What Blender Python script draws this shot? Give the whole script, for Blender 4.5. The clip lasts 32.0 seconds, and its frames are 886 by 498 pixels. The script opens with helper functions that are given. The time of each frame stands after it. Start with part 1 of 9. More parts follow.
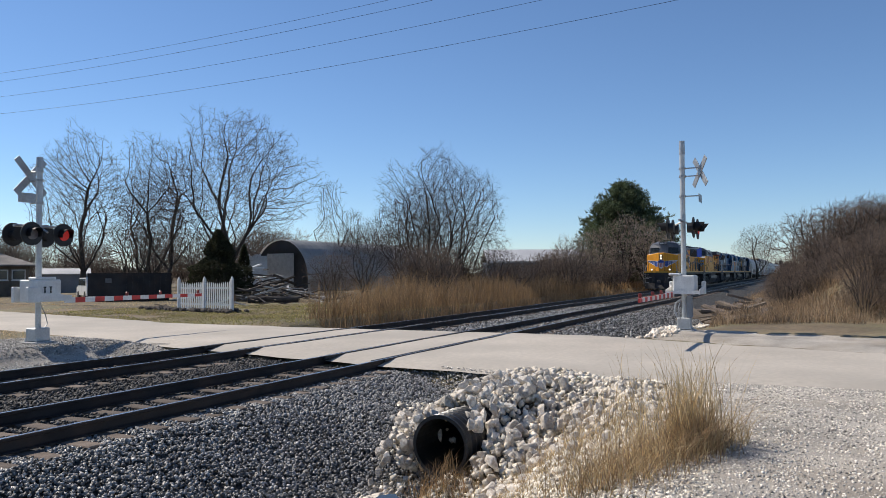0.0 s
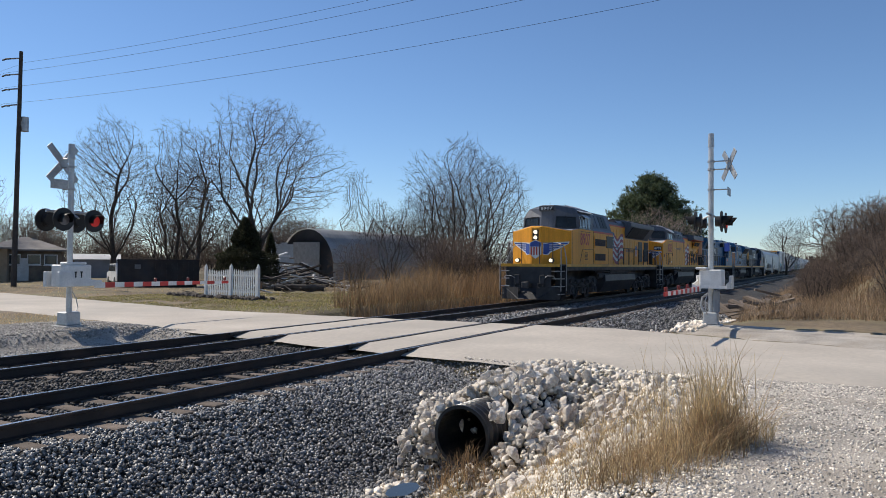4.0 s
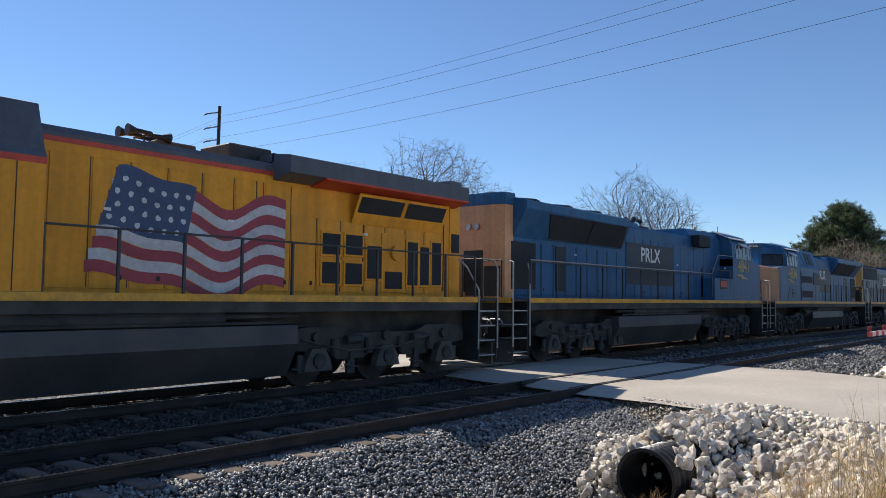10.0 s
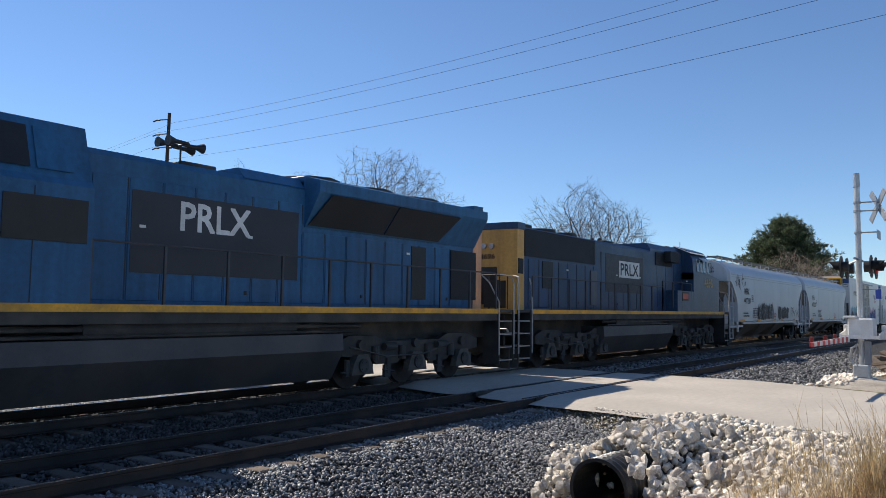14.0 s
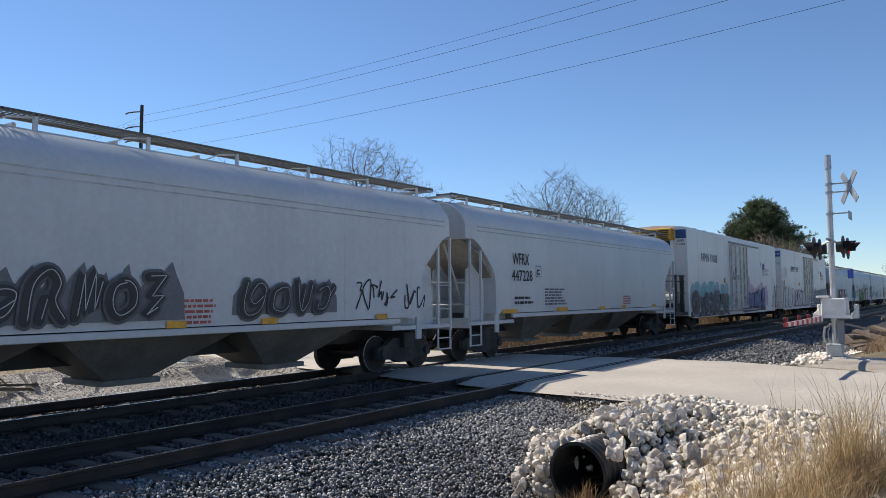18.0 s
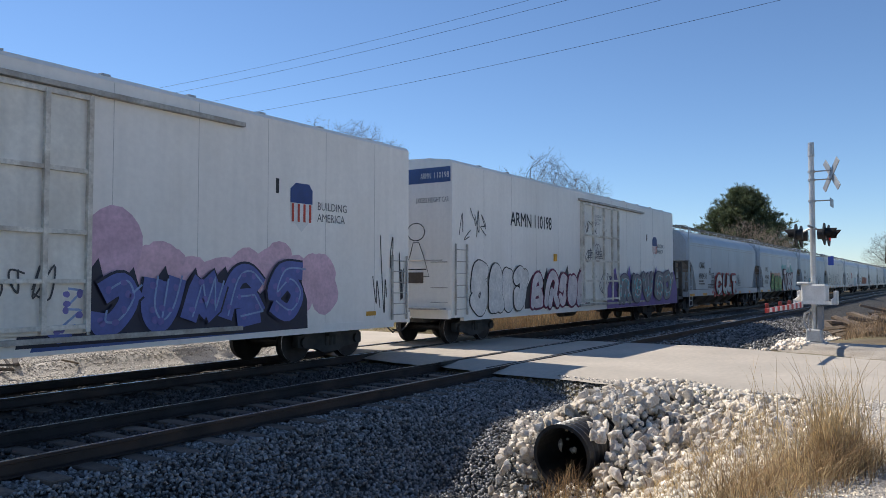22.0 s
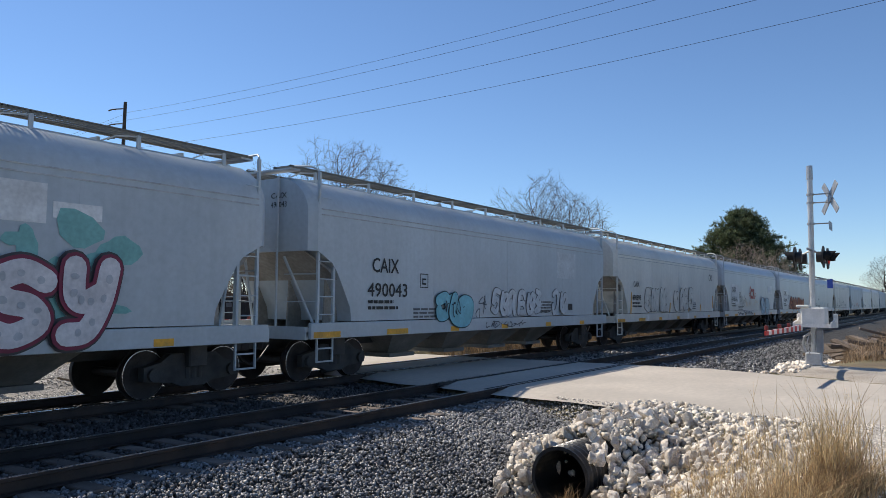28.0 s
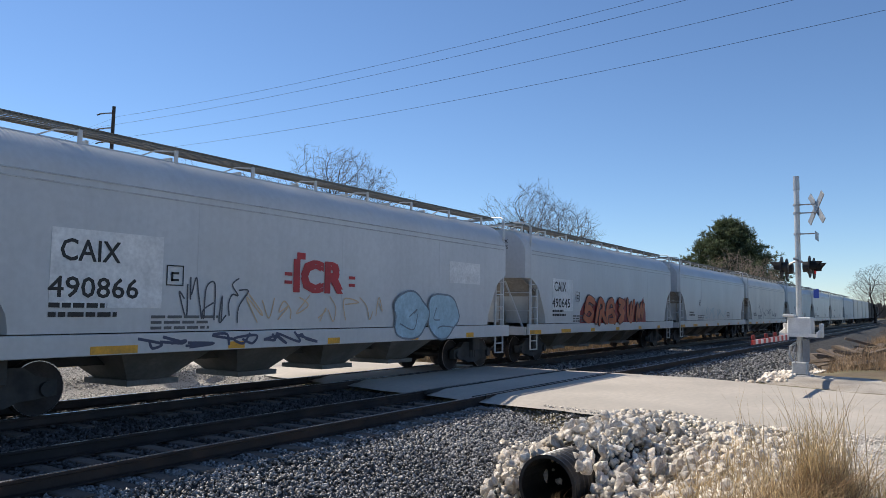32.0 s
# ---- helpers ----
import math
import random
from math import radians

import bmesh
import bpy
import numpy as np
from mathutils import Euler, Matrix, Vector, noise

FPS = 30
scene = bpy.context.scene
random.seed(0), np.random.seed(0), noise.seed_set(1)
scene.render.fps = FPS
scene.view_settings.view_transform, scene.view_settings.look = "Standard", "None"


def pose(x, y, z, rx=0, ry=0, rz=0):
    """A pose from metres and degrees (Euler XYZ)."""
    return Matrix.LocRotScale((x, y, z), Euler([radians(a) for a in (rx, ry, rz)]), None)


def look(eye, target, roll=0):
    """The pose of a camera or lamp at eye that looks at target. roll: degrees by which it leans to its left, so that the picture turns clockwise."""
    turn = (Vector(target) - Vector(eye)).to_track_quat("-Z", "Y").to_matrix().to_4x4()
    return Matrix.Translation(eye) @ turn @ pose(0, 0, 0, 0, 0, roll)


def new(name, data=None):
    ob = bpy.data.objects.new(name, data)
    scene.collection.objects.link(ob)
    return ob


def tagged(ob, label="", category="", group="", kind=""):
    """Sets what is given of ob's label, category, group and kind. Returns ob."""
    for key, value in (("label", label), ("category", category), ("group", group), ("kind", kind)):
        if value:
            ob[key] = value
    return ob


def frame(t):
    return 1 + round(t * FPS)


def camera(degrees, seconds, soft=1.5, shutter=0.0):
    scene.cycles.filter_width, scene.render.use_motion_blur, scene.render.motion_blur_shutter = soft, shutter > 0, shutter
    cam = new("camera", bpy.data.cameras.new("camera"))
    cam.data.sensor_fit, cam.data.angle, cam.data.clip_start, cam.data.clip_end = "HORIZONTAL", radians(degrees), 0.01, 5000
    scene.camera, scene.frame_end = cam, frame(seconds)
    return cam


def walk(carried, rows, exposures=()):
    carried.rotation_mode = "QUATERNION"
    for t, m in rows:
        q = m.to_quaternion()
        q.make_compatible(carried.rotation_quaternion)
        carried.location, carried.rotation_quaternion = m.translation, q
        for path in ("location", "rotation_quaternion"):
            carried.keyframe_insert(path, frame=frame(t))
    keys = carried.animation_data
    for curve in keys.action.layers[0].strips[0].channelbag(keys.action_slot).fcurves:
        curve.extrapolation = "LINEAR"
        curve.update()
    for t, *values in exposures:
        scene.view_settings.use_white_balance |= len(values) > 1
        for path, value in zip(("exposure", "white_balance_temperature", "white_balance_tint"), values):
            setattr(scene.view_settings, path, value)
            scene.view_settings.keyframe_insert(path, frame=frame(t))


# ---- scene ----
cam = camera(60.48, 32.0, 0.7)

# The camera is held by hand at one spot beside the track; x runs along the rails, y across them, z = 0 is the top of rail.
PATH = [
    (0.0, 0.064, -0.124, 1.798, -64.36, 1.79, 0.33),
    (0.5, 0.068, -0.117, 1.797, -63.94, 1.56, 0.16),
    (1.0, 0.058, -0.119, 1.795, -63.66, 1.32, -0.05),
    (1.5, 0.068, -0.116, 1.798, -63.53, 1.15, -0.39),
    (2.0, 0.087, -0.125, 1.793, -63.60, 1.04, -0.69),
    (2.5, 0.071, -0.133, 1.797, -63.62, 1.05, -0.86),
    (4.5, 0.064, -0.140, 1.794, -61.28, 1.06, -0.21),
    (5.0, 0.056, -0.133, 1.798, -59.42, 0.99, 0.05),
    (5.5, 0.046, -0.121, 1.798, -56.72, 0.94, 0.20),
    (6.0, 0.025, -0.103, 1.800, -53.04, 0.92, 0.24),
    (6.5, 0.001, -0.070, 1.803, -48.91, 1.00, 0.14),
    (7.0, -0.030, -0.021, 1.793, -44.97, 1.28, -0.02),
    (7.5, -0.038, 0.001, 1.791, -41.96, 1.66, -0.15),
    (8.0, -0.011, 0.003, 1.795, -40.82, 2.12, -0.26),
    (8.5, 0.005, -0.001, 1.806, -41.67, 2.51, -0.33),
    (9.0, 0.002, 0.001, 1.801, -44.26, 2.89, -0.41),
    (9.5, -0.002, 0.020, 1.801, -47.47, 3.22, -0.61),
    (10.0, 0.004, 0.005, 1.800, -50.08, 3.65, -0.64),
    (10.5, 0.004, 0.017, 1.800, -51.78, 4.05, -0.64),
    (11.0, -0.004, 0.018, 1.803, -52.56, 4.33, -0.70),
    (11.5, -0.020, 0.012, 1.812, -53.17, 4.45, -0.70),
    (12.0, -0.038, -0.010, 1.805, -53.88, 4.42, -0.70),
    (12.5, -0.024, -0.011, 1.804, -54.45, 4.41, -0.61),
    (13.0, -0.014, 0.001, 1.802, -54.57, 4.42, -0.63),
    (13.5, -0.014, 0.032, 1.801, -54.19, 4.48, -0.66),
    (14.0, -0.021, 0.037, 1.806, -53.65, 4.49, -0.70),
    (14.5, -0.033, 0.028, 1.795, -53.49, 4.35, -0.75),
    (15.0, -0.024, 0.028, 1.792, -53.77, 4.14, -0.70),
    (15.5, -0.016, 0.026, 1.790, -54.30, 3.92, -0.49),
    (17.5, -0.016, 0.037, 1.803, -55.14, 3.72, 0.57),
    (18.0, -0.000, 0.003, 1.801, -55.12, 3.62, 0.49),
    (18.5, 0.008, -0.009, 1.796, -55.28, 3.38, 0.52),
    (19.0, -0.008, 0.023, 1.797, -55.67, 3.00, 0.47),
    (19.5, -0.005, 0.040, 1.791, -56.07, 2.63, 0.35),
    (20.0, -0.002, 0.035, 1.794, -56.33, 2.34, 0.30),
    (20.5, -0.011, 0.044, 1.796, -56.44, 2.16, 0.27),
    (21.0, -0.035, 0.029, 1.796, -56.48, 2.16, 0.29),
    (21.5, -0.039, 0.028, 1.798, -56.47, 2.23, 0.20),
    (22.0, -0.026, 0.038, 1.792, -56.37, 2.38, 0.01),
    (22.5, -0.022, 0.044, 1.790, -56.22, 2.53, -0.22),
    (23.0, -0.024, 0.053, 1.782, -56.06, 2.74, -0.39),
    (23.5, -0.012, 0.053, 1.790, -55.95, 2.97, -0.45),
    (24.0, -0.003, 0.060, 1.795, -55.91, 3.13, -0.54),
    (24.5, -0.012, 0.068, 1.786, -55.92, 3.33, -0.58),
    (25.0, -0.016, 0.051, 1.777, -55.91, 3.47, -0.60),
    (25.5, -0.013, 0.047, 1.789, -55.96, 3.54, -0.51),
    (27.5, -0.006, 0.047, 1.793, -56.47, 3.91, -0.41),
    (28.0, -0.008, 0.047, 1.788, -56.47, 3.91, -0.41),
    (28.5, -0.016, 0.051, 1.787, -56.38, 3.85, -0.44),
    (29.0, -0.005, 0.052, 1.788, -56.29, 3.78, -0.46),
    (29.5, -0.010, 0.053, 1.788, -56.30, 3.78, -0.58),
    (30.0, -0.013, 0.045, 1.790, -56.45, 3.89, -0.71),
    (30.5, -0.016, 0.047, 1.785, -56.75, 4.10, -0.81),
    (31.0, -0.008, 0.052, 1.785, -57.07, 4.30, -0.90),
    (31.5, -0.005, 0.046, 1.791, -57.27, 4.43, -0.82),
    (32.0, 0.000, 0.045, 1.784, -57.32, 4.48, -0.78),
]
walk(cam, [(t, pose(x, y, z, 90 + tilt, roll, yaw)) for t, x, y, z, yaw, tilt, roll in PATH], [(0.0, -0.05), (6.3, -0.05), (7.4, 0.18), (10.0, 0.12), (16.0, 0.12), (32.0, 0.10)])

# World and sun
SUN = Vector((0.05, 0.955, 1.0)).normalized()
world = bpy.data.worlds.new("sky")
scene.world = world
world.use_nodes = True
wn = world.node_tree.nodes
sky = wn.new("ShaderNodeTexSky")
sky.sky_type, sky.sun_disc = "NISHITA", False
sky.sun_elevation = math.asin(SUN.z)
sky.sun_rotation = math.atan2(SUN.x, SUN.y)
sky.altitude, sky.air_density, sky.dust_density, sky.ozone_density = 300, 0.90, 0.0, 6.6
wn["Background"].inputs["Strength"].default_value = 0.126
world.node_tree.links.new(sky.outputs[0], wn["Background"].inputs["Color"])
sun = new("sun", bpy.data.lights.new("sun", "SUN"))
sun.data.energy, sun.data.angle, sun.data.color = 5.0, radians(0.5), (1.0, 0.92, 0.81)
sun.matrix_world = look(SUN * 50, (0, 0, 0))

# ---------------------------------------------------------------- helpers
def part(name, bm, material, parent=None, label="", smooth=False):
    me = bpy.data.meshes.new(name)
    bm.to_mesh(me)
    bm.free()
    me.materials.append(material)
    if smooth:
        for p in me.polygons:
            p.use_smooth = True
    ob = new(name, me)
    ob.parent = parent
    if label:
        tagged(ob, label)
    return ob


def from_lists(name, verts, faces, material, parent=None, smooth=False):
    me = bpy.data.meshes.new(name)
    me.from_pydata(verts, [], faces)
    me.materials.append(material)
    if smooth:
        me.polygons.foreach_set("use_smooth", [True] * len(me.polygons))
    me.update()
    ob = new(name, me)
    ob.parent = parent
    return ob


def thing(name, label, category, m=None, group="", kind=""):
    ob = new(name)
    ob.empty_display_size = 0.2
    if m is not None:
        ob.matrix_basis = m
    return tagged(ob, label, category, group, kind)


def shared(name, me, parent, m, label=""):
    ob = new(name, me)
    ob.parent = parent
    ob.matrix_basis = m
    if label:
        tagged(ob, label)
    return ob


def mesh_of(name, bm, material, smooth=False):
    me = bpy.data.meshes.new(name)
    bm.to_mesh(me)
    bm.free()
    me.materials.append(material)
    if smooth:
        for p in me.polygons:
            p.use_smooth = True
    return me


def box(bm, x0, x1, y0, y1, z0, z1, bevel=0.0):
    vs = [bm.verts.new(c) for c in ((x0, y0, z0), (x1, y0, z0), (x1, y1, z0), (x0, y1, z0), (x0, y0, z1), (x1, y0, z1), (x1, y1, z1), (x0, y1, z1))]
    fs = [bm.faces.new([vs[i] for i in f]) for f in ((3, 2, 1, 0), (4, 5, 6, 7), (0, 1, 5, 4), (1, 2, 6, 5), (2, 3, 7, 6), (3, 0, 4, 7))]
    if bevel:
        edges = list({e for f in fs for e in f.edges})
        bmesh.ops.bevel(bm, geom=edges, offset=bevel, segments=1, affect="EDGES")
    return bm


def islands(bm):
    """The separate pieces of a bmesh, each in a bmesh of its own."""
    out, left = [], set(bm.verts)
    while left:
        todo, got = [next(iter(left))], set()
        while todo:
            v = todo.pop()
            if v in got:
                continue
            got.add(v)
            todo += [e.other_vert(v) for e in v.link_edges]
        left -= got
        nb = bmesh.new()
        m = {v: nb.verts.new(v.co) for v in sorted(got, key=lambda q: q.index)}
        for f in {f for v in got for f in v.link_faces}:
            nb.faces.new([m[v] for v in f.verts])
        out.append(nb)
    bm.free()
    return out


def B(x0, x1, y0, y1, z0, z1, bevel=0.0):
    return box(bmesh.new(), x0, x1, y0, y1, z0, z1, bevel)


def prism(bm, pts, a, b, axis="x"):
    """A closed outline swept from a to b. axis x: pts are (y, z); axis y: pts are (x, z); axis z: pts are (x, y)."""
    def at(p, v):
        return (v, p[0], p[1]) if axis == "x" else (p[0], v, p[1]) if axis == "y" else (p[0], p[1], v)
    lo = [bm.verts.new(at(p, a)) for p in pts]
    hi = [bm.verts.new(at(p, b)) for p in pts]
    n = len(pts)
    made = [bm.faces.new(lo), bm.faces.new(hi)]
    for i in range(n):
        made.append(bm.faces.new((lo[i], lo[(i + 1) % n], hi[(i + 1) % n], hi[i])))
    bmesh.ops.recalc_face_normals(bm, faces=made)
    return bm


def P(pts, a, b, axis="x"):
    return prism(bmesh.new(), pts, a, b, axis)


def loft(bm, rings, caps=True):
    """Skin between closed rings of the same length."""
    vs = [[bm.verts.new(p) for p in r] for r in rings]
    n = len(rings[0])
    made = []
    for r0, r1 in zip(vs, vs[1:]):
        for i in range(n):
            made.append(bm.faces.new((r0[i], r0[(i + 1) % n], r1[(i + 1) % n], r1[i])))
    if caps:
        made += [bm.faces.new(vs[0]), bm.faces.new(vs[-1])]
    bmesh.ops.recalc_face_normals(bm, faces=made)
    return bm


def tube(bm, pts, r, n=6, r1=None):
    """A round bar through the points."""
    pts = [Vector(p) for p in pts]
    rings = []
    for i, p in enumerate(pts):
        d = (pts[min(i + 1, len(pts) - 1)] - pts[max(i - 1, 0)]).normalized()
        u = d.orthogonal().normalized() if i == 0 else (u - d * u.dot(d)).normalized()
        w = d.cross(u)
        k = r if r1 is None else r + (r1 - r) * i / (len(pts) - 1)
        rings.append([p + (u * math.cos(2 * math.pi * j / n) + w * math.sin(2 * math.pi * j / n)) * k for j in range(n)])
    return loft(bm, rings)


def T(pts, r, n=6, r1=None):
    return tube(bmesh.new(), pts, r, n, r1)


def disc(bm, c, r, half, axis="y", n=20, r2=None):
    c = Vector(c)
    e = {"x": Vector((1, 0, 0)), "y": Vector((0, 1, 0)), "z": Vector((0, 0, 1))}[axis]
    u = e.orthogonal().normalized()
    w = e.cross(u)
    r2 = r if r2 is None else r2
    rings = [[c + e * h + (u * math.cos(2 * math.pi * j / n) + w * math.sin(2 * math.pi * j / n)) * q for j in range(n)] for h, q in ((-half, r), (half, r2))]
    return loft(bm, rings)


def D(c, r, half, axis="y", n=20, r2=None):
    return disc(bmesh.new(), c, r, half, axis, n, r2)


# ---------------------------------------------------------------- materials
def material(name, colour, rough=0.6, metal=0.0, vary=0.25, scale=3.0, fine=40.0, bump=0.15, dirt=None, dirt_amount=0.0, dist=0.02, spec=None, per_object=0.0, streaks=0.0, per_island=0.0, through_light=0.0):
    """Colour with a broad and a fine variation, patches of dirt, and fine relief, in metres of the object."""
    m = bpy.data.materials.new(name)
    m.use_nodes = True
    nt = m.node_tree
    n, ln = nt.nodes, nt.links
    bsdf = n["Principled BSDF"]
    bsdf.inputs["Metallic"].default_value = metal
    if spec is not None:
        bsdf.inputs["Specular IOR Level"].default_value = spec
    co = n.new("ShaderNodeTexCoord")

    def noise_tex(s, detail=4.0, stretch=None):
        t = n.new("ShaderNodeTexNoise")
        t.inputs["Scale"].default_value = s
        t.inputs["Detail"].default_value = detail
        if stretch:
            mp = n.new("ShaderNodeMapping")
            mp.inputs["Scale"].default_value = stretch
            ln.new(co.outputs["Object"], mp.inputs[0])
            ln.new(mp.outputs[0], t.inputs["Vector"])
        else:
            ln.new(co.outputs["Object"], t.inputs["Vector"])
        return t.outputs["Fac"]

    def mult(a, b):
        x = n.new("ShaderNodeMix")
        x.data_type, x.blend_type = "RGBA", "MULTIPLY"
        x.inputs["Factor"].default_value = 1.0
        ln.new(a, x.inputs["A"])
        ln.new(b, x.inputs["B"])
        return x.outputs["Result"]

    def ramp(fac, lo, hi, a=0.3, b=0.7):
        r = n.new("ShaderNodeMapRange")
        r.inputs["From Min"].default_value, r.inputs["From Max"].default_value = a, b
        r.inputs["To Min"].default_value, r.inputs["To Max"].default_value = lo, hi
        ln.new(fac, r.inputs["Value"])
        return r.outputs["Result"]

    rgb = n.new("ShaderNodeRGB")
    rgb.outputs[0].default_value = (*colour, 1)
    col = rgb.outputs[0]
    broad, small = noise_tex(scale), noise_tex(fine, 3.0)
    col = mult(col, ramp(broad, 1 - vary, 1 + vary * 0.6))
    col = mult(col, ramp(small, 1 - vary * 0.7, 1 + vary * 0.5))
    if per_object:
        oi = n.new("ShaderNodeObjectInfo")
        col = mult(col, ramp(oi.outputs["Random"], 1 - per_object, 1 + per_object, 0, 1))
    if per_island:
        ge = n.new("ShaderNodeNewGeometry")
        col = mult(col, ramp(ge.outputs["Random Per Island"], 1 - per_island, 1 + per_island, 0, 1))
    if dirt:
        x = n.new("ShaderNodeMix")
        x.data_type = "RGBA"
        d2 = n.new("ShaderNodeRGB")
        d2.outputs[0].default_value = (*dirt, 1)
        fac = noise_tex(scale * 0.7, 6.0)
        ln.new(ramp(fac, 0, dirt_amount, 0.45, 0.7), x.inputs["Factor"])
        ln.new(col, x.inputs["A"])
        ln.new(d2.outputs[0], x.inputs["B"])
        col = x.outputs["Result"]
    if streaks:
        fac = noise_tex(1.0, 5.0, (6.0, 6.0, 0.35))
        col = mult(col, ramp(fac, 1 - streaks, 1.0, 0.35, 0.6))
    ln.new(col, bsdf.inputs["Base Color"])
    ln.new(ramp(small, max(rough - 0.1, 0.02), min(rough + 0.1, 1)), bsdf.inputs["Roughness"])
    if bump:
        bp = n.new("ShaderNodeBump")
        bp.inputs["Strength"].default_value = bump
        bp.inputs["Distance"].default_value = dist
        ln.new(small, bp.inputs["Height"])
        ln.new(bp.outputs[0], bsdf.inputs["Normal"])
    if through_light:
        tr = n.new("ShaderNodeBsdfTranslucent")
        ln.new(col, tr.inputs["Color"])
        mx = n.new("ShaderNodeMixShader")
        mx.inputs[0].default_value = through_light
        ln.new(bsdf.outputs[0], mx.inputs[1])
        ln.new(tr.outputs[0], mx.inputs[2])
        ln.new(mx.outputs[0], n["Material Output"].inputs["Surface"])
    return m


def glow(name, colour, strength):
    m = bpy.data.materials.new(name)
    m.use_nodes = True
    b = m.node_tree.nodes["Principled BSDF"]
    b.inputs["Base Color"].default_value = (*colour, 1)
    b.inputs["Emission Color"].default_value = (*colour, 1)
    b.inputs["Emission Strength"].default_value = strength
    return m


M = {}
# Bed colour is near black, putting the shade between the stones into it.
M["ballast"] = material("ballast", (0.05, 0.048, 0.045), 0.95, vary=0.5, scale=2.0, fine=30, bump=0.8, dist=0.04)
M["stone"] = material("ballast stone", (0.20, 0.196, 0.19), 0.48, vary=0.35, scale=8, fine=60, bump=0.3, per_island=0.95, spec=0.6)
# Fouled stone, its colour darkened further to put the train's shade in it.
M["track_stone"] = material("dark track stone", (0.078, 0.072, 0.068), 0.7, vary=0.3, scale=8, fine=60, bump=0.3, per_island=0.8, spec=0.35)
M["riprap"] = material("limestone", (0.74, 0.67, 0.575), 0.85, vary=0.25, scale=4, fine=30, bump=0.5, dirt=(0.44, 0.31, 0.19), dirt_amount=0.6, per_object=0.30)
M["chip"] = material("limestone chips", (0.74, 0.67, 0.56), 0.85, vary=0.25, scale=6, fine=40, bump=0.4, dirt=(0.35, 0.27, 0.18), dirt_amount=0.5, per_island=0.5)
M["road"] = material("road", (0.485, 0.43, 0.36), 0.9, vary=0.16, scale=0.35, fine=9, bump=0.4, dist=0.02, dirt=(0.36, 0.325, 0.275), dirt_amount=0.7)
M["gravel"] = material("pale gravel", (0.50, 0.45, 0.385), 0.9, vary=0.45, scale=0.7, fine=70, bump=1.0, dist=0.02, dirt=(0.34, 0.275, 0.20), dirt_amount=0.55)
M["verge_gravel"] = material("grey gravel", (0.40, 0.37, 0.33), 0.9, vary=0.45, scale=0.7, fine=70, bump=1.0, dist=0.02, dirt=(0.25, 0.21, 0.16), dirt_amount=0.55)
M["gravel_stone"] = material("gravel stone", (0.62, 0.565, 0.49), 0.85, vary=0.25, scale=8, fine=60, bump=0.3, per_island=0.65)
M["soil"] = material("winter ground", (0.185, 0.138, 0.082), 0.95, vary=0.45, scale=0.35, fine=5, bump=0.9, dist=0.06, dirt=(0.19, 0.18, 0.085), dirt_amount=0.7)
M["rail"] = material("rail steel", (0.036, 0.027, 0.024), 0.6, 0.3, vary=0.4, scale=2, fine=40, dirt=(0.10, 0.055, 0.035), dirt_amount=0.5)
M["rail_top"] = material("worn rail head", (0.5, 0.5, 0.52), 0.28, 1.0, vary=0.15, scale=2, fine=30, bump=0.05)
M["tie"] = material("weathered tie", (0.15, 0.115, 0.09), 0.9, vary=0.4, scale=3, fine=40, bump=0.6, per_object=0.3)
M["yellow"] = material("yellow paint", (0.85, 0.36, 0.030), 0.5, spec=0.25, vary=0.10, scale=0.8, fine=12, bump=0.05, dirt=(0.50, 0.25, 0.05), dirt_amount=0.3, streaks=0.15)
M["grey_paint"] = material("grey paint", (0.112, 0.120, 0.140), 0.5, spec=0.3, vary=0.15, scale=1, fine=15, bump=0.05, streaks=0.15)
M["red_paint"] = material("red paint", (0.55, 0.06, 0.03), 0.5, vary=0.2, scale=2, fine=15, bump=0.03)
M["blue"] = material("blue paint", (0.034, 0.128, 0.262), 0.45, spec=0.22, vary=0.18, scale=0.7, fine=12, bump=0.05, dirt=(0.08, 0.11, 0.16), dirt_amount=0.3, streaks=0.2)
M["dark_blue"] = material("dark blue paint", (0.027, 0.068, 0.145), 0.42, spec=0.35, vary=0.3, scale=0.7, fine=12, bump=0.05, dirt=(0.09, 0.11, 0.14), dirt_amount=0.35, streaks=0.2)
M["tan"] = material("faded orange paint", (0.76, 0.38, 0.185), 0.5, vary=0.15, scale=1, fine=12, bump=0.05, dirt=(0.5, 0.3, 0.18), dirt_amount=0.4, streaks=0.12)
M["ochre"] = material("ochre paint", (0.64, 0.37, 0.11), 0.5, spec=0.3, vary=0.15, scale=1, fine=12, bump=0.05, streaks=0.18)
M["stripe"] = material("yellow stripe", (0.78, 0.38, 0.03), 0.5, vary=0.2, scale=3, fine=20, bump=0.03, dirt=(0.2, 0.14, 0.06), dirt_amount=0.5)
M["under"] = material("grimy underframe", (0.040, 0.039, 0.039), 0.7, vary=0.4, scale=2, fine=20, bump=0.3, dirt=(0.11, 0.095, 0.08), dirt_amount=0.7)
M["pilot"] = material("grimy black pilot paint", (0.026, 0.026, 0.028), 0.65, vary=0.4, scale=3, fine=20, bump=0.3, dirt=(0.06, 0.052, 0.044), dirt_amount=0.5)
M["truck"] = material("dusty truck frame", (0.042, 0.041, 0.041), 0.75, vary=0.4, scale=3, fine=20, bump=0.3, dirt=(0.085, 0.075, 0.064), dirt_amount=0.6)
M["wheel"] = material("wheel steel", (0.045, 0.038, 0.036), 0.6, 0.5, vary=0.4, scale=4, fine=30, bump=0.2)
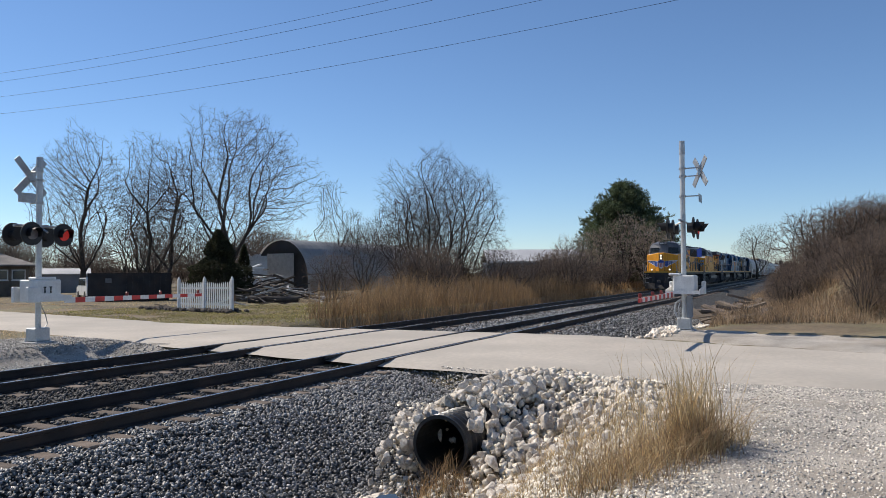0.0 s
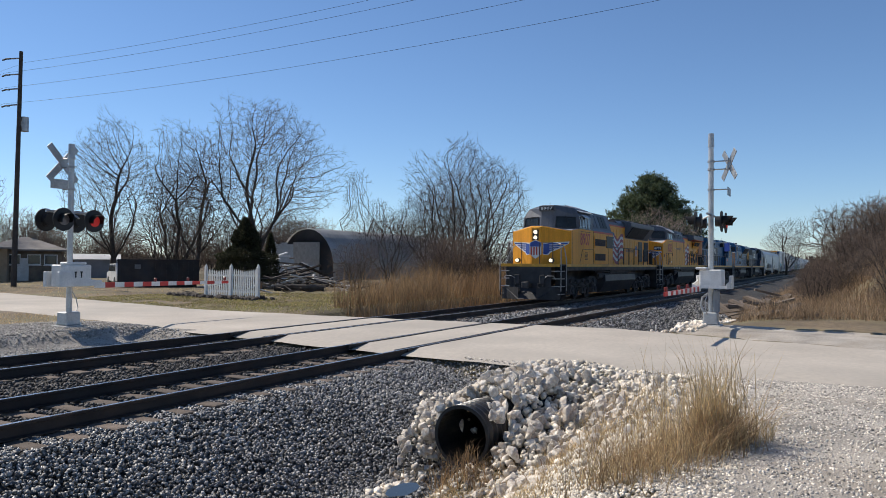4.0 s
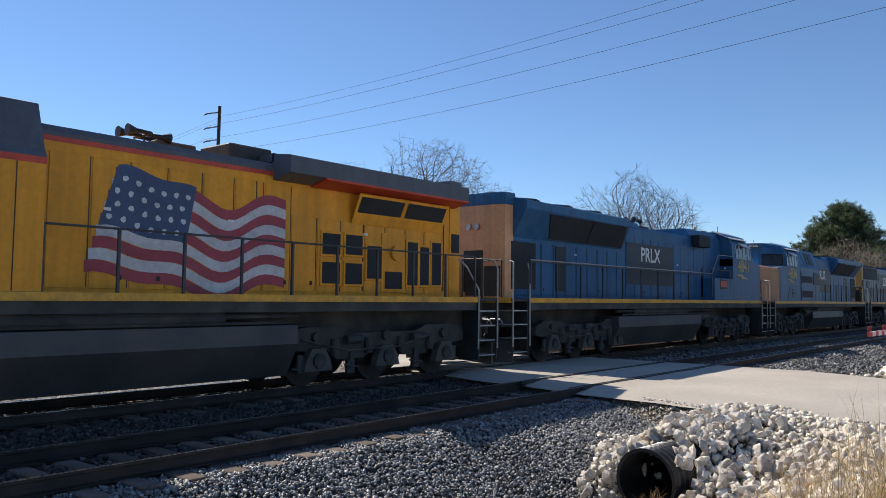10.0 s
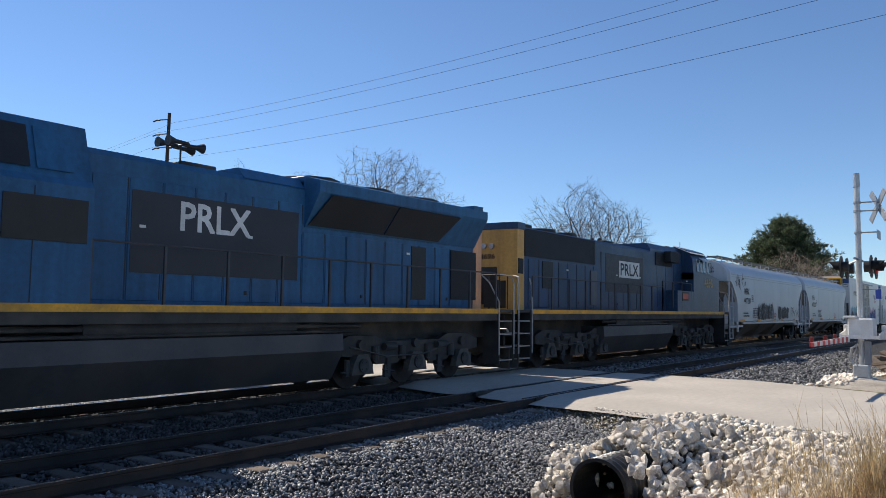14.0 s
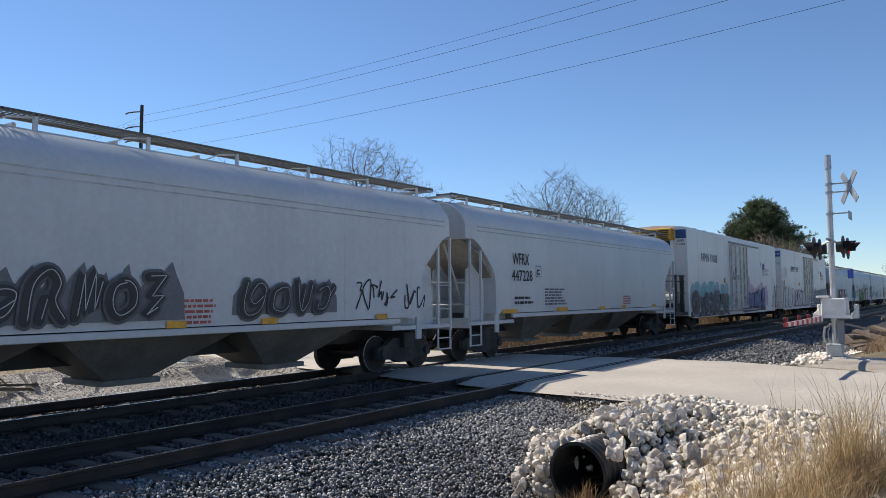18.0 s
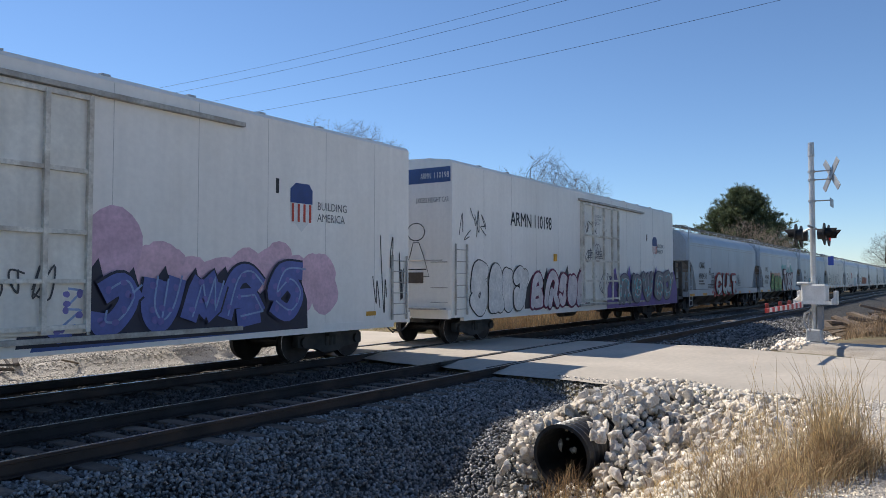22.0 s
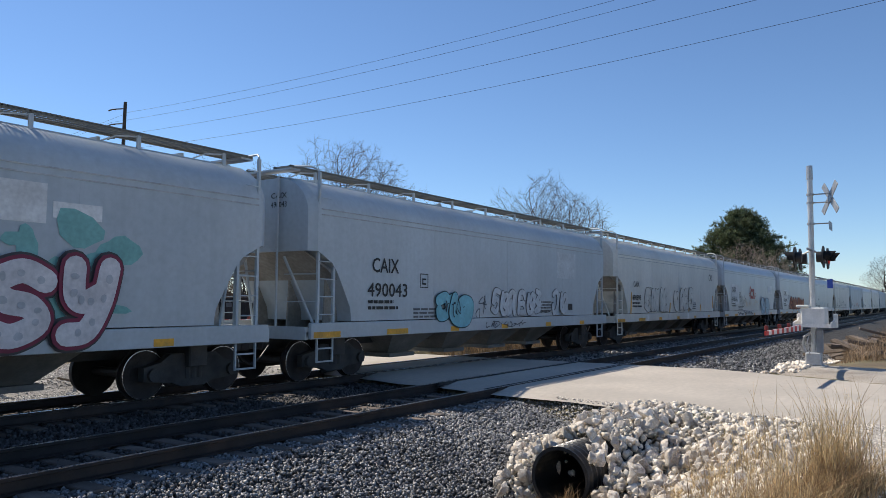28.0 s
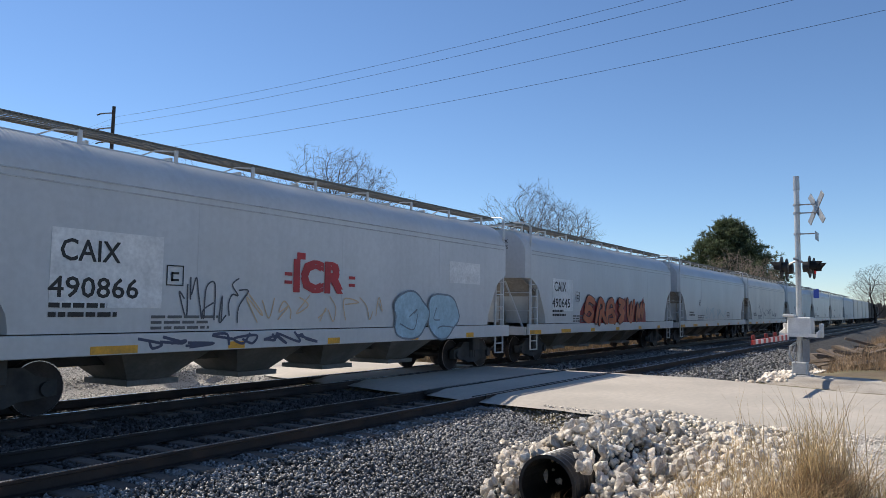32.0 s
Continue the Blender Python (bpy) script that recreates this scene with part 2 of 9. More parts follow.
M["hopper"] = material("pale grey car paint", (0.55, 0.56, 0.565), 0.42, vary=0.08, scale=0.5, fine=10, bump=0.04, dirt=(0.56, 0.54, 0.50), dirt_amount=0.35, streaks=0.04)
M["white_car"] = material("white car paint", (0.84, 0.80, 0.745), 0.45, vary=0.05, scale=0.5, fine=10, bump=0.03, dirt=(0.74, 0.68, 0.59), dirt_amount=0.4, streaks=0.04)
M["black"] = material("black paint", (0.014, 0.014, 0.015), 0.55, vary=0.3, scale=3, fine=25, bump=0.1)
M["white"] = material("white paint", (0.74, 0.73, 0.70), 0.5, vary=0.12, scale=3, fine=25, bump=0.05, dirt=(0.4, 0.37, 0.32), dirt_amount=0.3)
# Olive galvanised steel, darkened to include the walkway's shadowed underside.
M["grating"] = material("darkened olive grating steel", (0.20, 0.19, 0.16), 0.6, 0.3, vary=0.25, scale=2, fine=25, bump=0.1)
M["galv"] = material("galvanised steel", (0.42, 0.42, 0.42), 0.45, 0.7, vary=0.25, scale=4, fine=25, bump=0.1)
M["alu"] = material("silver paint", (0.52, 0.53, 0.53), 0.45, 0.35, vary=0.18, scale=3, fine=25, bump=0.1)
M["glass"] = material("cab glass", (0.055, 0.065, 0.07), 0.06, 0.0, vary=0.2, scale=2, fine=10, bump=0.0)
M["bark"] = material("bark", (0.062, 0.052, 0.045), 0.95, vary=0.35, scale=3, fine=18, bump=0.6)
M["pale_twig"] = material("pale thicket twigs", (0.36, 0.29, 0.22), 0.95, vary=0.3, scale=1, fine=10, bump=0.0)
M["tan_reed"] = material("tan weeds", (0.38, 0.27, 0.17), 0.9, vary=0.35, scale=0.5, fine=8, bump=0.0, per_island=0.45, through_light=0.4)
M["verge_stone"] = material("grey verge gravel", (0.42, 0.39, 0.35), 0.85, vary=0.3, scale=8, fine=60, bump=0.3, per_island=0.6)
M["twig"] = material("twigs", (0.115, 0.092, 0.078), 0.95, vary=0.3, scale=1, fine=10, bump=0.0)
M["needle"] = material("evergreen needles", (0.125, 0.155, 0.08), 0.8, vary=0.5, scale=1.2, fine=10, bump=0.0, per_island=0.5, through_light=0.35)
M["cedar"] = material("cedar foliage", (0.06, 0.062, 0.032), 0.9, vary=0.5, scale=1.5, fine=12, bump=0.0, per_island=0.5, through_light=0.25)
M["drygrass"] = material("dry grass", (0.60, 0.455, 0.255), 0.9, vary=0.35, scale=1.2, fine=12, bump=0.0, per_island=0.5, through_light=0.4)
M["reed"] = material("dry reeds", (0.33, 0.22, 0.12), 0.9, vary=0.35, scale=0.5, fine=8, bump=0.0, per_island=0.4, through_light=0.4)
M["plastic"] = material("black corrugated plastic", (0.018, 0.018, 0.019), 0.4, vary=0.3, scale=3, fine=20, bump=0.1, dirt=(0.1, 0.09, 0.075), dirt_amount=0.4)
M["concrete"] = material("concrete", (0.45, 0.44, 0.42), 0.9, vary=0.2, scale=3, fine=30, bump=0.3)
M["brick"] = material("tan brick", (0.30, 0.225, 0.15), 0.9, vary=0.2, scale=2, fine=14, bump=0.4)
M["shingle"] = material("grey shingles", (0.22, 0.20, 0.185), 0.85, vary=0.25, scale=1, fine=8, bump=0.4)
M["tin"] = material("corrugated roof steel", (0.58, 0.57, 0.55), 0.5, 0.25, vary=0.2, scale=0.4, fine=6, bump=0.2)
M["wood"] = material("grey wood", (0.20, 0.155, 0.115), 0.9, vary=0.35, scale=2, fine=30, bump=0.5, per_object=0.3)
M["rust"] = material("rusty dark steel", (0.03, 0.028, 0.03), 0.7, 0.2, vary=0.4, scale=1.5, fine=20, bump=0.3, dirt=(0.08, 0.045, 0.03), dirt_amount=0.35)
M["green_grass"] = material("green grass", (0.12, 0.14, 0.04), 0.9, vary=0.4, scale=2, fine=12, bump=0.0, per_island=0.4)
M["shed_wall"] = material("weathered shed wall", (0.075, 0.075, 0.08), 0.8, vary=0.2, scale=1, fine=8, bump=0.1)
M["metal_wall"] = material("blue-grey metal wall", (0.22, 0.24, 0.27), 0.6, vary=0.15, scale=1, fine=8, bump=0.1)
M["lens_red"] = glow("lit red lens", (0.55, 0.03, 0.025), 0.22)
M["lens_dark"] = material("dark red lens", (0.16, 0.13, 0.13), 0.2, vary=0.2, scale=10, fine=60, bump=0.05)
M["headlight"] = glow("lit headlight", (1.0, 0.84, 0.6), 1.3)
M["red"] = material("red reflective", (0.55, 0.05, 0.04), 0.5, vary=0.15, scale=4, fine=30, bump=0.03)
M["brushwood"] = material("reddish brush twigs", (0.19, 0.138, 0.105), 0.95, vary=0.35, scale=0.6, fine=8, bump=0.0)

# ---------------------------------------------------------------- ground
Y1, Y2 = 8.66, 12.79          # centre lines of the near and the far track
YS = Y2 - 1.55                # near side of the cars
ROAD_NEAR = [(-60, 14.5), (-12, 13.9), (0, 13.5), (4, 13.2), (7.6, 13.6), (12, 14.4), (17.2, 15.4), (24.6, 17.2), (45.7, 19.5), (70, 21.0), (160, 27.0)]
ROAD_FAR = [(-60, 19.0), (-12, 19.2), (-1.5, 19.6), (1.6, 20.6), (4.7, 22.0), (6.5, 22.2), (15, 21.8), (21, 21.6), (30, 24.0), (40, 26.2), (69, 30.5), (160, 38.0)]


def along(table, y):
    return float(np.interp(y, [a for a, _ in table], [b for _, b in table]))


def smooth(a, b, v):
    k = min(max((v - a) / (b - a), 0.0), 1.0)
    return k * k * (3 - 2 * k)


def shoulder_slope(x, y):
    """The fall of the ballast shoulder, steeper above the ditch."""
    return 0.21 + 0.24 * (1 - smooth(8.2, 10.6, x)) * smooth(-12, -3, x) * (1 - smooth(8, 12, y))


def ground_z(x, y):
    """The height of the ground: track bed, ditch with the pipe, fields."""
    rn, rf = along(ROAD_NEAR, y), along(ROAD_FAR, y)
    bed = smooth(4.2, 6.9, y) * (1 - smooth(14.6, 16.8, y))
    on_road = smooth(rn - 1.2 + 1.0 * bed, rn + 0.2, x) * (1 - smooth(rf - 0.2, rf + 1.4 - 1.0 * bed, x))
    z = -0.28 * bed
    ditch = math.exp(-((y - 3.7) / 1.3) ** 2) * (1 - smooth(8.9, 12.8, x)) * smooth(-14, -3, x)
    z -= (0.80 + 0.30 * (1 - smooth(7.6, 9.2, x))) * ditch
    right = math.exp(-((y - 4.6) / 1.6) ** 2) * smooth(24, 30, x) * (1 - smooth(150, 220, x))
    z -= 0.55 * right
    back = math.exp(-((y - 18.6) / 2.0) ** 2) * (1 - smooth(8, 13, x))
    z -= 0.18 * back
    z -= 0.12 * smooth(17, 24, y) * (1 - smooth(rf, rf + 3, x) * 0.3)
    z *= 1 - on_road
    z -= 0.10 * on_road
    z += 1.7 * smooth(29.5, 35, x) * (1 - smooth(70, 95, x)) * (1 - smooth(-2.2, 1.0, y)) * smooth(-60, -25, y)
    if 4.0 < y < 17.2:
        under = smooth(4.0, 4.4, y) * (1 - smooth(16.4, 17.2, y)) * (1 - on_road)
        d = max(abs(y - 10.725) - 2.065, 0)
        low = max(-0.32 - shoulder_slope(x, y) * max(d - 1.45, 0), -1.16)
        if y > 12 and x < 16:
            low = max(low, -0.36)
        z = z * (1 - under) + under * min(z, low)
    z += 0.05 * noise.noise((x * 0.35, y * 0.35, 0)) * (1 - on_road) * (1 - bed)
    return z


def sheet(name, xs, ys, zf, mat, keep=None):
    verts, index = [], {}
    for i, x in enumerate(xs):
        for j, y in enumerate(ys):
            index[i, j] = len(verts)
            verts.append((x, y, zf(x, y)))
    faces = []
    for i in range(len(xs) - 1):
        for j in range(len(ys) - 1):
            if keep is None or keep((xs[i] + xs[i + 1]) / 2, (ys[j] + ys[j + 1]) / 2):
                faces.append((index[i, j], index[i + 1, j], index[i + 1, j + 1], index[i, j + 1]))
    return from_lists(name, verts, faces, mat, smooth=True)


def steps(*pieces):
    out = []
    for a, b, d in pieces:
        n = max(1, round((b - a) / d))
        out += [a + (b - a) * k / n for k in range(n)]
    return out + [pieces[-1][1]]


gx = steps((-2600, -300, 230), (-300, -30, 15), (-30, 2, 1.5), (2, 16, 0.3), (16, 45, 0.8), (45, 200, 6), (200, 2800, 200))
gy = steps((-2600, -100, 250), (-100, -10, 6), (-10, 0, 0.8), (0, 8, 0.25), (8, 22, 0.5), (22, 60, 2), (60, 200, 8), (200, 2800, 200))
ground = tagged(sheet("ground", gx, gy, ground_z, M["soil"]), "brown winter grass and bare soil", "ground", kind="structure")

# road: a worn pale slab that rises to the rails
ry = steps((-60, -12, 4), (-12, 24, 0.4), (24, 70, 2), (70, 160, 6))
rv, rfaces = [], []
K = 13
for i, y in enumerate(ry):
    a, b = along(ROAD_NEAR, y), along(ROAD_FAR, y)
    a += 0.18 * noise.noise((y * 0.9, 1, 0)) + 0.09 * noise.noise((y * 3.1, 4, 0))
    b += 0.22 * noise.noise((y * 0.8, 5, 0))
    for j in range(K):
        u = j / (K - 1)
        z = -0.012 + 0.05 * math.sin(math.pi * u) * smooth(16, 30, abs(y - 11)) + 0.012 * noise.noise((y * 0.6, u * 6, 3))
        if j in (0, K - 1):
            z -= 0.10
        rv.append((a + (b - a) * u, y, z))
for i in range(len(ry) - 1):
    for j in range(K - 1):
        rfaces.append((i * K + j, i * K + j + 1, (i + 1) * K + j + 1, (i + 1) * K + j))
road = tagged(from_lists("road", rv, rfaces, M["road"], smooth=True), "pale worn concrete and gravel country road", "road", kind="structure")

# ballast beds of the two tracks on both sides of the crossing
def bed_z(x, y):
    d = max(abs(y - (Y1 + Y2) / 2) - (Y2 - Y1) / 2, 0)
    return max(-0.22 - shoulder_slope(x, y) * max(d - 1.45, 0), -1.06) + 0.02 * noise.noise((x * 2, y * 2, 7))


by = [Y1 - 4.4, Y1 - 3.9, Y1 - 3.4] + [Y1 - 3.0 + 0.3 * k for k in range(34)] + [Y2 + 3.4]
for a, b in ((-260, 15.0), (20.8, 520)):
    bx = steps((a, -10, 10), (-10, b, 0.4)) if a < 0 else steps((a, 45, 0.5), (45, b, 12))
    tagged(sheet("ballast_bed", bx, by, bed_z, M["ballast"]), "ballast bed under the tracks, shade between stones put into its near-black colour", "ballast", kind="structure")

# gravel apron round the near driveway, extended unseen behind the camera to bounce light
def apron_z(x, y):
    return ground_z(x, y) + 0.03 + 0.012 * noise.noise((x * 3, y * 3, 2))


def apron_keep(x, y):
    e = 1.9 + 0.5 * noise.noise((x * 0.5, 3, 0)) - max(8.5 - x, 0) * 0.32
    return y < min(e, 1.9 if x > 2 else -0.6) and x < along(ROAD_NEAR, y) + 0.15


tagged(sheet("gravel_drive", steps((-40, 1, 2.0), (1, 14.4, 0.25)), steps((-40, -8, 2.0), (-8, 2.6, 0.25)), apron_z, M["gravel"], apron_keep), "pale crushed gravel driveway beside the road, extended unseen to bounce light", "driveway", kind="structure")
tagged(sheet("gravel_shoulder", steps((18.5, 45, 0.4)), steps((-14, 4.2, 0.3)), lambda x, y: ground_z(x, y) + 0.03 - 0.14 * (1 - smooth(0.0, 0.6, x - along(ROAD_FAR, y) + 0.3)), M["gravel"],
             lambda x, y: along(ROAD_FAR, y) - 0.3 < x < along(ROAD_FAR, y) + 3.2 + 0.8 * noise.noise((y, x, 0)) and y < 4.2), "pale gravel shoulder", "shoulder", kind="structure")
tagged(sheet("gravel_verge", steps((2, 15.6, 0.3)), steps((14.7, 21.5, 0.3)), lambda x, y: ground_z(x, y) + 0.045, M["verge_gravel"],
             lambda x, y: x < along(ROAD_NEAR, y) + 0.1 and y < 20.2 + 0.8 * noise.noise((x * .7, 0, 4)) - max(9 - x, 0) * 0.35), "grey gravel verge beside the signal", "verge", kind="structure")


# ---------------------------------------------------------------- tracks
def rail_profile(y, top):
    w = [(0.068, -0.172), (0.068, -0.160), (0.012, -0.145), (0.010, -0.045), (0.036, -0.034), (0.036, -0.006), (0.028, 0.0)]
    pts = [(y + a, top + b) for a, b in w] + [(y - a, top + b) for a, b in reversed(w)]
    return pts


tie_me = mesh_of("tie", B(-0.115, 0.115, -1.3, 1.3, -0.18, 0.0, 0.012), M["tie"])
rng = random.Random(3)
for label, yc, name in (("near main track with rusty rails", Y1, "railway_track"), ("far main track with worn rails", Y2, "railway_track")):
    track = thing(name, label, "railway track", kind="structure")
    for k in (-1, 1):
        yy = yc + k * 0.7525
        part("rail", P(rail_profile(yy, 0.0), -270, 520), M["rail"], track)
        part("rail_head", B(-270, 520, yy - 0.026, yy + 0.026, 0.0005, 0.003), M["rail_top"], track, "bright worn running surface")
    x = -8.0
    while x < 110:
        if not 13.4 < x < 21.9:
            shared("tie", tie_me, track, pose(x + rng.uniform(-.03, .03), yc + rng.uniform(-.06, .06), -0.185 + rng.uniform(-.012, .012), rng.uniform(-1, 1), rng.uniform(-1, 1), rng.uniform(-1.5, 1.5)))
        x += 0.53
# flangeways: flat dark strips beside the rails where the road crosses
for yc in (Y1, Y2):
    for k in (-1, 1):
        yy = yc + k * 0.7525
        x0, x1 = along(ROAD_NEAR, yy) - 0.1, along(ROAD_FAR, yy) + 0.1
        tagged(part("flangeway", B(x0, x1, min(yy - k * 0.036, yy - k * 0.10), max(yy - k * 0.036, yy - k * 0.10), -0.06, 0.006), M["ballast"]), "flat dark strip beside the rail in the road", "groove", kind="structure")
        tagged(part("rail_edge_strip", B(x0 + 0.3, x1 - 0.3, min(yy + k * 0.036, yy + k * 0.056), max(yy + k * 0.036, yy + k * 0.056), -0.06, 0.004), M["rail"]), "worn dark edge along the rail in the road", "strip", kind="structure")

# ---------------------------------------------------------------- train
SPEED = [(0.0, 10.518), (8.0, 10.153), (16.0, 10.116), (24.0, 10.553), (32.0, 10.778)]


def run(t):
    """How far the train has come by t seconds."""
    s = 0.0
    for (a, u), (b, v) in zip(SPEED, SPEED[1:]):
        if t <= a:
            break
        e = min(t, b)
        w = u + (v - u) * (e - a) / (b - a)
        s += (u + w) / 2 * (e - a)
    return s


TRAIN = []


def vehicle(name, label, category, front):
    ob = thing(name, label, category, group="train")
    TRAIN.append((ob, front))
    return ob


def text(name, words, parent, x, z, w, h, y, mat, face="near", bold=0.0, slant=0.0):
    """Lettering w wide and h high whose lower left corner is at x, z on the plane y; face near: read from the camera's side; front: read from the leading end."""
    cu = bpy.data.curves.new(name, "FONT")
    cu.body, cu.size, cu.shear, cu.resolution_u = words, 1.0, slant, 2
    tmp = new("tmp", cu)
    me = bpy.data.meshes.new_from_object(tmp.evaluated_get(bpy.context.evaluated_depsgraph_get()))
    bpy.data.objects.remove(tmp)
    bpy.data.curves.remove(cu)
    me.name = name
    xs = [v.co.x for v in me.vertices]
    ys = [v.co.y for v in me.vertices]
    kx, ky = w / max(max(xs) - min(xs), 1e-6), h / max(max(ys) - min(ys), 1e-6)
    x0, y0 = min(xs), min(ys)
    for v in me.vertices:
        a, b = (v.co.x - x0) * kx, (v.co.y - y0) * ky
        v.co = (x + a, y, z + b) if face == "near" else (y, x - a, z + b)
    if bold:
        # heavier letters: the outline set down four more times, a hair apart
        b = bold * h * 1.3
        bm = bmesh.new()
        for k, (dx, dz) in enumerate(((b, b), (-b, b), (b, -b), (-b, -b))):
            seen = len(bm.verts)
            bm.from_mesh(me)
            bm.verts.ensure_lookup_table()
            off = Vector((dx, -0.0005 * k, dz)) if face == "near" else Vector((-0.0005 * k, dx, dz))
            for vert in bm.verts[seen:]:
                vert.co += off
        bm.to_mesh(me)
        bm.free()
    me.materials.clear()
    me.materials.append(mat)
    ob = new(name, me)
    ob.parent = parent
    return ob


def bars(name, parent, x, z, y, rows, w, h, mat, seed=1):
    """Small print that cannot be read: plain bars."""
    r = random.Random(seed)
    bm = bmesh.new()
    for k in range(rows):
        a = x
        zz = z - k * h * 1.9
        end = x + w * r.uniform(0.75, 1.0)
        while a < end:
            b = min(a + r.uniform(0.06, 0.22) * max(w, 0.5), end)
            box(bm, a, b, y, y + 0.002, zz, zz + h)
            a = b + 0.03 * w
    return part(name, bm, mat, parent)


PAINT = {}


def paint(rgb, rough=0.55):
    if rgb not in PAINT:
        PAINT[rgb] = material("spray paint", rgb, rough, vary=0.18, scale=2.5, fine=14, bump=0.02)
    return PAINT[rgb]


def blob(cx, cz, rx, rz, r, n=18, rough=0.14):
    ph = [r.uniform(0, 6.28) for _ in range(4)]
    pts = []
    for i in range(n):
        a = 2 * math.pi * i / n
        k = 1 + rough * (math.sin(2 * a + ph[0]) + 0.7 * math.sin(3 * a + ph[1]) + 0.5 * math.sin(5 * a + ph[2]))
        pts.append((cx + rx * k * math.cos(a), cz + rz * k * math.sin(a)))
    return pts


def flat(bm, pts, y):
    bm.faces.new([bm.verts.new((p[0], y, p[1])) for p in pts])


def ribbon(bm, pts, w, y):
    """A flat painted stroke through the points."""
    pts = [Vector((p[0], p[1])) for p in pts]
    l, r = [], []
    for i, p in enumerate(pts):
        d = pts[min(i + 1, len(pts) - 1)] - pts[max(i - 1, 0)]
        d = d.normalized() if d.length > 1e-9 else Vector((1, 0))
        nrm = Vector((-d.y, d.x)) * w / 2
        a, b = p + nrm, p - nrm
        l.append(bm.verts.new((a.x, y - 0.00006 * i, a.y)))
        r.append(bm.verts.new((b.x, y - 0.00006 * i, b.y)))
    for i in range(len(pts) - 1):
        bm.faces.new((l[i], l[i + 1], r[i + 1], r[i]))


def curve2(ctrl, n=6):
    """A smooth line through control points."""
    out = []
    c = [Vector(p) for p in ctrl]
    for i in range(len(c) - 1):
        p0, p1, p2, p3 = c[max(i - 1, 0)], c[i], c[i + 1], c[min(i + 2, len(c) - 1)]
        for k in range(n):
            t = k / n
            out.append(0.5 * (2 * p1 + (p2 - p0) * t + (2 * p0 - 5 * p1 + 4 * p2 - p3) * t * t + (3 * p1 - p0 - 3 * p2 + p3) * t ** 3))
    return out + [c[-1]]


def scrawl(parent, x, z, w, h, y, rgb, seed, n=6, width=0.03):
    """A line tag: linked looping strokes that read as no word."""
    r = random.Random(seed)
    bm = bmesh.new()
    for k in range(n):
        a = x + w * k / n
        c = w / n
        ctrl = [(a + c * r.uniform(-0.1, 1.15), z + h * r.uniform(0, 1)) for _ in range(r.randint(4, 6))]
        ribbon(bm, curve2(ctrl), width, y - 0.0011 * k)
    return part("tag", bm, paint(rgb), parent, "looping spray-paint line tag")


def bubble_piece(parent, x, z, w, h, y, fill, line, seed, n=4, cloud=None, shine=None, width=0.05):
    """A spray-painted piece: a cloud, fat letter-like shapes with outlines, and highlights."""
    r = random.Random(seed)
    ob = thing_part = None
    if cloud:
        bm = bmesh.new()
        for k in range(n * 3):
            flat(bm, blob(x + w * (k + 0.5) / (n * 3), z + h * r.uniform(0.55, 0.95), w / n * 0.36, h * r.uniform(0.2, 0.36), r), y - 0.0002 * k)
        part("paint_cloud", bm, paint(cloud), parent)
    fillbm, linebm, holes = bmesh.new(), bmesh.new(), bmesh.new()
    for k in range(n):
        cx = x + w * (k + 0.5) / n
        hw, hh = w / n * 0.56, h * 0.5
        lean = r.uniform(-0.15, 0.15)
        form = r.choice((0, 1, 2))
        if form == 0:
            pts = blob(cx, z + hh, hw, hh, r, 22, 0.10)
        elif form == 1:
            pts = [(-1, -1), (-.3, -1), (-.25, -.2), (.2, -.25), (.3, -1), (1, -.95), (.9, .3), (.5, 1), (-.6, .95), (-.95, .4)]
            pts = [(cx + hw * (a + lean * b), z + hh + hh * b) for a, b in pts]
        else:
            pts = [(-.9, -1), (.95, -.9), (1, -.35), (-.1, -.4), (.1, 0), (.95, .1), (.9, .95), (-1, 1), (-.95, .35), (.2, .4), (-.2, .05), (-1, -.1)]
            pts = [(cx + hw * (a + lean * b), z + hh + hh * b) for a, b in pts]
        pts = [(p.x, p.y) for p in curve2(pts + [pts[0]], 3)][:-1]
        yy = y - 0.004 - 0.0060 * k
        flat(fillbm, pts, yy)
        ribbon(linebm, pts + [pts[0], pts[1]], width, yy - 0.0006)
        for j in range(2):
            c2 = [(cx + hw * r.uniform(-.7, .7), z + hh + hh * r.uniform(-.7, .7)) for _ in range(3)]
            ribbon(linebm, curve2(c2), width * 0.7, yy - 0.0028 - 0.0013 * j)
        if shine:
            for _ in range(3):
                flat(holes, blob(cx + hw * r.uniform(-.5, .5), z + hh + hh * r.uniform(-.5, .5), hw * .16, hh * .16, r, 10), yy - 0.0056)
    for piece in islands(fillbm):
        part("painted_letter", piece, paint(fill), parent)
    for piece in islands(linebm):
        part("painted_outline", piece, paint(line), parent)
    if shine:
        part("paint_spots", holes, paint(shine), parent)


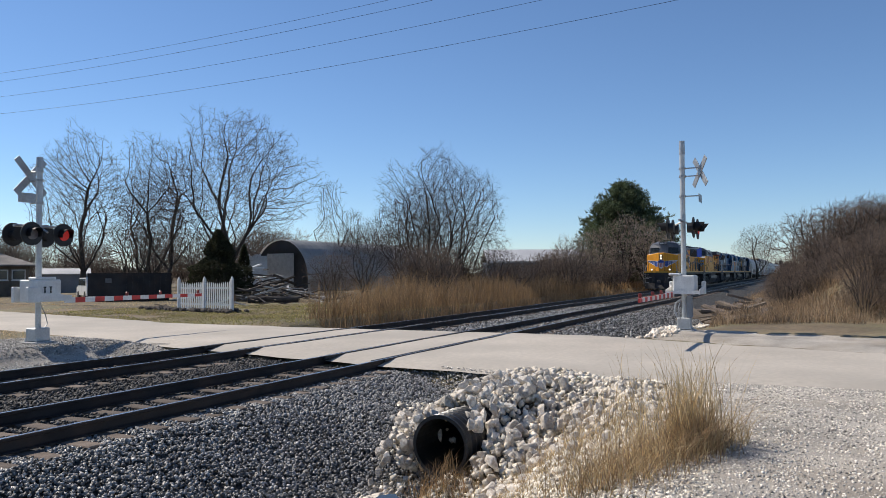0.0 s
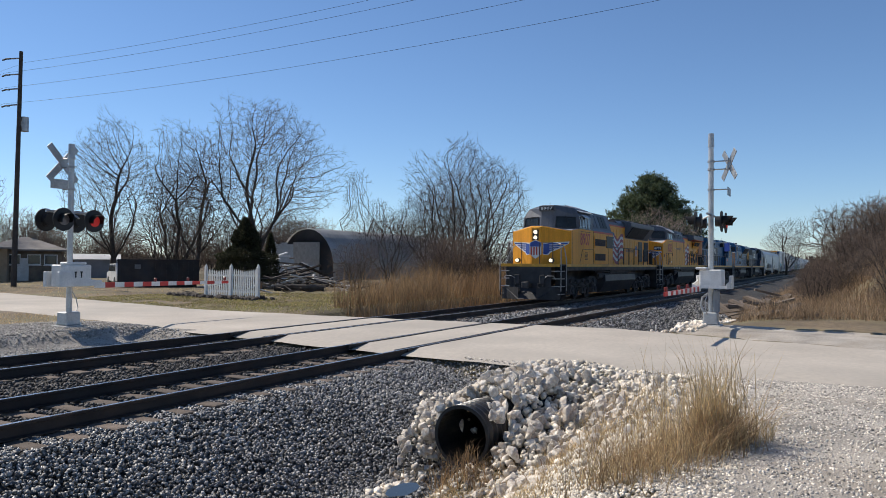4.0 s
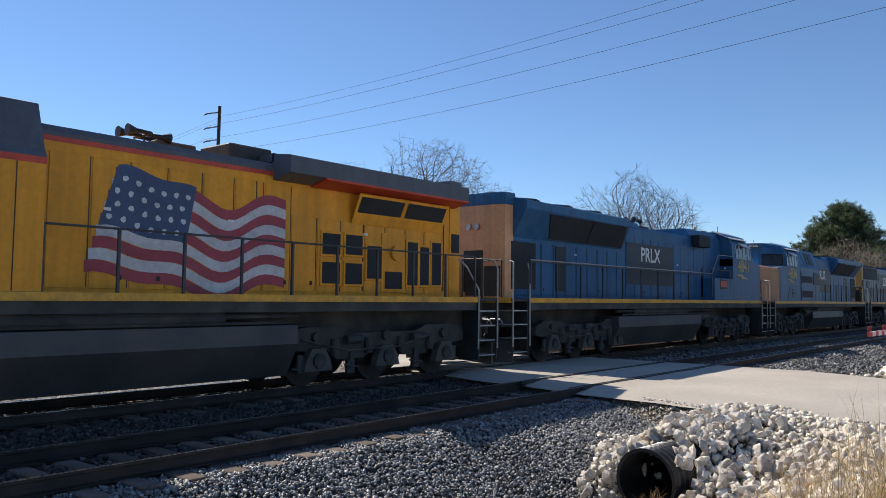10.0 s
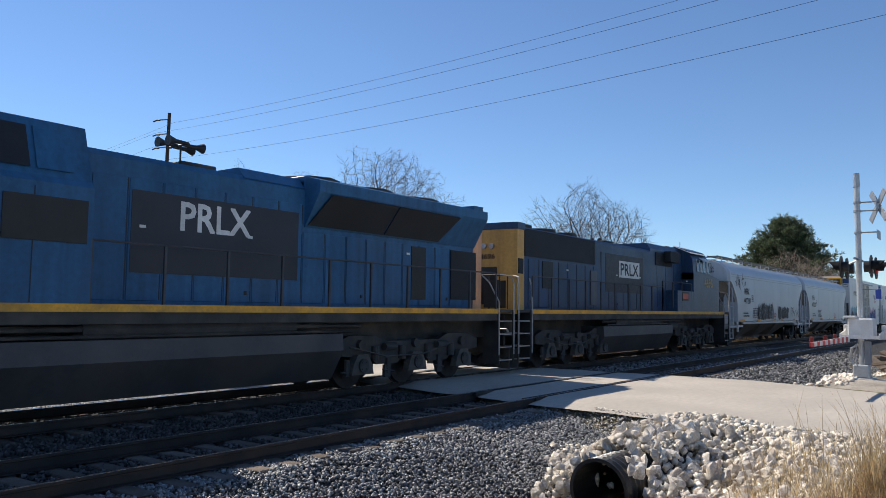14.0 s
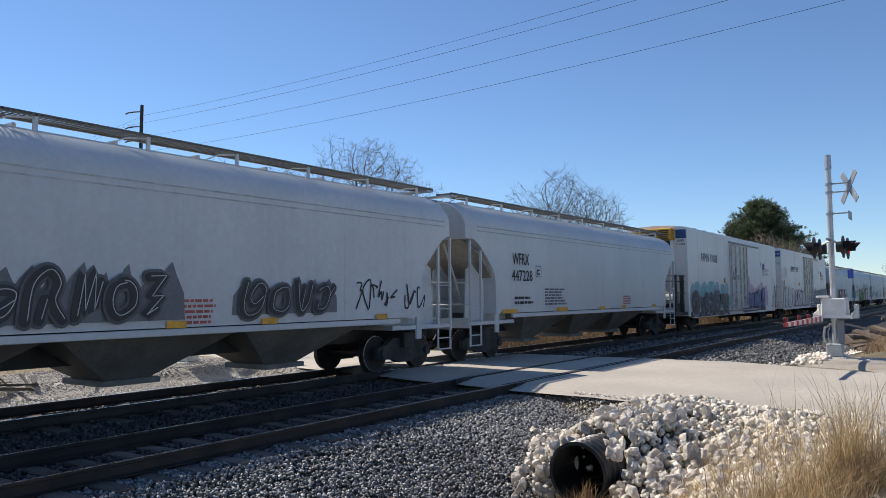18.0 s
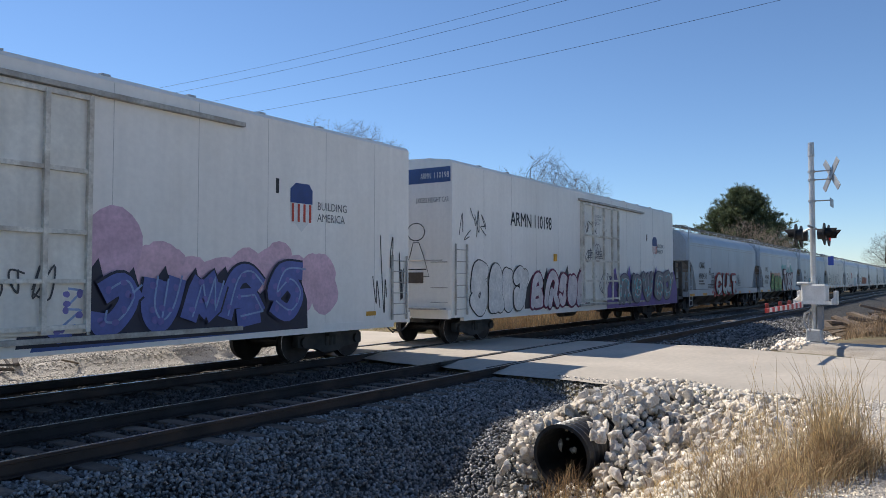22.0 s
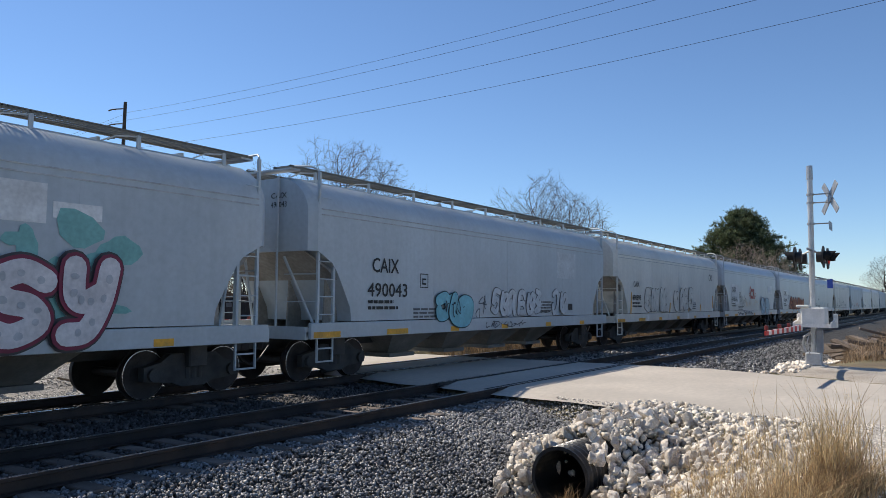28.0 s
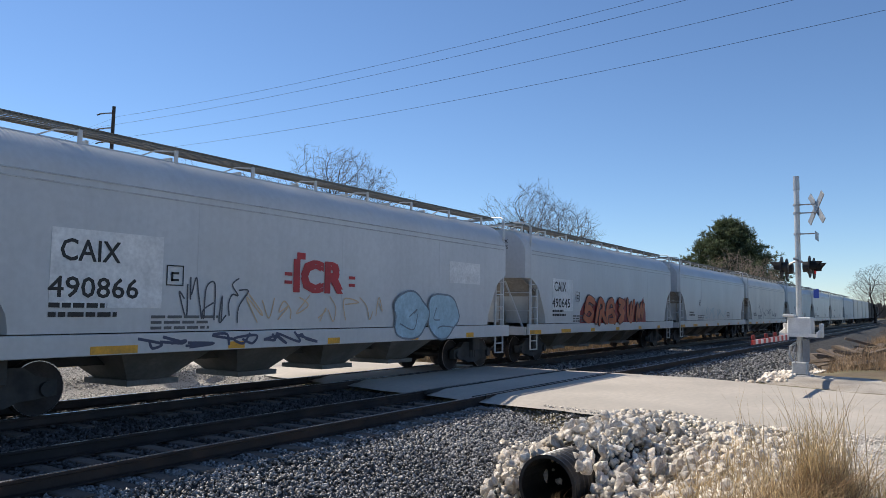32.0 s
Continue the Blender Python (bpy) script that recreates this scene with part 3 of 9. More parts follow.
STROKES = {
    # letters that are read
    "C": [[(.95, .78), (.6, 1), (.18, .88), (.02, .45), (.2, .08), (.6, 0), (.98, .2)]],
    "J": [[(.25, 1), (.98, 1)], [(.68, 1), (.72, .3), (.45, 0), (.08, .06), (0, .38)]],
    "L": [[(.05, 1), (.05, .05), (.98, .03)]],
    "O": [[(.5, 1), (.1, .85), (.02, .45), (.2, .08), (.6, 0), (.95, .25), (.95, .7), (.7, .97), (.4, 1)]],
    "S": [[(.95, .85), (.5, 1), (.08, .8), (.3, .55), (.75, .45), (.95, .2), (.5, 0), (.02, .15)]],
    "T": [[(0, .97), (1, 1)], [(.5, 1), (.5, 0)]],
    "U": [[(.05, 1), (.05, .3), (.35, 0), (.7, .02), (.95, .3), (.95, 1)]],
    "Y": [[(.02, 1), (.12, .6), (.4, .48), (.8, .6)], [(.95, 1), (.88, .5), (.6, .06), (.1, 0)]],
    # forms that spell nothing
    "arch": [[(.0, .0), (.08, .7), (.4, 1), (.8, .8), (.7, .35), (1.0, .0)], [(.35, .0), (.42, .45)]],
    "bolt": [[(.1, 1), (.75, .95), (.2, .5), (.85, .48), (.1, 0), (.7, .12)]],
    "coil": [[(.9, .55), (.55, .3), (.3, .55), (.55, .85), (.95, .7), (.8, .1), (.3, 0), (0, .35), (.1, .9)]],
    "fork": [[(.05, 1), (.2, .35), (.5, 0), (.85, .3), (1, 1)], [(.5, .05), (.52, .9)]],
    "hook": [[(.0, .85), (.5, 1), (.75, .6), (.55, .1), (.1, 0), (.05, .3)], [(.7, .6), (1, .9)]],
    "wave": [[(0, .05), (.15, .9), (.4, .2), (.62, .95), (.85, .15), (1, .8)]],
    "knot": [[(.0, .2), (.6, .0), (.95, .4), (.5, .7), (.1, .5), (.3, 1), (.95, .95)]],
    "fan": [[(.05, 0), (.1, .8), (.5, 1), (.85, .7)], [(.1, .4), (.6, .5), (1, .1)], [(.3, .0), (.95, .02)]],
}


def word(parent, letters, y, w, fill, line, lw=0.05, halo=None, hw=0.1, spots=None, core=None, seed=1, lean=0.0, wild=0.0, caps=True):
    """Spray-painted letters: rows of (letter, x0, x1, z0, z1). Each has an outline, a fill and, where given, a halo behind, spots and a thin inner line."""
    r = random.Random(seed)

    def ribbons(paths, width, depth):
        bm = bmesh.new()
        for j, c in enumerate(paths):
            ribbon(bm, c, width, depth - 0.0035 * j)
            if caps:
                for k, q in enumerate((c[0], c[-1])):
                    flat(bm, [(q[0] + width / 2 * math.cos(a * math.pi / 6), q[1] + width / 2 * math.sin(a * math.pi / 6)) for a in range(12)], depth - 0.0035 * j - 0.0012 - 0.0006 * k)
        return bm

    made = []
    for ch, x0, x1, z0, z1 in letters:
        m = w / 2 + lw
        paths = []
        for path in STROKES[ch]:
            q = []
            for a, b in path:
                b2 = b + r.uniform(-wild, wild)
                q.append((x0 + m + (x1 - x0 - 2 * m) * (a + r.uniform(-wild, wild)) + lean * (b - 0.5) * (z1 - z0), z0 + m + (z1 - z0 - 2 * m) * b2))
            straight = len(q) <= 3 or ch in ("L", "T", "bolt", "wave")
            if straight:
                c = []
                for (a, b), (a2, b2) in zip(q, q[1:]):
                    c += [(a + (a2 - a) * k / 6, b + (b2 - b) * k / 6) for k in range(6)]
                paths.append(c + [q[-1]])
            else:
                paths.append([(p.x, p.y) for p in curve2(q, 6)])
        made.append(paths)
    for k, paths in enumerate(made):
        if halo:
            part("letter_halo", ribbons(paths, w + 2 * lw + 2 * hw, y - 0.014 * (k % 2)), paint(halo), parent)
    y2 = y - (0.030 if halo else 0.0)
    for k, paths in enumerate(made):
        d = y2 - 0.026 * (k % 2)
        part("letter_outline", ribbons(paths, w + 2 * lw, d), paint(line), parent)
        part("letter_fill", ribbons(paths, w, d - 0.012), paint(fill), parent)
        if core:
            bm = bmesh.new()
            for j, c in enumerate(paths):
                ribbon(bm, [(a + w * 0.22, b + w * 0.12) for a, b in c], w * 0.10, d - 0.0225 - 0.001 * j)
            part("letter_shine", bm, paint(core), parent)
        if spots:
            for c in paths:
                for q in c[2:-1:4]:
                    bm = bmesh.new()
                    flat(bm, blob(q[0] + r.uniform(-.12, .12) * w, q[1] + r.uniform(-.12, .12) * w, w * r.uniform(.12, .2), w * r.uniform(.12, .2), r, 10, 0.06), d - 0.0238)
                    part("paint_dot", bm, paint(spots), parent)


def spikes(parent, x0, x1, z0, z1, n, y, rgb, seed=1, name="paint_flame", slant=0.15):
    """A ragged cloud of paint with pointed tips."""
    r = random.Random(seed)
    for k in range(n):
        c = x0 + (x1 - x0) * (k + 0.5) / n
        w = (x1 - x0) / n * r.uniform(0.55, 0.95)
        t = z0 + (z1 - z0) * r.uniform(0.7, 1.0)
        bm = bmesh.new()
        flat(bm, [(c - w, z0), (c + w, z0), (c + w * 0.95, z0 + (t - z0) * 0.45), (c + w * 0.35 + slant * w, z0 + (t - z0) * 0.8), (c + slant * w * 2, t), (c - w * 0.3, z0 + (t - z0) * 0.78), (c - w * 0.9, z0 + (t - z0) * 0.5)], y - 0.0015 * k)
        part(name, bm, paint(rgb), parent)


# ---- running gear
def wheelset_mesh(r):
    bm = bmesh.new()
    for k in (-1, 1):
        disc(bm, (0, k * 0.76, 0), r, 0.055, "y", 28)
        disc(bm, (0, k * 0.69, 0), r + 0.025, 0.012, "y", 28)
        disc(bm, (0, k * 0.82, 0), r * 0.62, 0.02, "y", 20, r * 0.5)
        disc(bm, (0, k * 0.90, 0), 0.10, 0.09, "y", 12)
    disc(bm, (0, 0, 0), 0.085, 0.8, "y", 10)
    return mesh_of("wheelset", bm, M["wheel"])


WHEEL_CAR, WHEEL_LOCO = wheelset_mesh(0.44), wheelset_mesh(0.51)
TREAD_RIM = [mesh_of("tread_rim", T([(0.43 * math.cos(i * math.pi / 16), k * 0.815, 0.43 * math.sin(i * math.pi / 16)) for i in range(33)], 0.008, 4), M["rail_top"]) for k in (-1, 1)]
FRAME_CAR = []
for k in (-1, 1):
    bm = bmesh.new()
    y0, y1 = (0.90, 1.06) if k > 0 else (-1.06, -0.90)
    prism(bm, [(-1.05, 0.34), (-0.72, 0.30), (-0.45, 0.28), (-0.25, 0.20), (0.25, 0.20), (0.45, 0.28), (0.72, 0.30), (1.05, 0.34), (1.05, 0.58), (0.7, 0.66), (0.5, 0.80), (-0.5, 0.80), (-0.7, 0.66), (-1.05, 0.58)], y0, y1, "y")
    for j in (-0.14, 0, 0.14):
        disc(bm, (j, (y0 + y1) / 2 + 0.06 * k, 0.47), 0.055, 0.13, "z", 10)
    for j in (-0.87, 0.87):
        disc(bm, (j, k * 1.08, 0.45), 0.115, 0.05, "y", 12)
    FRAME_CAR.append(mesh_of("side_frame", bm, M["truck"]))
BOLSTER_CAR = mesh_of("bolster", B(-0.2, 0.2, -1.2, 1.2, 0.55, 0.95, 0.02), M["under"])


def car_truck(parent, x):
    tr = new("truck")
    tr.parent = parent
    tr.matrix_basis = pose(x, 0, 0)
    for me in FRAME_CAR:
        shared("side_frame", me, tr, pose(0, 0, 0))
    shared("bolster", BOLSTER_CAR, tr, pose(0, 0, 0))
    for k in (-0.87, 0.87):
        shared("wheelset", WHEEL_CAR, tr, pose(k, 0, 0.44))
        for me in TREAD_RIM:
            shared("tread_rim", me, tr, pose(k, 0, 0.44), "bright worn wheel rim")
    return tr


def coupler(parent, x, s):
    """s: -1 leads, 1 trails."""
    bm = B(min(x, x + 0.55 * s), max(x, x + 0.55 * s), -0.09, 0.09, 0.74, 0.92, 0.015)
    box(bm, min(x + 0.45 * s, x + 0.75 * s), max(x + 0.45 * s, x + 0.75 * s), -0.15, 0.15, 0.68, 0.98, 0.03)
    part("coupler", bm, M["under"], parent)
    pts = [(x + 0.0 * s, -0.45, 0.8), (x + 0.25 * s, -0.45, 0.55), (x + 0.5 * s, -0.42, 0.42), (x + 0.75 * s, -0.38, 0.5)]
    part("air_hose", T(pts, 0.022, 6), M["black"], parent, "black rubber brake hose")


def ladder(parent, x0, x1, z0, z1, y, n, mat, post=0.022, name="ladder"):
    bm = bmesh.new()
    for x in (x0, x1):
        box(bm, x - post, x + post, y - 0.02, y + 0.02, z0, z1)
    for k in range(n):
        z = z0 + (z1 - z0) * (k + 0.5) / n
        tube(bm, [(x0, y - 0.03, z), (x1, y - 0.03, z)], 0.012, 5)
    return part(name, bm, mat, parent)

# ---- covered hopper cars
def hopper_ring(x, zb, wb, half, z_eave, z_top, n=7):
    pts = [(x, -wb, zb), (x, -half, max(zb, 1.3)), (x, -half, z_eave)]
    for k in range(1, n + 1):
        a = math.pi / 2 * k / (n + 1)
        pts.append((x, -half + (half - 0.5) * (1 - math.cos(a)), z_eave + (z_top - z_eave) * math.sin(a) ** 1.15))
    pts.append((x, -0.5, z_top))
    return pts + [(px, -py, pz) for px, py, pz in reversed(pts)]


def hopper_car(front, L, label, style, marks, number, body="hopper"):
    v = vehicle("covered_hopper_car", label, "hopper car", front)
    half, ze, zt = 1.55, 3.72, 4.50
    round_end = style == "curved"
    if round_end:
        prof = [(-0.24, 3.40), (-0.12, 3.37), (0.05, 3.29), (0.20, 3.18), (0.34, 3.05), (0.50, 2.90), (0.68, 2.73), (0.83, 2.58), (0.93, 2.42), (0.97, 2.22), (0.98, 1.32)]
    else:
        prof = [(-0.10, 2.84), (0.10, 2.74), (0.36, 2.60), (0.52, 2.42), (0.76, 2.02), (0.98, 1.62), (1.01, 1.46), (1.02, 1.32)]
    rings = [hopper_ring(x, zb, half, half, ze, zt) for x, zb in prof]
    rings += [hopper_ring(L - x, zb, half, half, ze, zt) for x, zb in reversed(prof)]
    xe = -0.40 if round_end else -0.28
    we = 1.42
    end0 = hopper_ring(xe, prof[0][1], we, we, ze - 0.02, zt - 0.03)
    end1 = [(L - x, y, z) for x, y, z in end0]
    ob = part("body", loft(bmesh.new(), [end0] + rings + [end1]), M[body], v, smooth=True)
    ob.data.set_sharp_from_angle(angle=radians(24))
    # slope sheets under the ends
    for s in (0, 1):
        def X(a):
            return a if s == 0 else L - a
        bm = bmesh.new()
        zt0 = prof[0][1]
        xm = xe + 0.57
        loft(bm, [[(X(xe + 0.02), -1.20, zt0 + 0.03), (X(xe + 0.02), 1.20, zt0 + 0.03), (X(xe + 0.1), 1.20, zt0 + 0.03), (X(xe + 0.1), -1.20, zt0 + 0.03)],
                  [(X(xm), -1.46, zt0 - 0.38), (X(xm), 1.46, zt0 - 0.38), (X(xm + 0.1), 1.46, zt0 - 0.36), (X(xm + 0.1), -1.46, zt0 - 0.36)],
                  [(X(2.3), -1.40, 1.15), (X(2.3), 1.40, 1.15), (X(2.4), 1.40, 1.15), (X(2.4), -1.40, 1.15)]])
        part("slope_sheet", bm, M["end_grime"], v, "grimy sloped end sheet")
        bm = bmesh.new()
        for y in (-1.12, 0.0, 1.12):
            prism(bm, [(X(0.55), 1.12), (X(2.2), 1.12), (X(2.2), 1.35), (X(0.75), 2.42), (X(0.62), 2.42)] if not round_end else [(X(-0.05), 1.12), (X(2.2), 1.12), (X(2.2), 1.35), (X(0.35), 2.72), (X(0.05), 2.55)], y - 0.02, y + 0.02, "y")
        for piece in islands(bm):
            part("end_plate", piece, M["end_grime"] if not round_end else M[body], v)
        part("end_platform", B(min(X(-0.35), X(2.1)), max(X(-0.35), X(2.1)), -1.5, 1.5, 1.02, 1.12), M[body], v)
        part("end_sill", B(min(X(-0.40), X(-0.30)), max(X(-0.40), X(-0.30)), -1.5, 1.5, 0.95, 1.22), M[body], v)
        # grab posts and ladders at the corners
        for y in (-1.5, 1.5):
            e = 1 if y > 0 else -1
            bm = bmesh.new()
            p0, p1 = (-0.03, 0.46) if not round_end else (-0.31, 0.24)
            for a, zz in ((p0, 4.55 if not round_end else 3.36), (p1, 2.68 if not round_end else 3.1)):
                box(bm, X(a) - 0.03, X(a) + 0.03, y - 0.03, y + 0.03, 1.1, zz)
            for piece in islands(bm):
                part("corner_post", piece, M[body], v)
            bm = bmesh.new()
            for zz in (1.48, 1.86, 2.24, 2.62) if not round_end else (1.5, 2.1):
                tube(bm, [(X(p0), y + 0.03 * e, zz), (X(p1), y + 0.03 * e, zz)], 0.014, 5)
            for zz in (1.75, 2.35) if not round_end else (1.6, 2.2):
                tube(bm, [(X(p0), y - 0.02 * e, zz), (X(p0) - (0.10 if s == 0 else -0.10), y - 0.9 * e, zz)], 0.014, 5)
            for zz in (2.95, 3.3, 3.65, 4.0, 4.3) if not round_end else ():
                tube(bm, [(X(p0), y + 0.02 * e, zz), (X(p0 + 0.34), y + 0.04 * e, zz)], 0.011, 5)
            for piece in islands(bm):
                part("grab_iron", piece, M[body], v)
            bm = bmesh.new()
            for a in (p0, p1):
                box(bm, X(a) - 0.018, X(a) + 0.018, y - 0.02, y + 0.02, 0.45, 1.05)
            for zz in (0.47, 0.75):
                box(bm, min(X(p0), X(p1)), max(X(p0), X(p1)), y - 0.02, y + 0.02, zz - 0.015, zz + 0.015)
            part("sill_step", bm, M[body], v)
            if round_end:
                part("jacking_plate", B(min(X(0.98), X(1.18)), max(X(0.98), X(1.18)), y - 0.03, y + 0.03, 0.78, 1.34, 0.01), M[body], v)
        for y in (-0.62, 0.62):
            part("end_brace", T([(X(xe + 0.1), y, prof[0][1] - 0.1), (X(xe + 0.75), y * 1.6, 1.12)], 0.035, 6), M[body], v, "slanted end brace")
        if not round_end:
            part("roof_handrail", T([(X(-0.03), -1.5, 4.50), (X(-0.05), -1.47, 4.60), (X(-0.12), -1.36, 4.67), (X(-0.25), -0.95, 4.70)], 0.022, 6), M[body], v)
        part("hand_brake" if s else "end_post", T([(X(xe - 0.04), -0.55, 1.1), (X(xe - 0.04), -0.55, 4.5)], 0.03, 6), M[body], v)
    # side sills
    zs = 0.96 if not round_end else 1.18
    for y in (-1, 1):
        part("side_sill", B(-0.3 if not round_end else 1.9, L + 0.3 if not round_end else L - 1.9, min(y * 1.50, y * 1.585), max(y * 1.50, y * 1.585), zs, 1.30, 0.01), M[body], v)
        bm = bmesh.new()
        for zz in (ze - 0.10, ze + 0.02):
            box(bm, 0.0, L, min(y * 1.54, y * 1.562), max(y * 1.54, y * 1.562), zz, zz + 0.025)
        for piece in islands(bm):
            part("seam", piece, M["galv"], v)
        bm = bmesh.new()
        for x in (L * 0.27, L * 0.52, L * 0.77):
            box(bm, x - 0.006, x + 0.006, min(y * 1.55, y * 1.553), max(y * 1.55, y * 1.553), 1.3, ze - 0.1)
        for piece in islands(bm):
            part("weld_seam", piece, M[body], v)
    bm = bmesh.new()
    xs = [-0.22, 2.3, 5.1, 7.9, L - 5.1, L - 2.3] if not round_end else [1.3, 4.75, 8.3, 10.4, L - 2.8]
    for k, x in enumerate(xs):
        box(bm, x, x + (0.85 if k in (0, 1) else 0.4), -1.59, -1.586, zs + (0.02 if not round_end else 0.13), zs + 0.15 + (0 if not round_end else 0.1))
    for piece in islands(bm):
        part("reflector", piece, M["stripe"], v)
    # discharge bays
    n = 4 if not round_end else 3
    for k in range(n):
        c = 2.9 + (L - 5.8) * (k + 0.5) / n
        w = (L - 5.8) / n * 0.5
        bm = bmesh.new()
        loft(bm, [[(c - w, -1.4, 1.25), (c + w, -1.4, 1.25), (c + w, 1.4, 1.25), (c - w, 1.4, 1.25)],
                  [(c - 0.45, -0.5, 0.42), (c + 0.45, -0.5, 0.42), (c + 0.45, 0.5, 0.42), (c - 0.45, 0.5, 0.42)]])
        box(bm, c - 0.55, c + 0.55, -0.65, 0.65, 0.32, 0.42)
        part("discharge_bay", bm, M["bay"], v, "grey steel discharge hopper")
    part("centre_sill", B(-0.4, L + 0.4, -0.25, 0.25, 0.7, 1.05), M["under"], v)
    # roof: hatches and running board
    part("roof_hatch", P([(-0.40, zt - 0.03), (-0.36, zt + 0.05), (-0.2, zt + 0.10), (0.2, zt + 0.10), (0.36, zt + 0.05), (0.40, zt - 0.03)], 0.7, L - 0.7), M[body], v, "long trough hatch cover")
    x = 1.0
    while x < L - 0.8:
        part("hatch_strap", B(x, x + 0.06, -0.44, 0.44, zt + 0.0, zt + 0.12), M[body], v)
        x += 1.75
    for k in range(4):
        for y in (-1, 1):
            zz = zt - 0.055 - 0.045 * k
            part("roof_corrugation", T([(0.1, y * (0.58 + 0.11 * k), zt - 0.012 - 0.008 * k * k), (L - 0.1, y * (0.58 + 0.11 * k), zt - 0.012 - 0.008 * k * k)], 0.02, 5), M[body], v)
    for y in (-1, 1):
        e0, e1 = (-0.95, -0.42) if y < 0 else (0.42, 0.95)
        bm = bmesh.new()
        box(bm, -0.36, L + 0.36, e0, e0 + 0.035, 4.66, 4.72)
        box(bm, -0.36, L + 0.36, e1 - 0.035, e1, 4.66, 4.72)
        x = -0.36
        while x < L + 0.34:
            box(bm, x, x + 0.035, e0, e1, 4.685, 4.705)
            x += 0.085
        part("running_board", bm, M["grating"], v, "galvanised roof walkway grating")
        bm = bmesh.new()
        x = 0.4
        while x < L:
            box(bm, x, x + 0.07, y * 0.93 - 0.02, y * 0.93 + 0.02, 4.2, 4.68)
            tube(bm, [(x + 0.03, y * 0.92, 4.64), (x - 0.35, y * 0.85, 4.60), (x - 0.62, y * 0.75, 4.46)], 0.018, 4)
            x += (L - 0.8) / 8
        for piece in islands(bm):
            part("walk_bracket", piece, M[body], v)
    for x in (-0.36, L + 0.06):
        part("cross_walk", B(x, x + 0.3, -0.95, 0.95, 4.62, 4.66), M["galv"], v)
    for x in (1.05, L - 1.05):
        car_truck(v, x)
    coupler(v, -0.4, -1)
    coupler(v, L + 0.4, 1)
    # lettering
    yl = -1.563
    if marks:
        zl = 2.72 if round_end else 2.45
        small = 0.7 if number == "490898" else 1.0
        text("reporting_mark", marks, v, (1.95 if number != "447289" else 2.25) if round_end else 1.75, zl + (0.04 if round_end else 0), 1.02 * small, 0.34 * small, yl, M["black"], bold=0.012)
        text("car_number", number, v, (1.9 if number != "447289" else 2.23) if round_end else 1.58, zl - (0.45 if round_end else 0.57), 1.28 if round_end else 1.55 * small, 0.32 * small, yl, M["black"], bold=0.012)
        for wd, zz in ((marks, 4.02), (number, 3.82)):
            text("end_mark", wd, v, -0.30, zz, 0.48, 0.12, xe - 0.01, M["black"], face="front", bold=0.01)
    bars("small_print", v, 2.05 if round_end else 1.6, 1.72, yl, 2, 1.2, 0.075, M["black"], 3)
    bars("small_print", v, 4.0 if round_end else 3.4, 2.0 if round_end else 1.55, yl, 6 if round_end else 3, 1.6, 0.05, M["print_grey"], 5)
    bars("small_print", v, 8.5 if number == "447289" else 10.6, 1.75, yl, 5 if number == "447289" else 4, 0.95, 0.05, M["print_red"] if round_end else M["print_grey"], 7)
    bm = bmesh.new()
    for a, b, c, e in ((0, 0.36, 0, 0.02), (0, 0.36, 0.34, 0.36), (0, 0.02, 0, 0.36), (0.34, 0.36, 0, 0.36), (0.1, 0.26, 0.2, 0.24), (0.1, 0.26, 0.08, 0.12), (0.1, 0.14, 0.08, 0.24)):
        bx = 3.68 if not round_end else 3.75 if number == "447289" else 3.41
        box(bm, bx + a, bx + b, yl, yl + 0.003, (2.40 if round_end else 2.12) + c, (2.40 if round_end else 2.12) + e)
    part("stencil_box", bm, M["black"], v)
    return v


def patch(v, x0, x1, z0, z1, rgb, name="paint_patch"):
    return part(name, B(x0, x1, -1.559, -1.553, z0, z1), paint(rgb), v, "repainted rectangular patch")


M["end_grime"] = material("grimy end sheet", (0.34, 0.31, 0.27), 0.7, vary=0.3, scale=1.2, fine=12, bump=0.05, dirt=(0.16, 0.13, 0.10), dirt_amount=0.6)
M["bay"] = material("dusty bay steel", (0.20, 0.19, 0.175), 0.7, vary=0.3, scale=1.5, fine=15, bump=0.1, dirt=(0.11, 0.09, 0.07), dirt_amount=0.6)
M["print_grey"] = material("grey stencil", (0.12, 0.12, 0.125), 0.6, vary=0.2, scale=3, fine=20, bump=0)
M["print_red"] = material("red stencil", (0.45, 0.1, 0.08), 0.6, vary=0.2, scale=3, fine=20, bump=0)
M["hopper2"] = material("blue-grey car paint", (0.46, 0.505, 0.53), 0.5, vary=0.10, scale=0.5, fine=10, bump=0.04, dirt=(0.47, 0.46, 0.43), dirt_amount=0.35, streaks=0.05)
M["hopper3"] = material("cream-grey car paint", (0.72, 0.69, 0.62), 0.55, vary=0.10, scale=0.5, fine=10, bump=0.04, dirt=(0.5, 0.46, 0.38), dirt_amount=0.4, streaks=0.06)

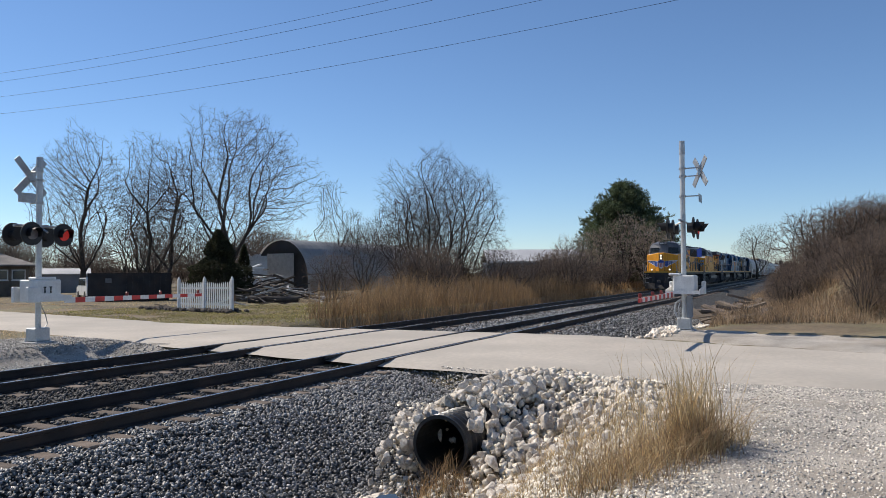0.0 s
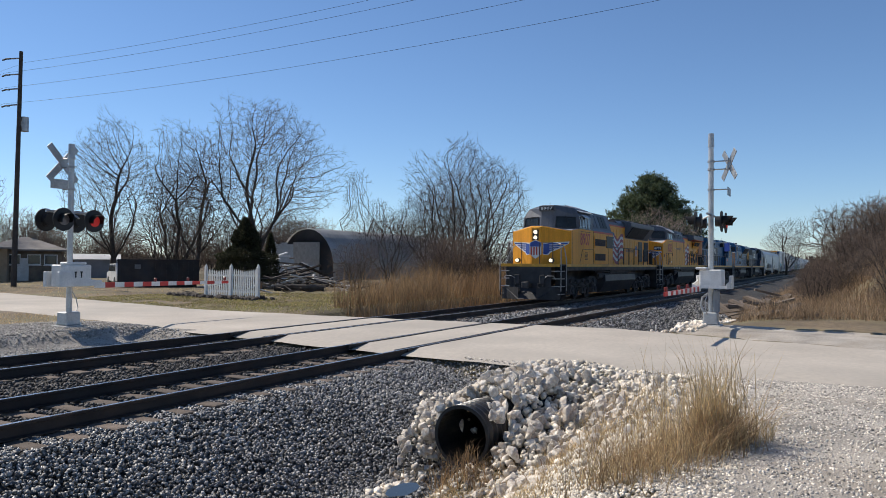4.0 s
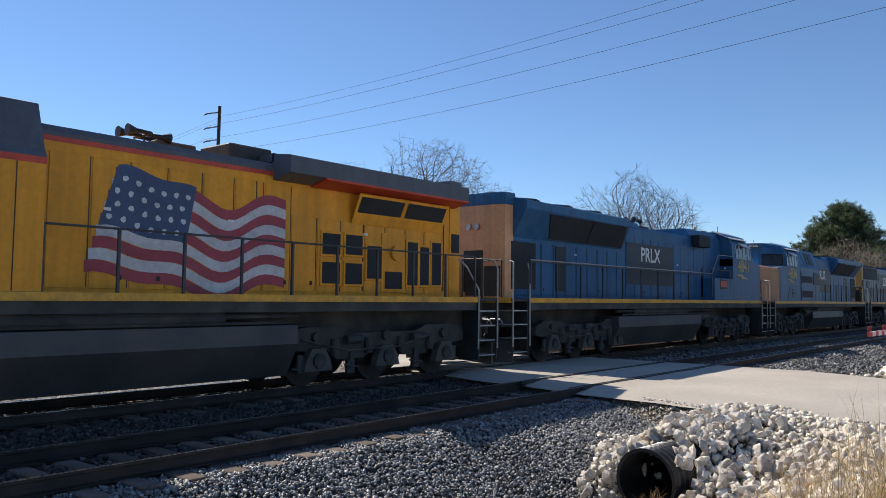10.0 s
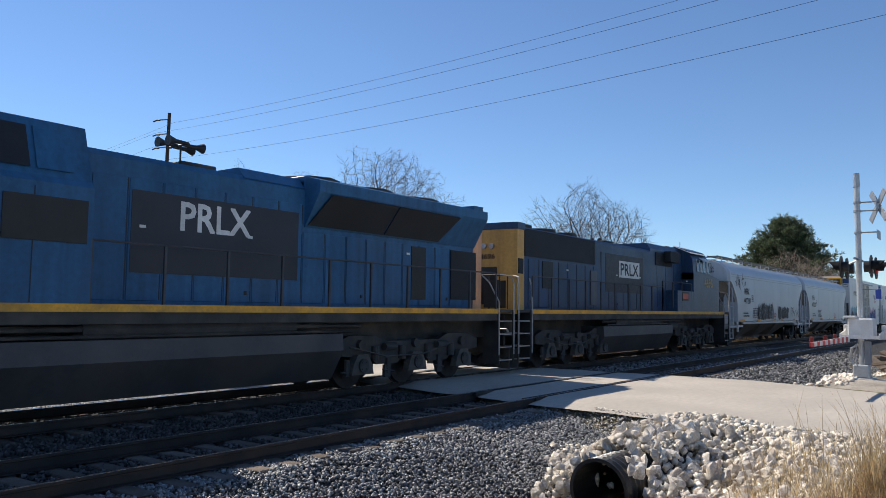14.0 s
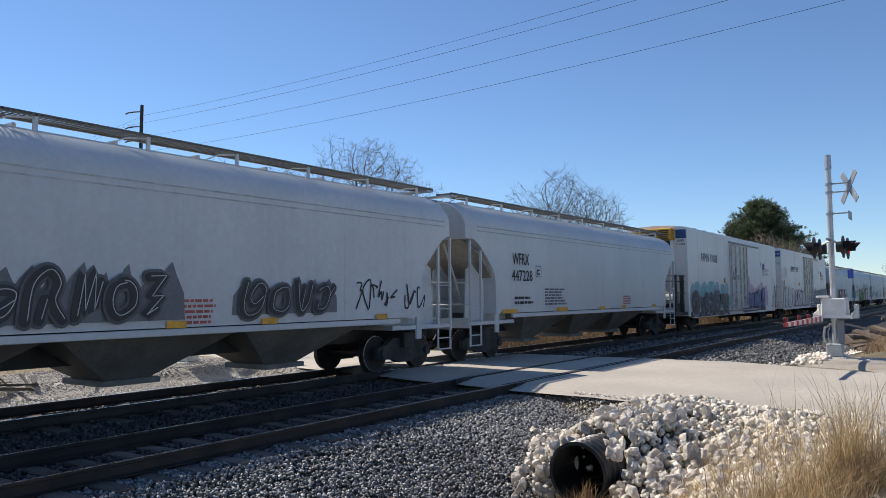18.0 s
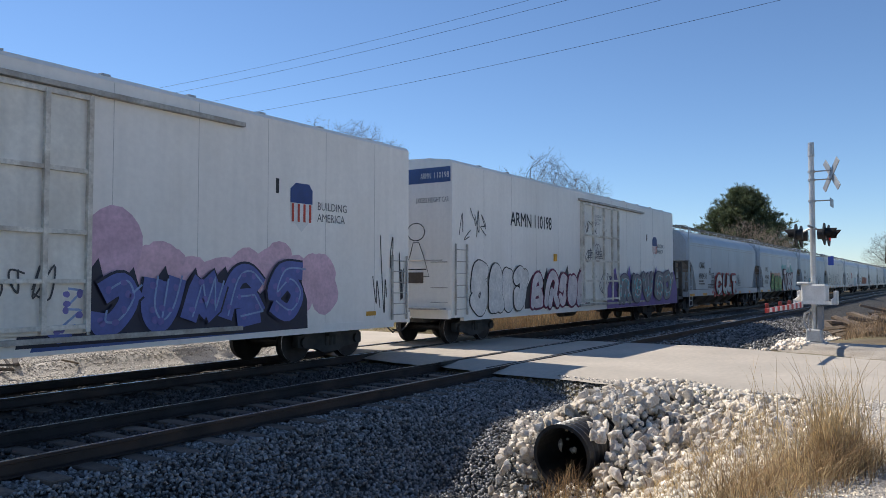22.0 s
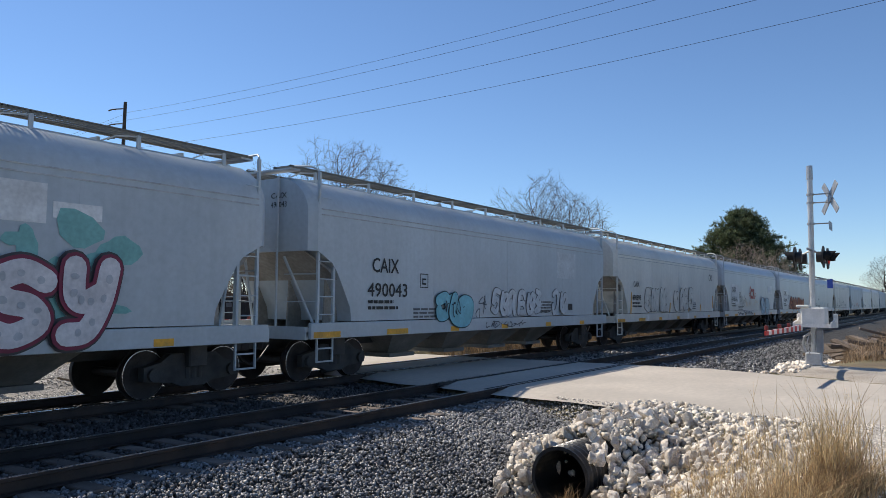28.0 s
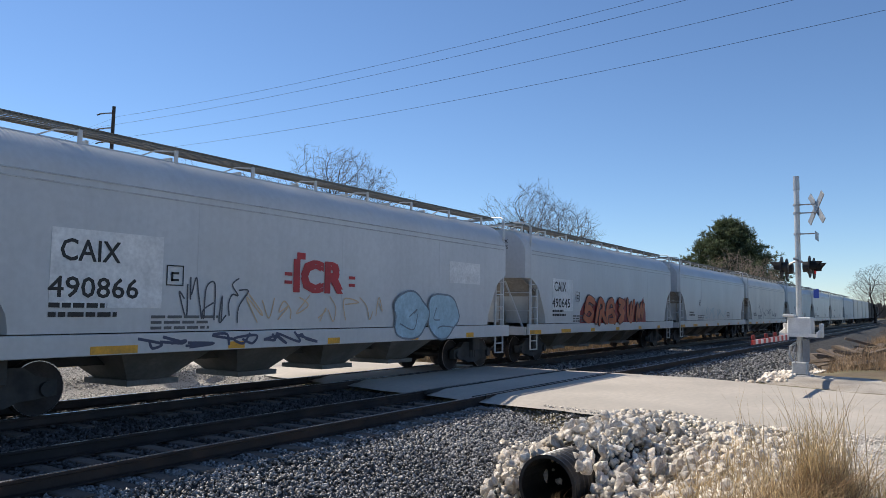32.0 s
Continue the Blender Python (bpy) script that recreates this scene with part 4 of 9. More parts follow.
K0, W0, R0 = (0.012, 0.012, 0.014), (0.66, 0.64, 0.62), (0.42, 0.03, 0.03)
yg = -1.5605
h = hopper_car(183.7, 16.6, "pale grey covered hopper car with black scrawled graffiti", "curved", "WFRX", "447289")
spikes(h, 5.0, 8.5, 1.45, 2.45, 9, yg, (0.16, 0.16, 0.17), 11)
word(h, [("coil", 5.05, 5.95, 1.36, 2.2), ("arch", 5.85, 6.65, 1.36, 2.35), ("wave", 6.6, 7.2, 1.38, 2.35), ("O", 7.1, 7.8, 1.40, 2.2), ("bolt", 7.75, 8.4, 1.42, 2.32)], yg - 0.02, 0.16, (0.03, 0.03, 0.033), (0.10, 0.10, 0.105), 0.05, core=(0.5, 0.5, 0.5), seed=3, lean=0.12, wild=0.06)
spikes(h, 9.8, 12.4, 1.5, 2.3, 6, yg, (0.16, 0.16, 0.17), 12)
word(h, [("coil", 9.8, 10.6, 1.4, 2.25), ("O", 10.5, 11.2, 1.42, 2.1), ("fork", 11.15, 11.8, 1.42, 2.2), ("hook", 11.75, 12.45, 1.45, 2.15)], yg - 0.02, 0.13, (0.03, 0.03, 0.033), (0.10, 0.10, 0.105), 0.045, core=(0.5, 0.5, 0.5), seed=4, lean=0.12, wild=0.06)
scrawl(h, 13.1, 1.5, 1.5, 0.7, yg, K0, 13, 6, 0.04)
scrawl(h, 14.8, 1.55, 0.9, 0.6, yg, K0, 131, 3, 0.04)
scrawl(h, 0.6, 3.0, 2.0, 0.9, yg, K0, 14, 5, 0.04)
hopper_car(201.9, 16.6, "clean pale grey covered hopper car with curved end openings", "curved", "WFRX", "447228")

# ---- refrigerator cars
def reefer_car(front, L, label, number, unit_end, blue_end):
    v = vehicle("refrigerator_car", label, "refrigerator car", front)
    h = 1.55
    prof = [(-h, 0.78), (-h, 5.02), (-h + 0.06, 5.10), (-0.8, 5.19), (0, 5.22), (0.8, 5.19), (h - 0.06, 5.10), (h, 5.02), (h, 0.78)]
    part("body", P(prof, 0, L), M["white_car"], v)
    bm = bmesh.new()
    x = 1.7
    while x < L - 0.5:
        if not 7.2 < x < 11.4:
            box(bm, x - 0.006, x + 0.006, -h - 0.003, -h + 0.01, 0.9, 5.0)
        x += 1.68
    for piece in islands(bm):
        part("panel_seam", piece, M["seam_grey"], v)
    bm = bmesh.new()
    x = 1.5
    while x < L:
        box(bm, x, x + 0.16, -h + 0.05, -h + 0.3, 5.09, 5.13)
        x += 1.68
    for piece in islands(bm):
        part("roof_bracket", piece, M["galv"], v)
    # plug door
    d0, d1 = (7.75, 11.35) if unit_end == 0 else (8.68, 12.28)
    door = part("plug_door", B(d0, d1, -h - 0.05, -h + 0.02, 0.98, 4.68, 0.01), M["door_cream"], v, "weathered cream plug door with locking bars")
    bm = bmesh.new()
    for x in (d0 + 0.03, d0 + 0.95, d0 + 2.0, d1 - 0.75, d1 - 0.06):
        box(bm, x, x + 0.075, -h - 0.13, -h - 0.05, 1.0, 4.66)
    for z in (1.05, 1.75, 2.5, 3.45, 4.6):
        box(bm, d0, d1, -h - 0.115, -h - 0.05, z, z + 0.07)
    for piece in islands(bm):
        part("locking_bar", piece, M["door_bar"], door)
    bm = bmesh.new()
    for xx in (d0 - 0.07, d1 + 0.02):
        box(bm, xx, xx + 0.05, -h - 0.035, -h - 0.002, 0.95, 4.72)
    for piece in islands(bm):
        part("door_post", piece, M["door_bar"], v)
    bm = bmesh.new()
    for xx in (d0 + 0.98, d0 + 2.03):
        for zz in (1.9, 2.7, 3.7):
            box(bm, xx - 0.10, xx + 0.14, -h - 0.16, -h - 0.05, zz, zz + 0.08)
    for piece in islands(bm):
        part("bar_bracket", piece, M["door_bar"], door)
    part("door_track", B(d0 - 0.25, d1 + 3.1, -h - 0.12, -h, 4.72, 4.80), M["bar_grey"], v)
    part("door_track", B(d0 - 0.25, d1 + 3.1, -h - 0.10, -h, 0.86, 0.94), M["bar_grey"], v)
    text("door_notice", "CLOSE AND LOCK\nDOORS BEFORE\nMOVING CAR", v, d0 + 1.08, 3.92, 0.82, 0.38, -h - 0.054, M["print_grey"])
    bars("door_print", v, d0 + 0.5, 2.9, -h - 0.053, 5, 1.6, 0.035, M["print_grey"], 9)
    text("reporting_mark", "ARMN", v, 2.14 if unit_end == 0 else 3.3, 3.5, 1.40, 0.42, -h - 0.006, M["black"], bold=0.012)
    text("car_number", number, v, 3.90 if unit_end == 0 else 4.95, 3.5, 1.25, 0.42, -h - 0.006, M["black"], bold=0.012)
    text("slogan", "BUILDING\nAMERICA", v, 16.55 if unit_end == 0 else 17.4, 3.05, 0.95, 0.42, -h - 0.006, M["print_grey"])
    # shield emblem as plain shapes
    ex, ez, ek = (15.75, 2.80, 1.3) if unit_end == 0 else (16.75, 2.80, 1.25)

    def em(pts):
        return [(ex + (u - 16.0) * ek, ez + (w - 2.82) * ek) for u, w in pts]
    sh = [(16.0, 3.5), (16.12, 3.6), (16.42, 3.6), (16.5, 3.5), (16.5, 3.05), (16.25, 2.82), (16.0, 3.05)]
    bm = bmesh.new()
    flat(bm, em(sh), -h - 0.005)
    part("shield_emblem", bm, M["white"], v)
    bm = bmesh.new()
    flat(bm, em([(16.0, 3.28), (16.0, 3.5), (16.12, 3.6), (16.42, 3.6), (16.5, 3.5), (16.5, 3.28)]), -h - 0.007)
    part("emblem_top", bm, paint((0.03, 0.06, 0.2)), v)
    bm = bmesh.new()
    for k in range(4):
        flat(bm, em([(16.03 + k * 0.13, 2.98), (16.08 + k * 0.13, 2.98), (16.08 + k * 0.13, 3.27), (16.03 + k * 0.13, 3.27)]), -h - 0.009)
    part("emblem_stripe", bm, M["red_paint"], v)
    xt = 15.35 if unit_end == 0 else 15.95
    part("tally_plate", B(xt, xt + 0.08, -h - 0.01, -h, 3.55, 3.85), M["black"], v)
    part("side_sill", B(0.6, L - 0.6, -h - 0.01, -h + 0.12, 0.68, 0.86), M["white_car"], v)
    part("side_sill", B(0.6, L - 0.6, h - 0.12, h + 0.01, 0.68, 0.86), M["white_car"], v)
    part("underframe", B(0.2, L - 0.2, -0.45, 0.45, 0.62, 0.95), M["under"], v)
    part("brake_tank", D((9.2, -0.7, 0.66), 0.22, 0.5, "x", 14), M["under"], v)
    bm = bmesh.new()
    for k, x in enumerate((1.9, 2.5, 5.3, 9.9, 12.5, 15.5, 18.2)):
        box(bm, x, x + (0.7 if k < 2 else 0.35), -h - 0.012, -h - 0.006, 0.98, 1.08)
    for piece in islands(bm):
        part("reflector", piece, M["stripe"], v)
    part("inspection_plate", B(5.5, 6.05, -h - 0.06, -h - 0.004, 1.28, 1.85), M["black"], v)
    bm = B(6.35, 6.55, -h - 0.05, -h - 0.004, 2.45, 2.7)
    part("placard", bm, M["stripe"], v)
    bars("weight_print", v, 3.2, 1.6, -h - 0.005, 2, 1.1, 0.07, M["black"], 6)
    for x0 in ((L - 0.72,) if unit_end == 0 else (0.12,)):
        ladder(v, x0, x0 + 0.58, 0.85, 2.80 if x0 < 1 else 2.4, -h - 0.05, 6, M["bar_grey"])
    for s in (0, 1):
        x = 0.0 if s == 0 else L
        e = -1 if s == 0 else 1
        if s == blue_end:
            part("end_band", B(min(x, x + e * 0.006), max(x, x + e * 0.006), -1.5, 1.5, 4.5, 4.92), paint((0.05, 0.10, 0.24)), v, "blue band across the end")
            if s == 0:
                text("end_mark", "ARMN", v, -0.5, 4.62, 0.36, 0.16, -0.012, M["white"], face="front")
                text("end_mark", number, v, -0.98, 4.62, 0.48, 0.16, -0.012, M["white"], face="front")
                text("end_notice", "EXCESS HEIGHT CAR", v, -0.35, 3.95, 1.1, 0.14, -0.008, M["print_grey"], face="front")
            bm = bmesh.new()
            for z in (1.2, 1.6, 2.3):
                tube(bm, [(x + e * 0.08, -1.45, z), (x + e * 0.08, -0.9, z)], 0.014, 5)
            tube(bm, [(x + e * 0.1, -1.3, 2.35), (x + e * 0.1, 1.3, 2.35)], 0.016, 5)
            for piece in islands(bm):
                part("grab_iron", piece, M["bar_grey"], v)
            part("routing_board", B(min(x, x + e * 0.03), max(x, x + e * 0.03), -0.6, 0.05, 1.72, 2.02), M["tie"], v, "brown routing board")
            part("end_sill", B(min(x, x + e * 0.12), max(x, x + e * 0.12), -1.5, 1.5, 0.75, 1.0), M["white_car"], v)
            part("crossover", B(min(x, x + e * 0.35), max(x, x + e * 0.35), -1.35, 1.35, 1.0, 1.04), M["galv"], v)
            part("hand_brake_wheel", D((x + e * 0.16, 0.55, 1.75), 0.28, 0.015, "x", 18), M["bar_grey"], v)
            part("brake_box", B(min(x + e * 0.02, x + e * 0.14), max(x + e * 0.02, x + e * 0.14), 0.3, 0.75, 1.5, 1.95), M["black"], v)
        if s == unit_end:
            # cooling unit on its platform with fuel tank and posts
            def X0(a, b):
                return min(x + e * a, x + e * b), max(x + e * a, x + e * b)
            unit = part("cooling_unit", B(*X0(0, 0.55), -0.95, 0.95, 2.35, 5.0, 0.05), M["white_car"], v, "white cooling unit")
            part("unit_cap", B(*X0(0, 0.60), -0.97, 0.97, 4.42, 5.04, 0.05), M["unit_yellow"], unit, "yellow grille housing")
            bm = bmesh.new()
            for k in range(5):
                for c in (-0.6, 0.0):
                    box(bm, *X0(0.6, 0.62), c - 0.25, c + 0.25, 4.48 + k * 0.1, 4.54 + k * 0.1)
            part("louvre", bm, M["black"], unit)
            bm = bmesh.new()
            prism(bm, [(-0.9, 3.75), (0.6, 3.75), (0.9, 4.42), (-0.9, 4.42)], *X0(0.50, 0.60), "x")
            part("intake_grille", bm, M["black"], unit, "black slatted intake")
            part("control_panel", B(*X0(0.55, 0.6), 0.1, 0.35, 2.7, 2.95), M["black"], unit)
            part("side_logo_panel", B(*X0(0.0, 0.012), -1.5, -1.0, 4.55, 4.98), paint((0.03, 0.08, 0.22)), v) if s == 0 else None
            if s == 0:
                for wd, zz, ww in (("ARMN", 4.38, 0.36), (number, 4.22, 0.40)):
                    text("end_mark", wd, v, -1.04, zz, ww, 0.11, -0.006, M["black"], face="front", bold=0.01)
                bm = bmesh.new()
                loft(bm, [[(x + e * 0.55, -0.85, zz), (x + e * 0.55, 0.85, zz), (x + e * q, 0.8, zz), (x + e * q, -0.8, zz)] for zz, q in ((2.4, 0.60), (2.9, 0.74), (3.5, 0.72), (3.72, 0.58))])
                part("unit_cowl", bm, M["white_car"], unit, "bulged white lower cowl")
                bm = bmesh.new()
                for q in range(5):
                    box(bm, *X0(0.605, 0.64), -0.86, 0.62 + 0.05 * q, 3.80 + 0.12 * q, 3.85 + 0.12 * q)
                part("intake_slat", bm, M["truck"], unit)
            part("platform", B(*X0(0, 1.75), -1.5, 1.5, 0.85, 1.0), M["under"], v)
            part("fuel_tank", D((x + e * 0.85, 0, 1.55), 0.42, 1.25, "y", 20), M["galv"], v, "ribbed steel fuel tank")
            part("tank_cradle", B(*X0(0.2, 1.6), -1.35, 1.35, 0.95, 1.4), M["under"], v)
            for y in (-1.42, 1.42):
                for a in (0.5, 1.55):
                    part("guard_post", B(*X0(a, a + 0.16), y - 0.08, y + 0.08, 0.95, 2.75), M["under"], v)
            bm = bmesh.new()
            for z in (1.9, 2.45, 2.7):
                for y in (-1.42, 1.42):
                    tube(bm, [(x + e * 0.1, y, z), (x + e * 1.65, y, z)], 0.025, 6)
                tube(bm, [(x + e * 1.62, -1.42, z), (x + e * 1.62, 1.42, z)], 0.025, 6)
            for piece in islands(bm):
                part("guard_rail", piece, M["under"], v)
    for x in (2.0, L - 2.3):
        car_truck(v, x)
    coupler(v, -0.35 if unit_end else -1.7, -1)
    coupler(v, L + (1.7 if unit_end else 0.35), 1)
    return v


M["door_cream"] = material("weathered cream door paint", (0.80, 0.77, 0.70), 0.55, vary=0.10, scale=1.2, fine=12, bump=0.04, dirt=(0.50, 0.40, 0.27), dirt_amount=0.35, streaks=0.08)
M["door_bar"] = material("weathered cream steel", (0.72, 0.68, 0.60), 0.55, vary=0.25, scale=3, fine=20, bump=0.05, dirt=(0.25, 0.15, 0.08), dirt_amount=0.5)
M["seam_grey"] = material("grey sealant", (0.60, 0.57, 0.53), 0.7, vary=0.2, scale=3, fine=20, bump=0)
M["bar_grey"] = material("weathered white steel", (0.46, 0.44, 0.40), 0.6, vary=0.3, scale=3, fine=20, bump=0.05, dirt=(0.2, 0.13, 0.08), dirt_amount=0.5)
M["unit_yellow"] = material("orange-yellow plastic", (0.65, 0.33, 0.02), 0.45, vary=0.1, scale=2, fine=15, bump=0.02)
yb = -1.556
r1 = reefer_car(220.85, 19.85, "white refrigerator car with teal and black graffiti, cooling unit leading", "110318", 0, 1)
bm = bmesh.new()
r = random.Random(88)
for k in range(30):
    flat(bm, blob(0.4 + 7.1 * (k + 0.5) / 30, 1.75 + r.uniform(-.35, .45), r.uniform(.3, .55), r.uniform(.3, .45), r, 16, 0.06), yb + 0.004 - 0.0002 * k)
part("paint_cloud", bm, paint((0.24, 0.50, 0.52)), r1)
DK, LI = (0.035, 0.038, 0.045), (0.42, 0.37, 0.47)
bm = bmesh.new()
flat(bm, [(0.25, 0.72), (7.35, 0.72), (7.3, 1.0), (6.2, 0.95), (4.5, 1.02), (2.4, 0.95), (0.3, 1.0)], yb - 0.006)
part("paint_band", bm, paint(DK), r1)
word(r1, [("O", 0.30, 1.85, 0.74, 2.10)], yb - 0.010, 0.38, DK, LI, 0.07, seed=21)
bm = bmesh.new()
flat(bm, [(0.86, 1.58), (1.30, 1.58), (1.08, 0.95)], yb - 0.055)
part("painted_triangle", bm, paint(DK), r1)
word(r1, [("fork", 1.80, 2.75, 0.74, 1.78), ("bolt", 2.55, 3.55, 0.76, 1.98), ("hook", 3.25, 4.35, 0.74, 1.98), ("knot", 4.15, 5.5, 0.72, 2.08), ("coil", 5.9, 7.35, 0.72, 2.05)], yb - 0.010, 0.36, DK, LI, 0.06, core=(0.30, 0.30, 0.33), seed=22, wild=0.03)
for k in range(9):
    a = 0.6 + 0.75 * k
    bm = bmesh.new()
    ribbon(bm, [(a + 0.32 * math.cos(i * 0.35), 2.02 + 0.34 * math.sin(i * 0.35)) for i in range(10)], 0.03, yb - 0.008 - 0.0004 * k)
    part("cloud_line", bm, paint((0.50, 0.66, 0.68)), r1)
bm = bmesh.new()
for k in range(34):
    flat(bm, blob(10.3 + 6.6 * (k + 0.5) / 34, 1.75 + r.uniform(-.3, .35), r.uniform(.35, .6), r.uniform(.35, .5), r, 16, 0.06), yb + 0.004 - 0.0002 * k)
part("paint_cloud", bm, paint((0.66, 0.44, 0.52)), r1)
bm = bmesh.new()
flat(bm, blob(11.75, 2.35, 0.62, 0.62, r, 20, 0.05), yb - 0.003)
part("paint_cloud", bm, paint((0.60, 0.40, 0.50)), r1)
bm = bmesh.new()
flat(bm, [(10.5, 0.74), (15.9, 0.80), (15.7, 1.05), (14.2, 1.0), (12.4, 1.1), (10.6, 1.0)], yb - 0.006)
part("paint_band", bm, paint((0.05, 0.10, 0.30)), r1)
BU, IN = (0.10, 0.13, 0.36), (0.015, 0.017, 0.04)
spikes(r1, 10.5, 16.1, 0.80, 2.15, 9, yb - 0.008, IN, 24)
word(r1, [("bolt", 10.6, 11.5, 0.80, 1.82), ("hook", 11.35, 12.4, 0.85, 1.95), ("fork", 12.2, 13.2, 0.86, 2.05), ("wave", 13.1, 14.1, 0.88, 2.10), ("fan", 13.9, 15.2, 0.90, 2.12), ("knot", 15.0, 16.2, 0.92, 2.2)], yb - 0.024, 0.36, BU, IN, 0.045, core=(0.24, 0.34, 0.55), spots=(0.17, 0.15, 0.40), seed=23, lean=0.12, wild=0.07, caps=False)
scrawl(r1, 18.4, 1.0, 1.2, 1.9, yb, K0, 23, 4, 0.03)
r2 = reefer_car(242.7, 19.85, "white refrigerator car covered in outlined graffiti, blue band on its end", "110198", 1, 0)
WH = (0.72, 0.68, 0.63)
word(r2, [("knot", 0.85, 2.0, 0.74, 2.38), ("arch", 1.85, 2.85, 0.80, 2.34), ("coil", 2.7, 3.6, 0.82, 2.32), ("hook", 3.35, 4.45, 0.84, 2.28)], yb - 0.004, 0.46, WH, K0, 0.035, seed=25)
spikes(r2, 4.4, 9.2, 0.9, 2.35, 9, yb - 0.002, (0.045, 0.045, 0.05), 26)
word(r2, [("fan", 4.55, 5.65, 0.80, 2.16), ("arch", 5.5, 6.8, 0.82, 2.18), ("knot", 6.6, 7.5, 0.82, 2.1), ("coil", 7.3, 8.3, 0.82, 2.16), ("fan", 8.15, 9.2, 0.84, 2.2)], yb - 0.018, 0.30, (0.66, 0.58, 0.57), (0.17, 0.02, 0.06), 0.07, seed=26, lean=0.08, wild=0.04)
PU = (0.16, 0.10, 0.31)
spikes(r2, 11.3, 19.9, 0.70, 2.5, 10, yb - 0.060, PU, 27)
word(r2, [("arch", 12.1, 13.8, 0.80, 2.12), ("coil", 13.6, 15.0, 0.82, 2.2), ("fork", 14.9, 16.6, 0.84, 2.24), ("knot", 16.5, 18.0, 0.86, 2.22), ("hook", 17.9, 19.6, 0.90, 2.3)], yb - 0.085, 0.48, (0.20, 0.20, 0.21), (0.06, 0.05, 0.10), 0.05, core=(0.55, 0.53, 0.52), spots=(0.12, 0.40, 0.42), seed=28, wild=0.03)
scrawl(r1, 7.9, 2.5, 0.8, 0.9, -1.615, K0, 201, 3, 0.035)
scrawl(r1, 9.6, 1.5, 1.2, 0.6, -1.615, (0.05, 0.05, 0.055), 202, 3, 0.03)
scrawl(r1, 7.9, 1.1, 1.6, 0.5, -1.615, (0.30, 0.06, 0.20), 203, 3, 0.03)
scrawl(r2, 10.2, 1.2, 1.9, 0.9, -1.615, (0.06, 0.05, 0.10), 204, 4, 0.035)
scrawl(r2, 8.8, 3.5, 1.2, 0.5, -1.615, K0, 205, 3, 0.03)
scrawl(r2, 0.3, 2.9, 1.5, 1.0, yb, (0.05, 0.05, 0.055), 28, 5, 0.03)
scrawl(r2, 8.8, 2.4, 2.2, 0.8, -1.61, (0.06, 0.06, 0.065), 29, 5, 0.03)
bm = bmesh.new()
for c in (((-0.1, 2.1), (-0.2, 1.75), (-0.45, 1.15), (0.45, 1.15), (0.25, 1.75), (0.1, 2.1), (-0.1, 2.1)), ((-0.3, 1.35), (0.35, 1.35)), ((-0.25, 1.6), (0.3, 1.6))):
    ribbon(bm, [(a, b) for a, b in c], 0.025, 0)
ribbon(bm, [(0.3 * math.cos(a / 2), 2.4 + 0.25 * math.sin(a / 2)) for a in range(14)], 0.025, 0)
bmesh.ops.rotate(bm, verts=bm.verts, cent=(0, 0, 0), matrix=Matrix.Rotation(radians(-90), 3, "Z"))
bmesh.ops.translate(bm, verts=bm.verts, vec=(-0.01, -0.35, 0.75))
part("tag", bm, M["black"], r2, "thin black line drawing")

# ---- string of newer hoppers
c1 = hopper_car(265.5, 16.0, "blue-grey covered hopper car with a red-outlined graffiti word", "straight", "CAIX", "490431", "hopper2")
word(c1, [("C", 4.9, 6.38, 0.98, 2.18), ("U", 6.28, 7.75, 1.0, 2.18), ("L", 7.66, 8.72, 1.0, 2.16), ("T", 8.5, 9.82, 0.98, 2.16)], -1.592, 0.34, (0.66, 0.63, 0.61), K0, 0.045, halo=(0.45, 0.03, 0.03), hw=0.10, seed=31, lean=0.14)
bm = bmesh.new()
for a, b, q in ((5.25, 1.12, 0.16), (6.9, 1.08, 0.13), (8.2, 1.05, 0.14), (9.35, 1.12, 0.10)):
    flat(bm, blob(a, b, q, q * 0.8, random.Random(int(a * 10)), 12), -1.672 - 0.001 * q)
for piece in islands(bm):
    part("paint_dot", piece, paint((0.05, 0.25, 0.14)), c1)
for a, b, q in ((4.35, 1.15, 0.12), (4.6, 1.4, 0.08), (4.95, 1.98, 0.10), (9.95, 1.12, 0.14), (4.75, 1.0, 0.18)):
    bm = bmesh.new()
    flat(bm, blob(a, b, q, q, random.Random(int(a * 10)), 12), -1.592)
    part("paint_dot", bm, paint((0.45, 0.03, 0.03)), c1)
text("tag", "125", c1, 4.12, 1.92, 0.62, 0.30, yg, paint((0.05, 0.06, 0.08)), bold=0.02, slant=0.3)
text("tag", "2025", c1, 4.02, 1.52, 0.78, 0.32, yg, paint((0.05, 0.06, 0.08)), bold=0.02, slant=0.3)
scrawl(c1, 10.2, 1.5, 0.9, 0.7, yg, (0.06, 0.07, 0.09), 32, 4, 0.03)
c2 = hopper_car(283.2, 16.0, "grey covered hopper car with green and red bubble graffiti", "straight", "CAIX", "490430", "hopper2")
scrawl(c2, 0.4, 1.4, 1.0, 0.6, yg, (0.1, 0.1, 0.12), 64, 4, 0.03)
patch(c2, 10.9, 11.8, 2.9, 3.5, (0.70, 0.70, 0.69))
patch(c2, 11.9, 12.7, 3.0, 3.25, (0.75, 0.75, 0.74))
bm = bmesh.new()
flat(bm, [(3.4, 0.98), (8.3, 0.98), (8.25, 1.5), (7.9, 1.75), (7.2, 1.4), (3.5, 1.5)], -1.5895)
part("paint_band", bm, paint((0.05, 0.05, 0.06)), c2)
